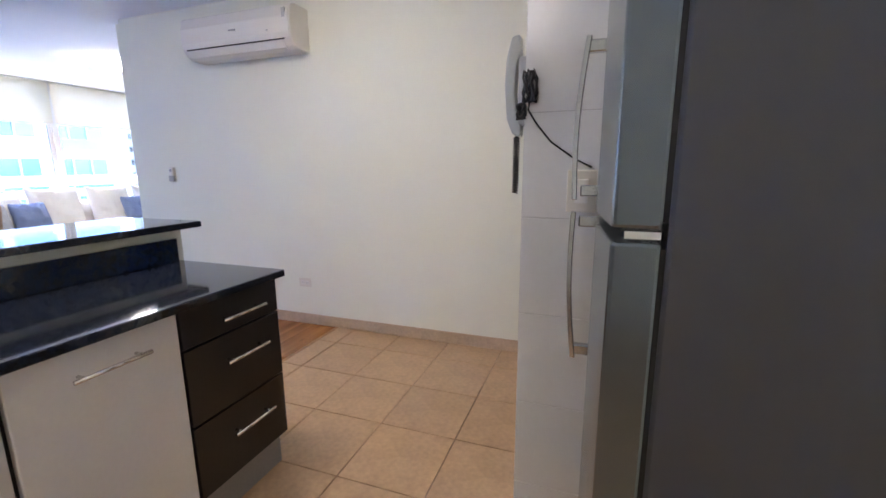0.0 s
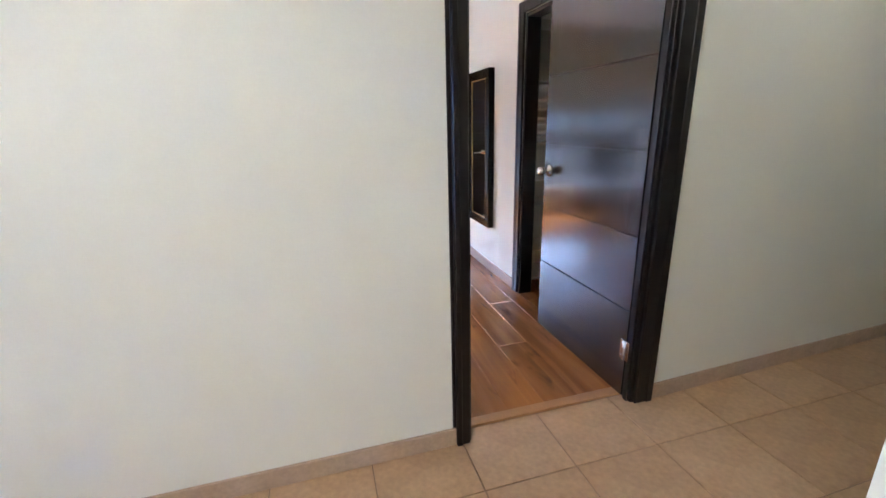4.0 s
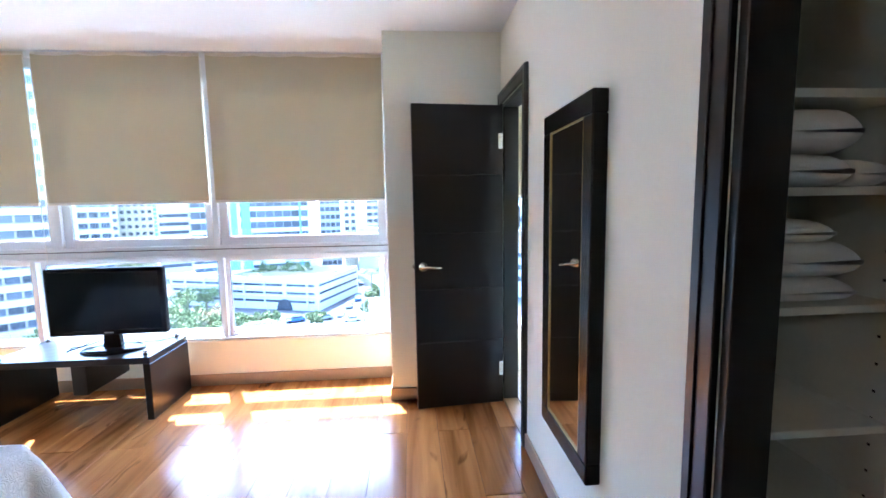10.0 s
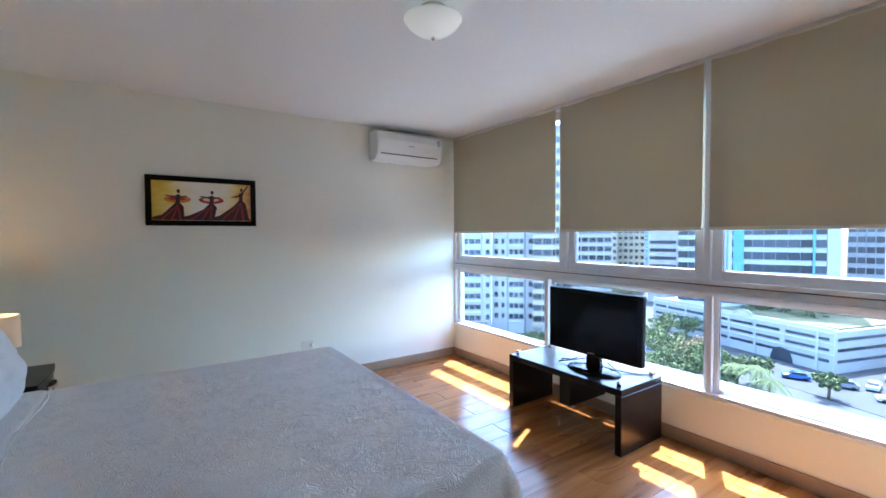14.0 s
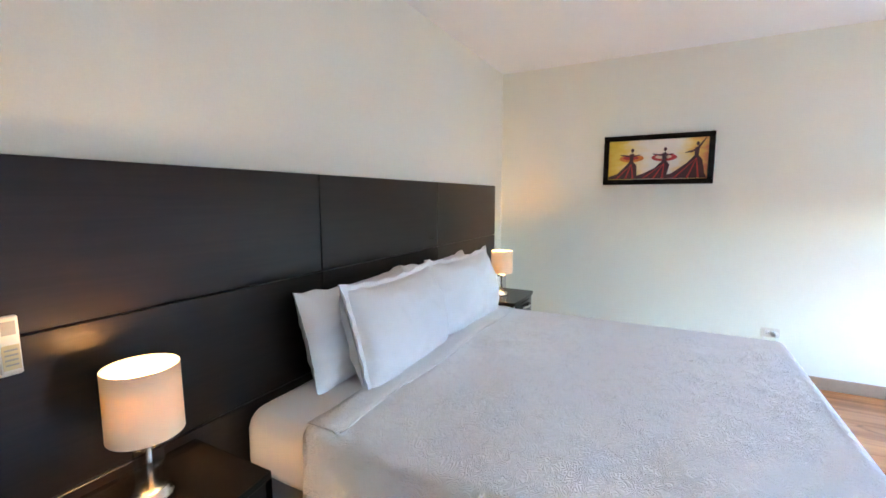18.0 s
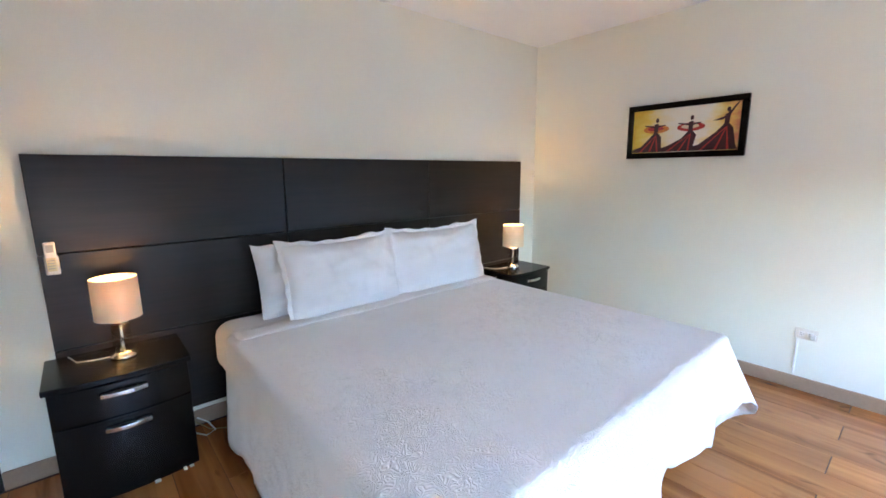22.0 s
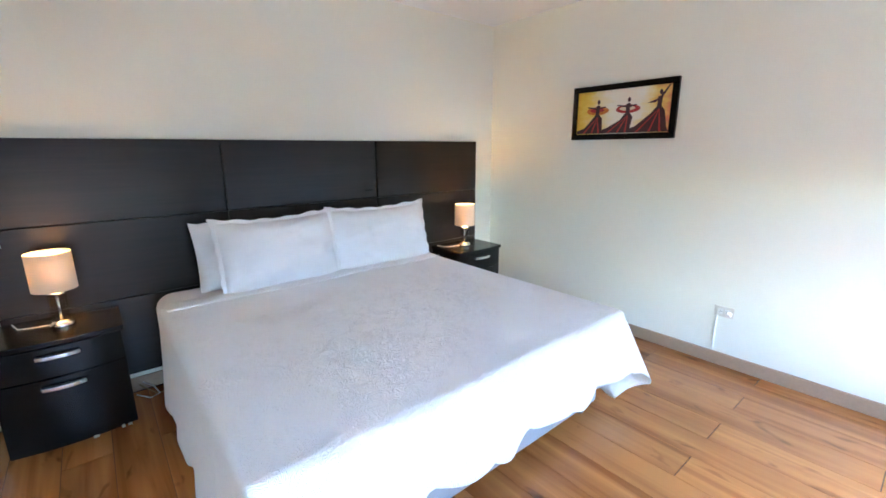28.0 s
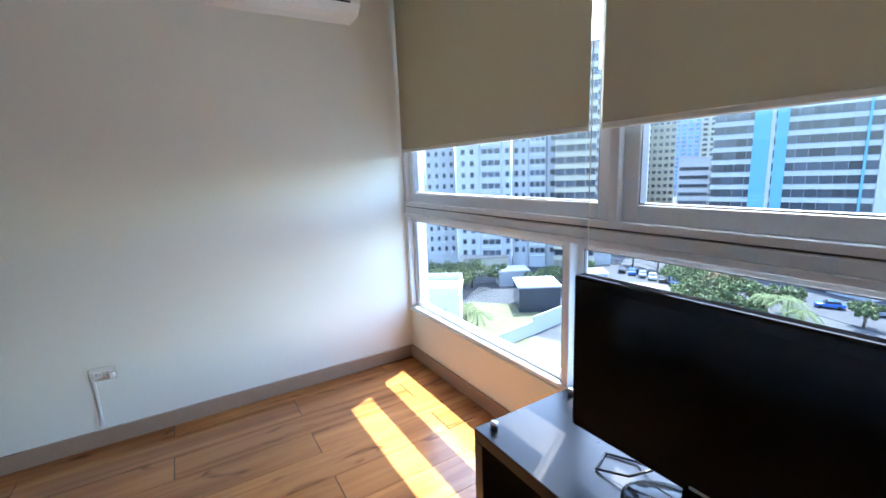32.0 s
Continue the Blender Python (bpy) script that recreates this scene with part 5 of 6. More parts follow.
# ---- kitchen ----
PN = thing("kitchen_counter", "black granite worktop on the kitchen peninsula", "worktop", (-1.2, 0, 0.83))
part("slab", box(-1.50, -0.925, -2.15, 1.565, 0.842, 0.87, 0.003), M_STONE, PN)
part("backsplash", box(-1.50, -1.478, -2.15, 1.545, 0.8705, 0.972, 0.002), mat("navy_granite", (0.006, 0.015, 0.038), 0.09, var=0.5, scale=40, fine=400, bump=0.0, coat=0.3), PN, "low black granite upstand")
struct("wall_bar", box(-1.63, -1.501, -2.15, 1.585, 0, 1.012), M_WALL, "half-height cream wall carrying the bar top")
BR = thing("bar_top", "black polished granite bar top on the half wall", "bar top", (-1.7, 0, 1.0125))
part("slab", box(-1.95, -1.442, -2.15, 1.643, 1.0125, 1.04, 0.003), M_STONE, BR)
part("edge", box(-1.4418, -1.4395, -2.15, 1.643, 1.0145, 1.038, 0.0008), M_STONE, BR, "polished front edge")
part("edge", box(-1.948, -1.444, 1.6432, 1.6452, 1.0145, 1.038, 0.0008), M_STONE, BR, "polished end edge")


def base_unit(y0, y1, kind, label):
    u = thing("base_cabinet", label, "cabinet", (-1.2, (y0 + y1) / 2, 0), "kitchen base cabinets")
    mt = M_WENGE if kind == "drawers" else M_WHITELAM
    # door units: near-black carcass, so the shade in the door gaps is colour
    part("carcass", box(-1.495, -0.975, y0 + 0.001, y1 - 0.001, 0.155, 0.84), mt if kind == "drawers" else M_GROOVE, u)
    part("plinth", box(-1.45, -1.0, y0, y1 - 0.003, 0, 0.155), M_GREYPLINTH, u, "recessed grey plinth")
    zs = [(0.16, 0.428), (0.434, 0.700), (0.706, 0.838)] if kind == "drawers" else [(0.16, 0.838)]
    for z0, z1 in zs:
        f = part("drawer" if kind == "drawers" else "door", box(-0.974, -0.952, y0 + (0.003 if kind == "drawers" else 0.007), y1 - (0.003 if kind == "drawers" else 0.004), z0, z1, 0.002), mt, u)
        z = (z1 - 0.075) if kind != "drawers" else {0.16: 0.328, 0.434: 0.608, 0.706: 0.764}[z0]
        c = (y0 + y1) / 2 + (0.02 if kind != "drawers" else 0.035)
        bm = tube([(-0.922, c - 0.110, z), (-0.922, c + 0.085, z)], 0.0065, 12)
        for k in (-0.085, 0.060):
            tube([(-0.952, c + k, z), (-0.922, c + k, z)], 0.005, 10, bm)
        part("bar_handle", bm, M_CHROME, f, "brushed steel bar handle")
    return u


base_unit(1.108, 1.54, "drawers", "dark wenge three-drawer base unit")
base_unit(0.675, 1.105, "door", "white base cabinet with bar handle")
base_unit(0.24, 0.672, "door", "white base cabinet with bar handle")
base_unit(-0.20, 0.237, "door", "white base cabinet with bar handle")

# tiled wall end beside the refrigerator
TW = struct("tiled_wall", box(0.028, 0.98, 1.552, 1.5595, 0, ZC), M_WGROUT, "white glazed tiles on the kitchen wall", "wall")
M_GREYLIGHT = mat("light_grey_plastic", (0.42, 0.46, 0.46), 0.4, var=0.04, bump=0.01)
ph = thing("intercom_phone", "pale grey wall phone with coiled black cord", "phone", (0.028, 1.60, 1.4))
part("cradle", box(0.003, 0.028, 1.572, 1.645, 1.40, 1.60, 0.008, seg=2), M_GREYPL, ph)
part("handset", prism([(0.003, 1.365), (-0.015, 1.375), (-0.033, 1.42), (-0.041, 1.52), (-0.037, 1.60), (-0.021, 1.66), (0.003, 1.665), (0.007, 1.61), (-0.005, 1.58), (-0.009, 1.50), (-0.003, 1.43), (0.013, 1.40), (0.013, 1.37)], "y", 1.582, 1.635, bevel=0.005), M_GREYLIGHT, ph)
coil = [(-0.004 + 0.008 * math.cos(i * 0.6), 1.598 + 0.008 * math.sin(i * 0.6), 1.365 - 0.175 * i / 240) for i in range(241)]
part("coiled_cord", tube(coil, 0.0022, 5), M_BLACKPL, ph, "coiled black cord")
part("cord_loop", tube([(-0.004 + 0.008 * math.cos(i * 0.6), 1.618 + 0.008 * math.sin(i * 0.6) - 0.018 * math.exp(-i / 20), 1.187 + 0.19 * i / 240) for i in range(241)], 0.0022, 5), M_BLACKPL, ph)
tang = [(0.044 + 0.012 * math.sin(i * 1.1) + 0.010 * math.sin(i * 0.2), 1.535 + 0.008 * math.cos(i * 1.7), 1.505 + 0.045 * math.sin(i * 0.83)) for i in range(60)]
part("bundled_cord", tube(tang, 0.004, 5), M_BLACKPL, ph, "bundle of black cord")
tang = [(0.020 + 0.013 * math.sin(i * 1.1), 1.538 + 0.006 * math.cos(i * 1.7), 1.435 + 0.022 * math.sin(i * 0.83)) for i in range(30)]
part("bundled_cord", tube(tang, 0.0045, 5), M_BLACKPL, ph, "knot of black cord")
part("wire", tube([(0.045, 1.542, 1.48), (0.040, 1.545, 1.44), (0.065, 1.5465, 1.40), (0.11, 1.5465, 1.345), (0.18, 1.5465, 1.295), (0.23, 1.5465, 1.27)], 0.003, 6), M_BLACKPL, ph, "thin black wire")
wall_plate("light_switch", (0.205, 1.5484, 1.2), "-y", 0.085, 0.125, "ivory rocker switch on the tiled wall", "switch", [("rocker", 0, 0, 0.036, 0.07, 0.006, M_PLASTIC)])

FR = thing("refrigerator", "silver two-door refrigerator with dark grey sides", "refrigerator", (0.62, 1.15, 0))
FY0, FY1 = 0.87, 1.44
part("cabinet", box(0.345, 0.92, FY0, FY1, 0.02, 1.72, 0.006), M_FSIDE, FR, "dark grey textured cabinet")
for nm, z0, z1 in (("fridge_door", 0.06, 1.165), ("freezer_door", 1.185, 1.715)):
    front = [(0.338, FY0 + 0.002)] + [(0.270 - 0.022 * (1 - (2 * i / 14 - 1) ** 2), FY0 + 0.002 + (FY1 - FY0 - 0.004) * i / 14) for i in range(15)] + [(0.338, FY1 - 0.002)]
    dr = part(nm, prism(front, "z", z0, z1, bevel=0.006), M_STEEL, FR, "silver curved door")
    part("seal", box(0.338, 0.345, FY0 + 0.008, FY1 - 0.008, z0 + 0.01, z1 - 0.01), M_RUBBER, dr)
    za, zb = (1.160, 0.765) if nm == "fridge_door" else (1.190, 1.575)
    n = 10
    outer = [(0.188 + 0.016 * (k / n) - 0.010 * math.sin(math.pi * k / n), za + (zb - za) * k / n) for k in range(n + 1)]
    inner = [(u + 0.013, v) for u, v in outer][::-1]
    h = part("handle", prism(outer + inner, "y", 1.332, 1.358, bevel=0.002), M_HANDLE, dr, "long curved metal handle")
    for zz in (za + (zb - za) * 0.06, za + (zb - za) * 0.94):
        box_x = 0.208 + 0.008 * (zz == zb)
        part("bracket", box(box_x, 0.268, 1.334, 1.356, zz - 0.014, zz + 0.014, 0.003), M_HANDLE, dr)
part("hinge_cover", box(0.285, 0.34, FY0 + 0.01, FY0 + 0.06, 1.1665, 1.1835, 0.003), M_POLISH, FR, "chrome middle hinge")
part("toe_grille", box(0.36, 0.40, FY0 + 0.01, FY1 - 0.01, 0.0, 0.055), M_BLACKPL, FR)

# ---- living room ----
def sofa():
    s = thing("sofa", "cream fabric sofa under the living room window", "sofa", (-6.8, 4.6, 0))
    x0, x1, y0, y1 = -7.25, -6.30, 2.95, 6.2
    part("base", box(x0, x1, y0, y1, 0.06, 0.30, 0.03, seg=2), M_SOFA, s)
    part("back", box(x0, x0 + 0.22, y0, y1, 0.30, 0.80, 0.05, seg=3), M_SOFA, s)
    part("arm", box(x0, x1, y0, y0 + 0.2, 0.30, 0.62, 0.06, seg=3), M_SOFA, s)
    part("arm", box(x0, x1, y1 - 0.2, y1, 0.30, 0.62, 0.06, seg=3), M_SOFA, s)
    for i in range(3):
        a = y0 + 0.2 + (y1 - y0 - 0.4) * i / 3
        b = a + (y1 - y0 - 0.4) / 3
        part("seat_cushion", box(x0 + 0.22, x1 + 0.02, a + 0.005, b - 0.005, 0.30, 0.46, 0.04, seg=3), M_SOFA, s)
    for x in (x0 + 0.08, x1 - 0.08):
        for y in (y0 + 0.1, y1 - 0.1):
            part("foot", box(x - 0.03, x + 0.03, y - 0.03, y + 0.03, 0, 0.06), M_BLACKWOOD, s)


sofa()
for y, sz, mt, lb, zz, tilt in ((3.38, 0.5, M_SOFA, "cream back cushion", 0.70, 14), (4.0, 0.62, M_SOFA, "large cream back cushion", 0.72, 12), (4.72, 0.6, M_SOFA, "large cream back cushion", 0.72, 12), (5.4, 0.6, M_SOFA, "large cream back cushion", 0.72, 12), (3.62, 0.4, M_SOFA_B, "blue-grey throw cushion", 0.66, 24), (5.0, 0.4, M_SOFA_B, "blue-grey throw cushion", 0.66, 22), (3.2, 0.4, cloth("patterned_grey_cloth", (0.42, 0.40, 0.38), 60, 0.3), "patterned grey throw cushion", 0.66, 26)):
    c = pillow(sz, sz, 0.2, "sofa_cushion", lb + " on the sofa")
    c.data.materials[0] = mt
    tagged(c, category="cushion", group="cushions on the sofa")
    c.matrix_basis = pose(-6.90 if mt == M_SOFA else -6.76, y, zz, 0, 0, 0) @ Matrix.Rotation(radians(90), 4, "Z") @ Matrix.Rotation(radians(-tilt), 4, "X")

dt = thing("dining_table", "dark dining table with a glass-like polished top", "table", (-5.0, 1.2, 0))
part("tabletop", box(-5.5, -4.5, 0.2, 1.99, 0.715, 0.75, 0.004), M_BLACKWOOD, dt)
for x in (-5.4, -4.6):
    for y in (0.3, 1.89):
        part("leg", box(x - 0.035, x + 0.035, y - 0.035, y + 0.035, 0, 0.714, 0.004), M_BLACKWOOD, dt)
ch = thing("dining_chair", "beige upholstered dining chair with dark legs", "chair", (-5.2, 2.3, 0), "dining chairs")
part("seat", box(-5.42, -4.98, 2.05, 2.49, 0.42, 0.48, 0.02, seg=2), M_SOFA, ch)
part("backrest", turn(box(-0.22, 0.22, -0.025, 0.025, 0, 0.48, 0.015, seg=2), Matrix.Translation((-5.2, 2.48, 0.47)) @ Matrix.Rotation(radians(-6), 4, "X")), mat("tan_leather", (0.33, 0.22, 0.13), 0.5, var=0.15), ch, "tan upholstered backrest")
for x in (-5.39, -5.01):
    for y in (2.08, 2.46):
        part("leg", box(x - 0.02, x + 0.02, y - 0.02, y + 0.02, 0, 0.42), M_BLACKWOOD, ch)
copy_thing(ch, pose(-5.9, 1.2, 0, 0, 0, 90))


# ---- the city outside ----
GZ = -26.0
M_ASPH = mat("asphalt_and_lots", (0.042, 0.042, 0.043), 0.9, var=0.35, scale=0.03, fine=0.6, bump=0.0)
M_ROAD = mat("street_asphalt", (0.034, 0.034, 0.036), 0.9, var=0.15, scale=0.2, fine=4, bump=0.0)
M_GRASS = mat("dry_grass", (0.105, 0.098, 0.043), 0.95, var=0.35, scale=0.15, fine=3, bump=0.0)
M_WHITEF = mat("white_facade", (0.38, 0.37, 0.35), 0.8, var=0.06, scale=0.2, fine=3, bump=0.0)
M_CREAMF = mat("cream_facade", (0.38, 0.33, 0.23), 0.8, var=0.06, scale=0.2, fine=3, bump=0.0)
M_BROWNF = mat("brown_facade", (0.26, 0.21, 0.165), 0.8, var=0.08, scale=0.2, fine=3, bump=0.0)
M_GREYF = mat("grey_facade", (0.26, 0.26, 0.26), 0.8, var=0.08, scale=0.2, fine=3, bump=0.0)
M_CYANF = mat("cyan_facade", (0.11, 0.27, 0.33), 0.6, var=0.06, scale=0.2, fine=3, bump=0.0)
M_WINF = mat("dark_far_window", (0.045, 0.052, 0.062), 0.12, var=0.3, scale=0.4, fine=2, bump=0.0, random=0.5)
# blue glass, with the reflected sky also put into its colour
M_BLUEW = mat("far_window_sky_blue", (0.08, 0.22, 0.46), 0.10, var=0.3, scale=0.4, fine=2, bump=0.0, random=0.4)
M_LEAF = mat("tree_leaf", (0.098, 0.115, 0.050), 0.85, var=0.5, scale=0.8, fine=4, bump=0.0, spec=0.1)
M_LEAF2 = mat("tree_leaf_rusty", (0.20, 0.13, 0.055), 0.7, var=0.5, scale=0.5, fine=4, bump=0.0)
M_YARD = mat("pale_rubble", (0.10, 0.10, 0.097), 0.9, var=0.3, scale=0.5, fine=5, bump=0.0)
M_CONCRETE = mat("pale_concrete", (0.17, 0.165, 0.155), 0.9, var=0.2, scale=0.3, fine=4, bump=0.0)
M_BARK = mat("bark", (0.12, 0.09, 0.06), 0.9, var=0.3)
struct("ground", box(-2500, 2500, -2500, 2500, GZ - 1, GZ), M_ASPH, "grey city ground far below the window", "ground")


def spot(yaw, d):
    return -0.5 - d * math.sin(radians(yaw)), 5.0 + d * math.cos(radians(yaw))


def shared(name, bm, material):
    return mesh_of(name, bm, material)


def building(name, label, yaw, d, w, depth, top, face, floor=3.0, cols=6, win=(0.7, 0.5), wmat=M_WINF, band=None, base=GZ, skew=0.0, first=1, group="", fins=(), bays=None, oriel=(), boxes=0):
    """A house of storeys: body, roof edge, slabs proud of the wall, and one window object a bay."""
    x, y = spot(yaw, d)
    z1 = top
    at = Matrix.Translation((x, y, base)) @ Matrix.Rotation(radians(yaw + skew), 4, "Z")
    b = new(name)
    b.matrix_basis = at
    HOME[b.name] = Matrix.Identity(4)
    tagged(b, label, "building", group)

    def local(nm, bm, mt, lab=""):
        ob = new(nm, mesh_of(nm, bm, mt))
        ob.parent = b
        return tagged(ob, lab)
    h = z1 - base
    local("wall", box(-w / 2, w / 2, 0, depth, 0, h), face)
    local("roof", box(-w / 2 - 0.15, w / 2 + 0.15, -0.15, depth + 0.15, h, h + 0.5), face)
    n = int(h / floor)
    if band is not None:
        slab = shared("band", box(-w / 2 - 0.1, w / 2 + 0.1, -0.45, 0.0, 0, 1.15), band)
        for i in range(first, n + 1):
            ob = new("band", slab)
            ob.parent, ob.location = b, (0, 0, i * floor - 0.6)
    for fx, fw, fm in fins:
        local("fin", box(fx * w - fw / 2, fx * w + fw / 2, -0.7, 0, 0, h), fm)
    ww, wh = w / cols * win[0], floor * win[1]
    for u0, u1, out in oriel:   # a stack of bays standing out of the wall, with a slab at each floor
        a, c = (u0 - 0.5) * w, (u1 - 0.5) * w
        local("oriel", prism([(a, 0), (a + 0.5 * out, -out), (c - 0.5 * out, -out), (c, 0)], "z", 0, h), face)
        slab = shared("slab", prism([(a - 0.2, 0), (a + 0.5 * out - 0.1, -out - 0.35), (c - 0.5 * out + 0.1, -out - 0.35), (c + 0.2, 0)], "z", 0, 0.22), face)
        pane = shared("window", box(a + 0.5 * out + 0.15, c - 0.5 * out - 0.15, -out - 0.1, -out + 0.05, 0, wh), wmat)
        bar = shared("mullion", box(-0.09, 0.09, -out - 0.16, -out, 0, wh), face)
        for i in range(first, n):
            z = i * floor + (floor - wh) * 0.6
            for nm, me, x, zz in (("slab", slab, 0, i * floor), ("window", pane, 0, z), ("mullion", bar, a + (c - a) * 0.36, z), ("mullion", bar, a + (c - a) * 0.64, z)):
                ob = new(nm, me)
                ob.parent, ob.location = b, (x, 0, zz)
    if boxes:
        unit = shared("cooling_unit", box(-0.4, 0.4, -0.55, -0.1, 0, 0.55, 0.04), M_WHITEF)
        ledge = shared("ledge", box(-0.7, 0.7, -0.5, 0, -0.12, 0), face)
        r = random.Random(int(w * 100))
        for i in range(first, n):
            for k in range(boxes):
                if r.random() < 0.7:
                    x = ((k + 0.5) / boxes - 0.5) * w + 0.2 * r.random()
                    for nm, me in (("cooling_unit", unit), ("ledge", ledge)):
                        ob = new(nm, me)
                        ob.parent, ob.location = b, (x, 0, i * floor + 0.15)
    if bays is None:
        bays = [((k + 0.5) / cols, win[0] / cols) for k in range(cols)]
    panes = {f: shared("window", box(-f * w / 2, f * w / 2, -0.14, 0.02, 0, wh), wmat) for f in sorted({f for u, f in bays})}
    for i in range(first, n):
        for u, f in bays:
            ob = new("window", panes[f])
            ob.parent, ob.location = b, ((u - 0.5) * w, 0, i * floor + (floor - wh) * 0.6)
    # the flank, seen aslant
    sc = max(2, int(depth / (w / cols)))
    side = shared("side_window", box(-0.14, 0.02, -ww / 2, ww / 2, 0, wh), wmat)
    for i in range(first, n, 1):
        for k in range(min(sc, 3)):
            ob = new("window", side)
            sgn = -1 if yaw < 25 else 1
            ob.parent, ob.location = b, (sgn * w / 2 + (0.06 if sgn > 0 else 0), depth * (k + 0.5) / min(sc, 3), i * floor + (floor - wh) * 0.6)
    return b


TRIO = [(0.13, 0.07), (0.29, 0.07), (0.93, 0.07)]
PAIRS = [(0.10, 0.09), (0.26, 0.07), (0.92, 0.10)]
building("apartment_tower", "white apartment tower at the end of the row", 62.6, 126, 9.5, 12, 24, M_WHITEF, 3.0, 4, (0.5, 0.44), group="towers", boxes=2)
building("apartment_tower", "slim pale tower far off", 34.0, 205, 6.5, 10, 30, M_CREAMF, 3.0, 3, (0.6, 0.45), group="towers")
building("apartment_tower", "white apartment tower with small windows and air conditioners", 58.4, 123, 8.4, 12, 24, M_WHITEF, 3.0, 4, (0.4, 0.42), wmat=M_WINF, group="towers", boxes=3)
building("apartment_tower", "white apartment tower with banded window groups", 52.7, 116, 14.6, 14, 24, M_WHITEF, 3.0, 5, (0.78, 0.44), bays=TRIO, group="towers", oriel=((0.42, 0.84, 1.1),), boxes=2)
building("apartment_tower", "white apartment tower with paired dark windows", 46.2, 119, 11.6, 14, 24, M_WHITEF, 3.0, 4, (0.62, 0.46), bays=PAIRS, group="towers", oriel=((0.36, 0.80, 0.9),))
building("apartment_tower", "brown and beige tower with dark window bands", 41.1, 116, 10, 12, 30, M_BROWNF, 3.0, 4, (0.86, 0.5), band=M_CREAMF, group="towers")
building("apartment_tower", "grey-white tower with balconies", 36.5, 150, 14.5, 12, 30, M_GREYF, 3.0, 6, (0.8, 0.5), band=M_WHITEF, group="towers")
building("apartment_tower", "pale yellow tower far off", 31.8, 215, 14, 14, 34, M_CREAMF, 3.0, 6, (0.6, 0.45), band=M_CREAMF, group="towers")
building("car_park", "white open car park building", 28.0, 190, 10.5, 14, 2, M_WHITEF, 3.2, 1, (0.9, 0.4), group="towers")
building("office_block", "office block with white bands and cyan fins", 19.2, 140, 35, 18, 28, M_GREYF, 3.3, 14, (0.95, 0.62), wmat=M_WINF, band=M_WHITEF, group="towers", fins=((-0.20, 3.6, M_CYANF), (-0.085, 2.4, M_CYANF), (0.36, 0.5, M_CYANF), (-0.14, 0.9, M_WHITEF), (0.465, 2.4, M_WHITEF)))
building("apartment_tower", "dark glazed tower with white slabs", 10.3, 170, 7.6, 14, 40, M_GREYF, 3.0, 4, (0.85, 0.6), band=M_GREYF, group="towers")
building("apartment_tower", "pale cream tower with brown windows", 7.8, 190, 5.4, 14, 36, M_CREAMF, 3.0, 2, (0.6, 0.5), band=M_CREAMF, group="towers")
building("apartment_tower", "beige tower with stacked balconies", 4.8, 195, 5.6, 14, 36, M_BROWNF, 3.0, 2, (0.8, 0.45), band=M_WHITEF, group="towers")
building("office_block", "low white block with window rows beside the street", 5.3, 180, 9.5, 12, -9.5, M_WHITEF, 3.4, 3, (0.7, 0.35), group="towers")
building("office_block", "plain white block beside the street", 1.6, 104, 8.6, 16, -14, M_WHITEF, 3.4, 1, (0.02, 0.02), first=4, group="towers")
building("office_block", "tall white block beside the street", 1.9, 128, 7.8, 20, 10, M_WHITEF, 3.4, 3, (0.5, 0.4), group="towers")
building("office_block", "white block seen from the bathroom", -16, 120, 22, 20, 0, M_WHITEF, 3.4, 6, (0.5, 0.4), group="towers")
building("apartment_tower", "white tower far off", -12, 220, 24, 20, 34, M_WHITEF, 3.0, 6, (0.6, 0.5), band=M_WHITEF, group="towers")
building("apartment_tower", "pale cream tower far off", 24, 330, 40, 20, 30, M_CREAMF, 3.2, 9, (0.6, 0.5), group="towers")
building("apartment_tower", "pale blue tower far off", 28.5, 420, 24, 20, 60, M_GREYF, 3.4, 5, (0.6, 0.5), wmat=M_BLUEW, group="towers")
building("apartment_tower", "white tower far off", 15, 380, 30, 20, 50, M_WHITEF, 3.4, 6, (0.6, 0.5), group="towers")


def local_part(parent, nm, bm, mt, lab=""):
    ob = new(nm, mesh_of(nm, bm, mt))
    ob.parent = parent
    return tagged(ob, lab)


# long low commercial building with dark strips, an arch and a roof garden
ax, ay = spot(28.9, 139)
bx, by = spot(12.3, 110)
run_c = math.hypot(bx - ax, by - ay)
turn_c = math.atan2(by - ay, bx - ax)
lb = new("commercial_building")
lb.matrix_basis = Matrix.Translation((bx, by, GZ)) @ Matrix.Rotation(turn_c, 4, "Z")
tagged(lb, "long low white commercial building with dark strips", "building")
local_part(lb, "wall", box(-run_c, 0, 0, 24, 0, 8.2), M_WHITEF)
for z in (2.0, 4.2, 6.3):
    for u0, u1 in ((-run_c + 1, -run_c * 0.62), (-run_c * 0.60, -run_c * 0.22), (-run_c * 0.2, -0.8)):
        local_part(lb, "window_strip", box(u0, u1, -0.1, 0.02, z, z + 0.62), M_WINF)
    local_part(lb, "window_strip", box(-0.02, 0.1, 1, 23, z, z + 0.62), M_WINF)
for z in (3.4, 5.6, 7.7):
    local_part(lb, "ledge", box(-run_c - 0.2, 0.2, -0.35, 0, z, z + 0.3), M_WHITEF)
local_part(lb, "parapet", box(-run_c, 0, -0.02, 0.3, 8.2, 8.8), M_WHITEF)
local_part(lb, "roof_garden", box(-run_c * 0.6, -1, 3, 22, 8.2, 8.5), M_GRASS)
arc = [math.pi * i / 14 for i in range(15)]
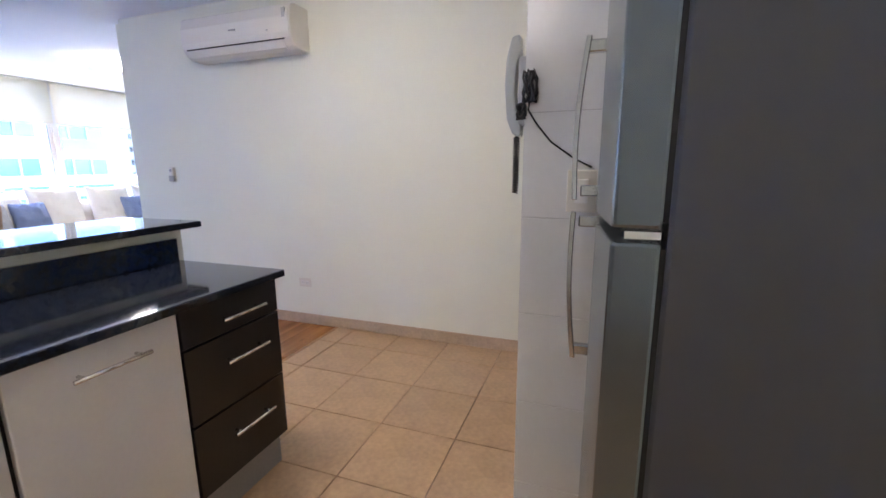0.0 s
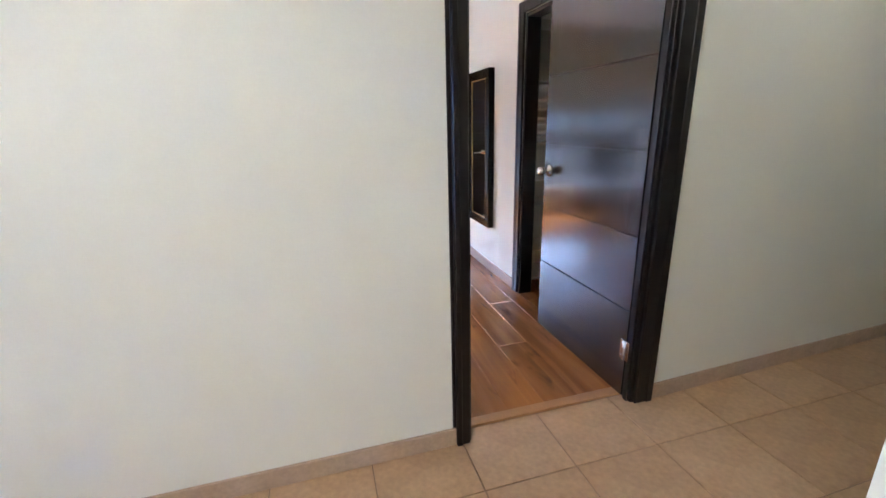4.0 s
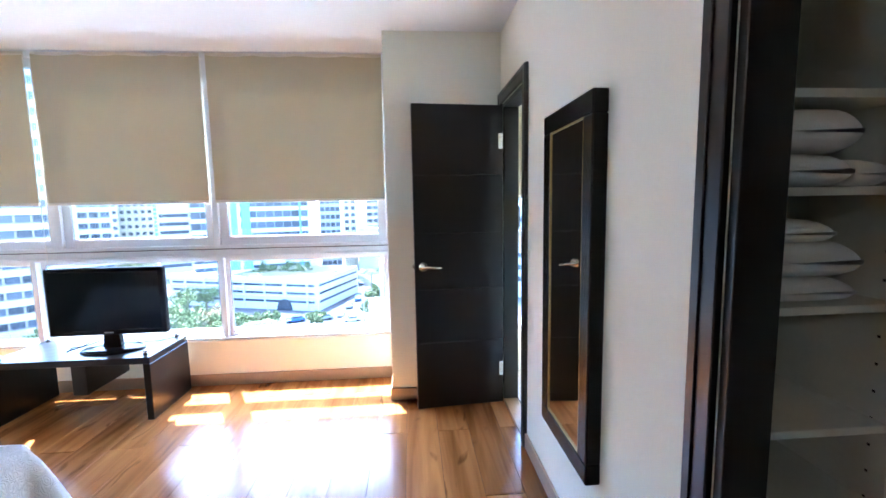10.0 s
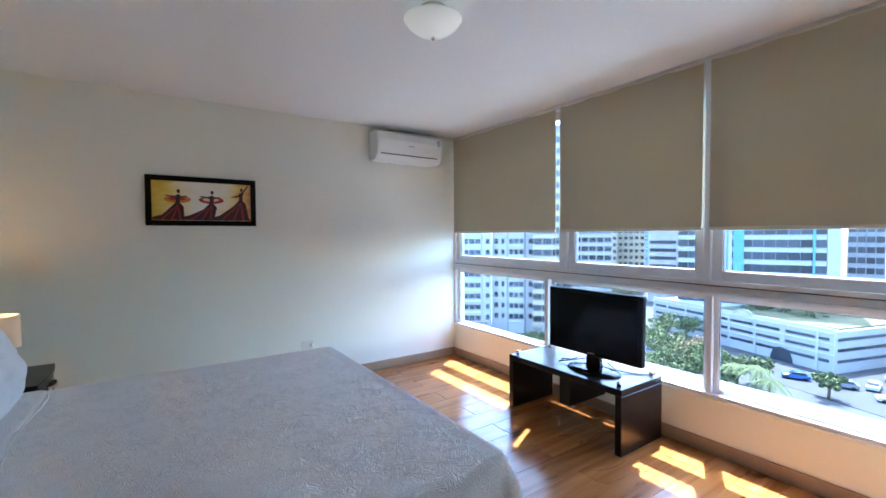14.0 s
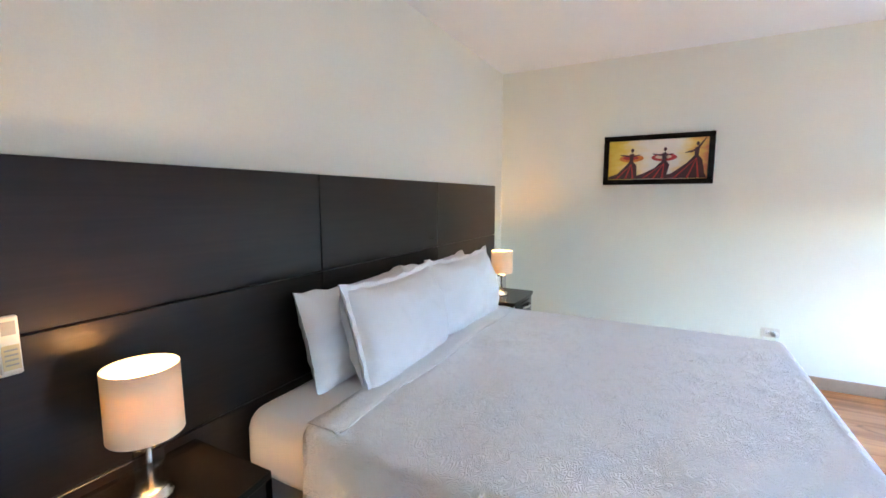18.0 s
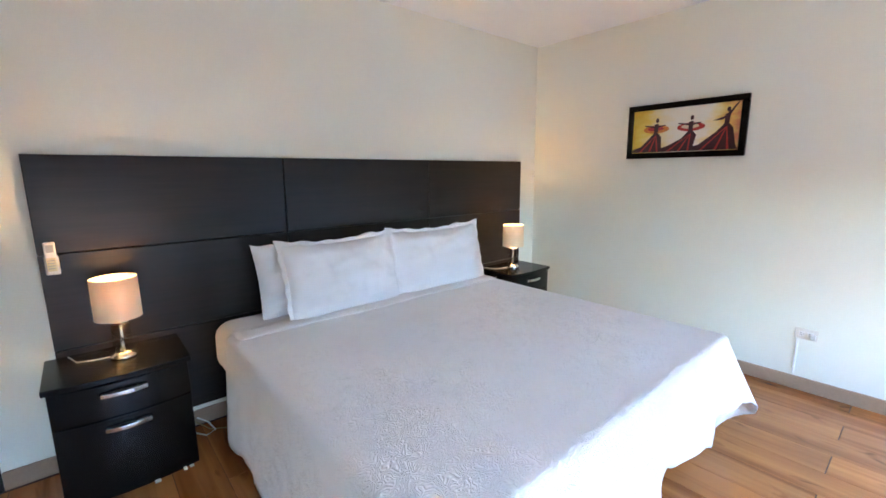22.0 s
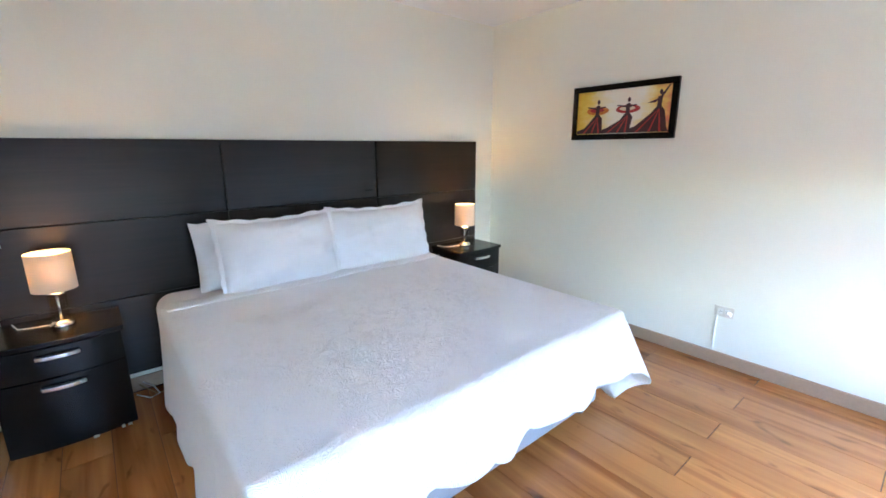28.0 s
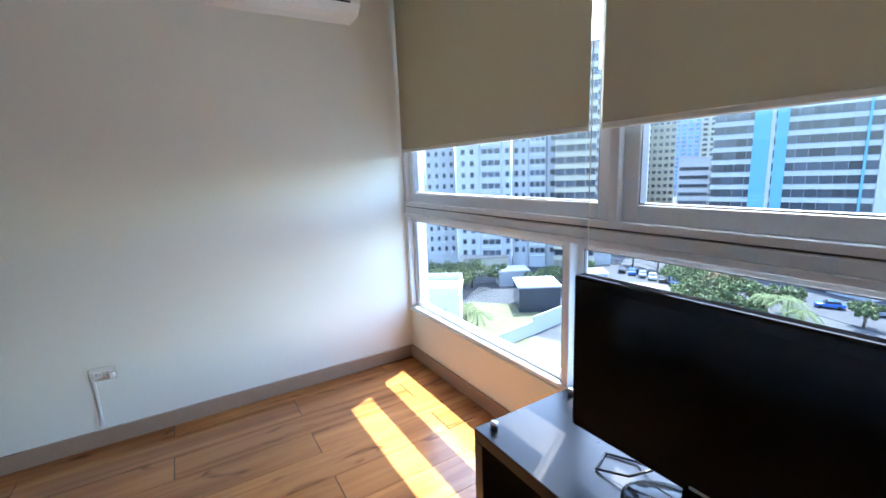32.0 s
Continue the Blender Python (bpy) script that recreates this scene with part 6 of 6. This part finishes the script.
local_part(lb, "entrance", prism([(-9.6 + 2.2 * math.cos(a), 0.01 + 3.0 * math.sin(a)) for a in arc], "y", -0.4, 0.05), M_WINF)
local_part(lb, "crest", prism([(-18.5 + 2.4 * math.cos(a), 8.2 + 1.5 * math.sin(a)) for a in arc], "y", -0.15, 0.4), M_GREYF)
local_part(lb, "crest", prism([(-18.5 + 1.6 * math.cos(a), 8.2 + 1.0 * math.sin(a)) for a in arc], "y", -0.3, 0.0), M_WHITEF)
for i in range(7):
    u = -run_c * (i + 0.5) / 7.3
    local_part(lb, "pillar", box(u, u + 0.5, -0.25, 0, 0, 8.2), M_WHITEF)

# low white building with roof plant, near the street corner
bx, by = spot(1.2, 70)
rb = new("low_building")
rb.matrix_basis = Matrix.Translation((bx, by, GZ)) @ Matrix.Rotation(radians(8), 4, "Z")
tagged(rb, "low white building with flat roof and plant boxes", "building")
local_part(rb, "wall", box(-4.7, 14, -9, 10, 0, 8.5), M_GREYF)
local_part(rb, "roof", box(-4.7, 14, -9, 10, 8.5, 8.62), M_WHITEF)
local_part(rb, "parapet", box(-4.7, 14, 9.6, 10, 8.62, 9.4), M_WHITEF)
local_part(rb, "parapet", box(-4.7, -4.3, -9, 9.6, 8.62, 9.4), M_WHITEF)
local_part(rb, "parapet", box(-4.3, 14, -9, -8.6, 8.62, 9.2), M_WHITEF)
for i, (x, y) in enumerate(((-1, 2), (1.5, 4), (3, 0.5), (0, -3))):
    local_part(rb, "roof_unit", box(x, x + 1.3, y, y + 1.0, 8.62, 9.4, 0.05), M_GREYF)
for yaw, d, w, dp, h, mt, lab in ((45.4, 80, 7.8, 7, 4.8, M_WINF, "low dark-sided shed with white roof"), (60.6, 61, 9, 9, 8.9, M_WHITEF, "white house with roof terrace"), (38.6, 122, 9, 6, 3.4, M_WHITEF, "low white market building with red roof"), (40.6, 116, 7, 6, 3.2, M_WHITEF, "low white house with flat roof"), (52.6, 112, 12, 6, 3.6, M_CREAMF, "low cream house with red roof"), (58.5, 124, 8, 6, 4.7, M_GREYF, "open grey parking deck"), (38.6, 98, 6, 5, 3.2, M_GREYF, "low white kiosk by the street"), (48.8, 98, 7, 5, 3.4, M_GREYF, "low grey house behind the lot")):
    x, y = spot(yaw, d)
    hb = new("low_house")
    hb.matrix_basis = Matrix.Translation((x, y, GZ)) @ Matrix.Rotation(radians(yaw + (12 if h < 8 else -8)), 4, "Z")
    tagged(hb, lab, "building", "low houses")
    local_part(hb, "wall", box(-w / 2, w / 2, 0, dp, 0, h), M_WINF if "shed" in lab else mt)
    local_part(hb, "roof", box(-w / 2 - 0.2, w / 2 + 0.2, -0.2, dp + 0.2, h, h + 0.35), M_WHITEF if "red" not in lab else M_BROWNF)
    if h > 8:
        for bx4 in ((-w / 2, w / 2, 0, 0.25), (-w / 2, w / 2, dp - 0.25, dp), (-w / 2, -w / 2 + 0.25, 0.25, dp - 0.25), (w / 2 - 0.25, w / 2, 0.25, dp - 0.25)):
            local_part(hb, "parapet", box(*bx4, h + 0.35, h + 1.5), M_WHITEF)
        for u in (-0.25, 0.2):
            local_part(hb, "window", box(u * w - 0.8, u * w + 0.8, -0.1, 0.02, 5.2, 7.2), M_BLUEW)
    elif "deck" in lab:
        # a dark panel on the wall: the open level's shade put into colour
        local_part(hb, "opening", box(-w / 2 + 0.4, w / 2 - 0.4, -0.1, 0.02, 1.2, 3.6), M_WINF)
x, y = spot(51.2, 75)
struct("field", turn(box(-8, 7, -9.5, 9.5, 0, 0.06), Matrix.Translation((x, y, GZ)) @ Matrix.Rotation(radians(38), 4, "Z")), M_GRASS, "dry grass lot", "field")
x, y = spot(45.5, 60)
struct("pale_yard", turn(box(-8, 8, -7, 7, 0, 0.04), Matrix.Translation((x, y, GZ)) @ Matrix.Rotation(radians(20), 4, "Z")), M_YARD, "pale rubble yard inside the wall", "yard")
ax, ay = spot(51.5, 62)
bx, by = spot(42.0, 76)
run_w = math.hypot(bx - ax, by - ay)
struct("lot_wall", turn(merge(box(0, run_w * 0.5, -0.12, 0.12, 0, 2.3), box(run_w * 0.5, run_w, -0.12, 0.12, 0, 3.1)), Matrix.Translation((ax, ay, GZ)) @ Matrix.Rotation(math.atan2(by - ay, bx - ax), 4, "Z")), M_WHITEF, "white stepped boundary wall of the lot", "wall")
x, y = spot(34.2, 99)
struct("pale_lot", turn(box(-12.5, 12.5, -5.5, 6.5, 0, 0.05), Matrix.Translation((x, y, GZ)) @ Matrix.Rotation(radians(36), 4, "Z")), M_CONCRETE, "pale concrete parking lot beside the trees", "pavement")
x, y = spot(8.05, 107)
struct("road", turn(box(-5.2, 5.2, -14, 150, 0, 0.05), Matrix.Translation((x, y, GZ)) @ Matrix.Rotation(radians(5.2), 4, "Z")), M_ROAD, "street running away between buildings", "road")
x, y = spot(18, 104)
struct("cross_road", turn(box(-70, 60, -4.5, 4.5, 0.0, 0.06), Matrix.Translation((x, y, GZ)) @ Matrix.Rotation(turn_c, 4, "Z")), M_ROAD, "cross street in front of the low building", "road")


def car(paint, label, at):
    c = new("car")
    c.matrix_basis = at
    tagged(c, label, "car", "cars in the street")
    local_part(c, "body", prism([(-2.1, 0.3), (2.1, 0.3), (2.15, 0.6), (2.0, 0.85), (1.0, 0.95), (-1.7, 1.0), (-2.1, 0.9)], "x", -0.85, 0.85, bevel=0.06), paint)
    local_part(c, "cabin", prism([(-1.75, 0.96), (1.05, 0.93), (0.35, 1.42), (-1.2, 1.45)], "x", -0.75, 0.75, bevel=0.05), M_WINF, "dark glazed cabin")
    local_part(c, "roof", box(-0.68, 0.68, -1.15, 0.3, 1.42, 1.47, 0.02), paint)
    for sx in (-0.86, 0.7):
        for sy in (-1.3, 1.3):
            local_part(c, "wheel", lathe([(0.32, 0), (0.32, 0.16)], (sx, sy, 0.32), 14, "x"), M_RUBBER)
    return c


paints = [(mat("white_car_paint", (0.5, 0.5, 0.5), 0.2), "white car in the street"), (mat("grey_car_paint", (0.2, 0.21, 0.22), 0.2), "grey car in the street"), (mat("blue_car_paint", (0.04, 0.10, 0.30), 0.2), "blue car in the street"), (mat("black_car_paint", (0.02, 0.02, 0.02), 0.2), "black car in the street")]
proto = {}
spots = []
for i in range(9):
    spots.append((9.4 - 2.1 * (i % 3) * 0.5 - 0.12 * i, 104 + 8 * i, 5, i))
for i in range(8):
    spots.append((8.0 + 3.6 * i, 97.5 + 1.6 * (i % 2) + i * 2.2, 112, i))
for i in range(6):
    spots.append((29.4 + 1.15 * i, 106.5 + 1.8 * i, 33, i + 2))
for yaw, d, ang, k in spots:
    x, y = spot(yaw, d)
    at = pose(x, y, GZ + 0.06, 0, 0, ang)
    k %= 4
    if k in proto:
        copy_thing(proto[k], at)
    else:
        proto[k] = car(paints[k][0], paints[k][1], at)


def tree(at, height, spread, leaf_mat, label, seed):
    r = random.Random(seed)
    t = new("tree")
    t.matrix_basis = Matrix.Translation(at)
    tagged(t, label, "tree", "street trees")
    bm = tube([(0, 0, 0), (0.1, 0.05, height * 0.25), (0, 0.1, height * 0.5)], 0.22, 8)
    for i in range(5):
        a = i * 1.256 + r.random()
        tube([(0, 0.05, height * (0.35 + 0.04 * i)), (0.35 * spread * math.cos(a), 0.35 * spread * math.sin(a), height * 0.62), (0.62 * spread * math.cos(a), 0.62 * spread * math.sin(a), height * 0.75)], 0.09, 6, bm)
    local_part(t, "trunk", bm, M_BARK)
    verts, faces = [], []
    for i in range(26):
        a, q, h = r.random() * 6.28, math.sqrt(r.random()), r.random()
        c = Vector((spread * q * math.cos(a), spread * q * math.sin(a), height * (0.52 + 0.42 * h * (1 - 0.5 * q * q))))
        size = spread * (0.16 + 0.16 * r.random())
        for j in range(60):
            v = Vector((r.gauss(0, 1), r.gauss(0, 1), r.gauss(0, 0.7))).normalized() * size * (0.6 + 0.45 * r.random())
            e = Vector((r.gauss(0, 1), r.gauss(0, 1), r.gauss(0, 1))).normalized()
            f = v.cross(e).normalized()
            s = 0.16 + 0.16 * r.random()
            k = len(verts)
            verts += [c + v + s * e, c + v + s * 0.6 * f, c + v - s * e, c + v - s * 0.6 * f]
            faces.append((k, k + 1, k + 2, k + 3))
    me = bpy.data.meshes.new("crown")
    me.from_pydata(verts, [], faces)
    me.materials.append(leaf_mat)
    ob = new("crown", me)
    ob.parent = t
    return t


def palm(at, height, seed):
    r = random.Random(seed)
    t = new("palm_tree")
    t.matrix_basis = Matrix.Translation(at)
    tagged(t, "green palm beside the street", "palm tree", "street palms")
    local_part(t, "trunk", tube([(0, 0, 0), (0.15, 0, height * 0.5), (0.1, 0.1, height)], 0.16, 8), M_BARK)
    bm = bmesh.new()
    for i in range(15):
        a = i * 0.42 * 2 + r.random() * 0.3
        rise = 0.2 + 0.9 * r.random()
        spine = [Vector((0.1 + math.cos(a) * 2.6 * s, 0.1 + math.sin(a) * 2.6 * s, height + rise * s * 1.4 - 2.0 * s * s)) for s in (0, 0.25, 0.5, 0.75, 1)]
        side = Vector((-math.sin(a), math.cos(a), 0))
        for p, q in zip(spine, spine[1:]):
            for k in range(4):
                c = p.lerp(q, k / 4)
                for sg in (-1, 1):
                    tip = c + side * sg * 0.55 + (q - p) * 0.5 + Vector((0, 0, -0.25))
                    vs = [bm.verts.new(c), bm.verts.new(c + (q - p) * 0.22), bm.verts.new(tip)]
                    bm.faces.new(vs)
    local_part(t, "crown", bm, M_LEAF)
    return t


first = {}
for i, (yaw, d, h, s, m) in enumerate(((26.5, 92, 7, 4.2, 0), (24.6, 97, 7, 3.8, 1), (28.5, 100, 7, 4.2, 0), (22.8, 90, 6, 3.2, 0), (12.6, 93, 4.6, 2.2, 0), (20.3, 92, 6, 2.6, 0), (18.2, 95, 5.5, 2.2, 0), (31.5, 195, 13, 8, 1), (29.0, 200, 11, 8, 0), (5.0, 96, 6, 2.4, 0), (4.6, 108, 7, 2.6, 0), (57.2, 100, 6, 3.6, 0), (54.6, 97, 7, 3.8, 0), (51.0, 100, 5, 2.8, 0), (60.0, 100, 6, 3.4, 0), (46.5, 92, 5, 3.0, 0), (43.0, 98, 5, 3.0, 0), (40.2, 104, 6, 3.2, 0), (16, 128, 12, 3.2, 0), (14.2, 126, 12, 3.2, 0), (18.6, 130, 12, 3.2, 0), (-8, 80, 7, 3.5, 0), (-12, 88, 7, 3.5, 0), (27.4, 86, 6, 4.4, 0), (25.4, 88, 5, 3.4, 0), (23.4, 96, 6, 3.2, 0), (21.4, 86, 5, 2.6, 0), (28.0, 108, 7, 4.4, 0), (44.6, 96, 5, 2.6, 0), (56.0, 92, 6, 3.2, 0), (58.6, 92, 6, 3.6, 0), (3.4, 92, 6, 2.4, 0), (32.0, 170, 11, 7, 0), (33.8, 178, 12, 7, 1), (26.0, 106, 5, 3.0, 0), (25.4, 121, 7, 4.4, 0), (27.4, 122, 7, 4.0, 0), (31.2, 119, 6, 2.8, 0), (34.0, 122, 6, 3.0, 0))):
    x, y = spot(yaw, d)
    tree((x, y, GZ), h, s, (M_LEAF, M_LEAF2)[m], ("leafy green street tree", "street tree with rusty orange blossom")[m], i)
for i, (yaw, d, h) in enumerate(((18.6, 82, 6), (20.4, 84, 5.5), (17.4, 80, 5), (54.0, 68, 4.0), (55.6, 70, 4.5), (5.2, 118, 9))):
    x, y = spot(yaw, d)
    palm((x, y, GZ), h, i + 50)
poles = new("street_pole")
poles.matrix_basis = Matrix.Translation((*spot(6.2, 88), GZ))
tagged(poles, "grey street pole at the corner", "pole")
local_part(poles, "shaft", lathe([(0.14, 0), (0.09, 9)], (0, 0, 0), 10), M_GREYF)
local_part(poles, "arm", tube([(0, 0, 8.8), (1.2, 0, 9.2), (2.0, 0, 9.2)], 0.06, 6), M_GREYF)

# tall white and blue neighbour seen from the living room
nb = new("neighbour_tower")
nb.matrix_basis = Matrix.Translation((-41, 14, GZ)) @ Matrix.Rotation(radians(90), 4, "Z")
tagged(nb, "white tower with blue glass windows and balustrades close by", "building")
# lighter than white_facade: sunlight on this face is put into the colour
local_part(nb, "wall", box(-44, 14, 0, 12, 0, 46), mat("white_facade_painted_sunlit", (0.78, 0.78, 0.78), 0.8, var=0.05, scale=0.2, fine=3, bump=0.0))
panel = shared("window", box(0, 1.24, -0.05, 0.02, 0, 1.5), M_BLUEW)
bar = shared("mullion", box(0, 0.12, -0.16, 0, 0, 1.5), M_WHITEF)
rails = {k: shared("balcony_glass", box(0, 1.37 * k, -0.5, -0.46, 0, 0.86), M_BLUEW) for k in (2, 3)}
slabs = {k: shared("slab", box(-0.1, 1.37 * k + 0.1, -0.55, 0, 0, 0.14), M_WHITEF) for k in (2, 3)}
for i in range(4, 14):
    z = i * 3.1 - 2.2
    for g in range(-5, 2):
        for k, u0 in ((3, 0.05 + 8.3 * g), (2, 4.8 + 8.3 * g)):
            if u0 > 12:
                continue
            for q in range(k):
                for mesh, dx in ((panel, 0.07), (bar, -0.05)):
                    ob = new("window" if mesh == panel else "mullion", mesh)
                    ob.parent, ob.location = nb, (u0 + 1.37 * q + dx, 0, z + 0.9)
            for nm, mesh, dz in (("balcony_glass", rails[k], 0.0), ("slab", slabs[k], -0.15)):
                if (i + k) % 2 or k == 3:
                    ob = new(nm, mesh)
                    ob.parent, ob.location = nb, (u0, 0, z + dz)


# ---- floor pieces ----
def plank_floor(x0, x1, y0, y1, parent, col0=0):
    w, ln = 0.193, 1.21
    cache = {}
    n = int(math.ceil((x1 - x0) / w))
    for i in range(n):
        a, b = x0 + i * w, min(x0 + (i + 1) * w, x1)
        y = y0 - ln * (0.5 if (i + col0) % 2 else 0.0) - 0.03
        while y < y1:
            c, d = max(y, y0), min(y + ln, y1)
            y += ln
            if d - c < 0.02 or b - a < 0.02:
                continue
            key = (round(b - a, 3), round(d - c, 3))
            if key not in cache:
                cache[key] = mesh_of("plank", box(-key[0] / 2 + 0.0010, key[0] / 2 - 0.0010, -key[1] / 2 + 0.0024, key[1] / 2 - 0.0024, -0.0045, 0.0, 0.0004), M_FLOOR)
            ob = new("plank", cache[key])
            ob.parent = parent
            ob.location = ((a + b) / 2, (c + d) / 2, 0)


bedroom_floor = bpy.data.objects["floor_slab_bedroom"]
plank_floor(-3.692 - 0.193, XE, YS + 0.025, YN, bedroom_floor)
plank_floor(XE + 0.004, 1.75, YS, 4.80, bedroom_floor)
plank_floor(-4.2, -1.66, 1.2, YK, bpy.data.objects["floor_slab_living"])


def tile_floor(x0, x1, y0, y1, ox, oy, pitch, parent):
    cache = {}
    i0, i1 = math.floor((x0 - ox) / pitch), math.ceil((x1 - ox) / pitch)
    j0, j1 = math.floor((y0 - oy) / pitch), math.ceil((y1 - oy) / pitch)
    for i in range(i0, i1):
        for j in range(j0, j1):
            a, b = max(x0, ox + i * pitch), min(x1, ox + (i + 1) * pitch)
            c, d = max(y0, oy + j * pitch), min(y1, oy + (j + 1) * pitch)
            if b - a < 0.02 or d - c < 0.02:
                continue
            key = (round(b - a, 3), round(d - c, 3))
            if key not in cache:
                cache[key] = mesh_of("tile", box(-key[0] / 2 + 0.0022, key[0] / 2 - 0.0022, -key[1] / 2 + 0.0022, key[1] / 2 - 0.0022, -0.006, 0, 0.0015), M_TILE)
            ob = new("tile", cache[key])
            ob.parent = parent
            ob.location = ((a + b) / 2, (c + d) / 2, 0)


tile_floor(-1.66, 4.62, -0.6, YK + 0.07, -1.107, 1.925, 0.395, bpy.data.objects["floor_slab_kitchen"])
tile_floor(1.76, 4.62, YK + 0.07, YK + 0.20, -1.107, 1.925, 0.395, bpy.data.objects["floor_slab_hall"])
struct("floor_edge_strip", box(-1.675, -1.655, 1.2, YK, -0.001, 0.004, 0.001), M_STRIP, "wooden edge strip between tiles and planks", "trim")
pw, phh = 0.44, 0.316
k = 0
tiles = {}
for j in range(-1, 8):
    z0, z1 = max(0.0, 0.168 + j * phh), min(ZC, 0.168 + (j + 1) * phh)
    for i in range(3):
        a, b = 0.028 + i * pw, min(0.98, 0.028 + (i + 1) * pw)
        if z1 - z0 < 0.02 or b - a < 0.02:
            continue
        key = (round(b - a, 3), round(z1 - z0, 3))
        if key not in tiles:
            tiles[key] = mesh_of("tile", box(-key[0] / 2 + 0.001, key[0] / 2 - 0.001, -0.006, 0, -key[1] / 2 + 0.001, key[1] / 2 - 0.001, 0.0012), M_WTILE)
        ob = new("tile", tiles[key])
        ob.parent = TW
        ob.location = ((a + b) / 2, 1.5545, (z0 + z1) / 2)
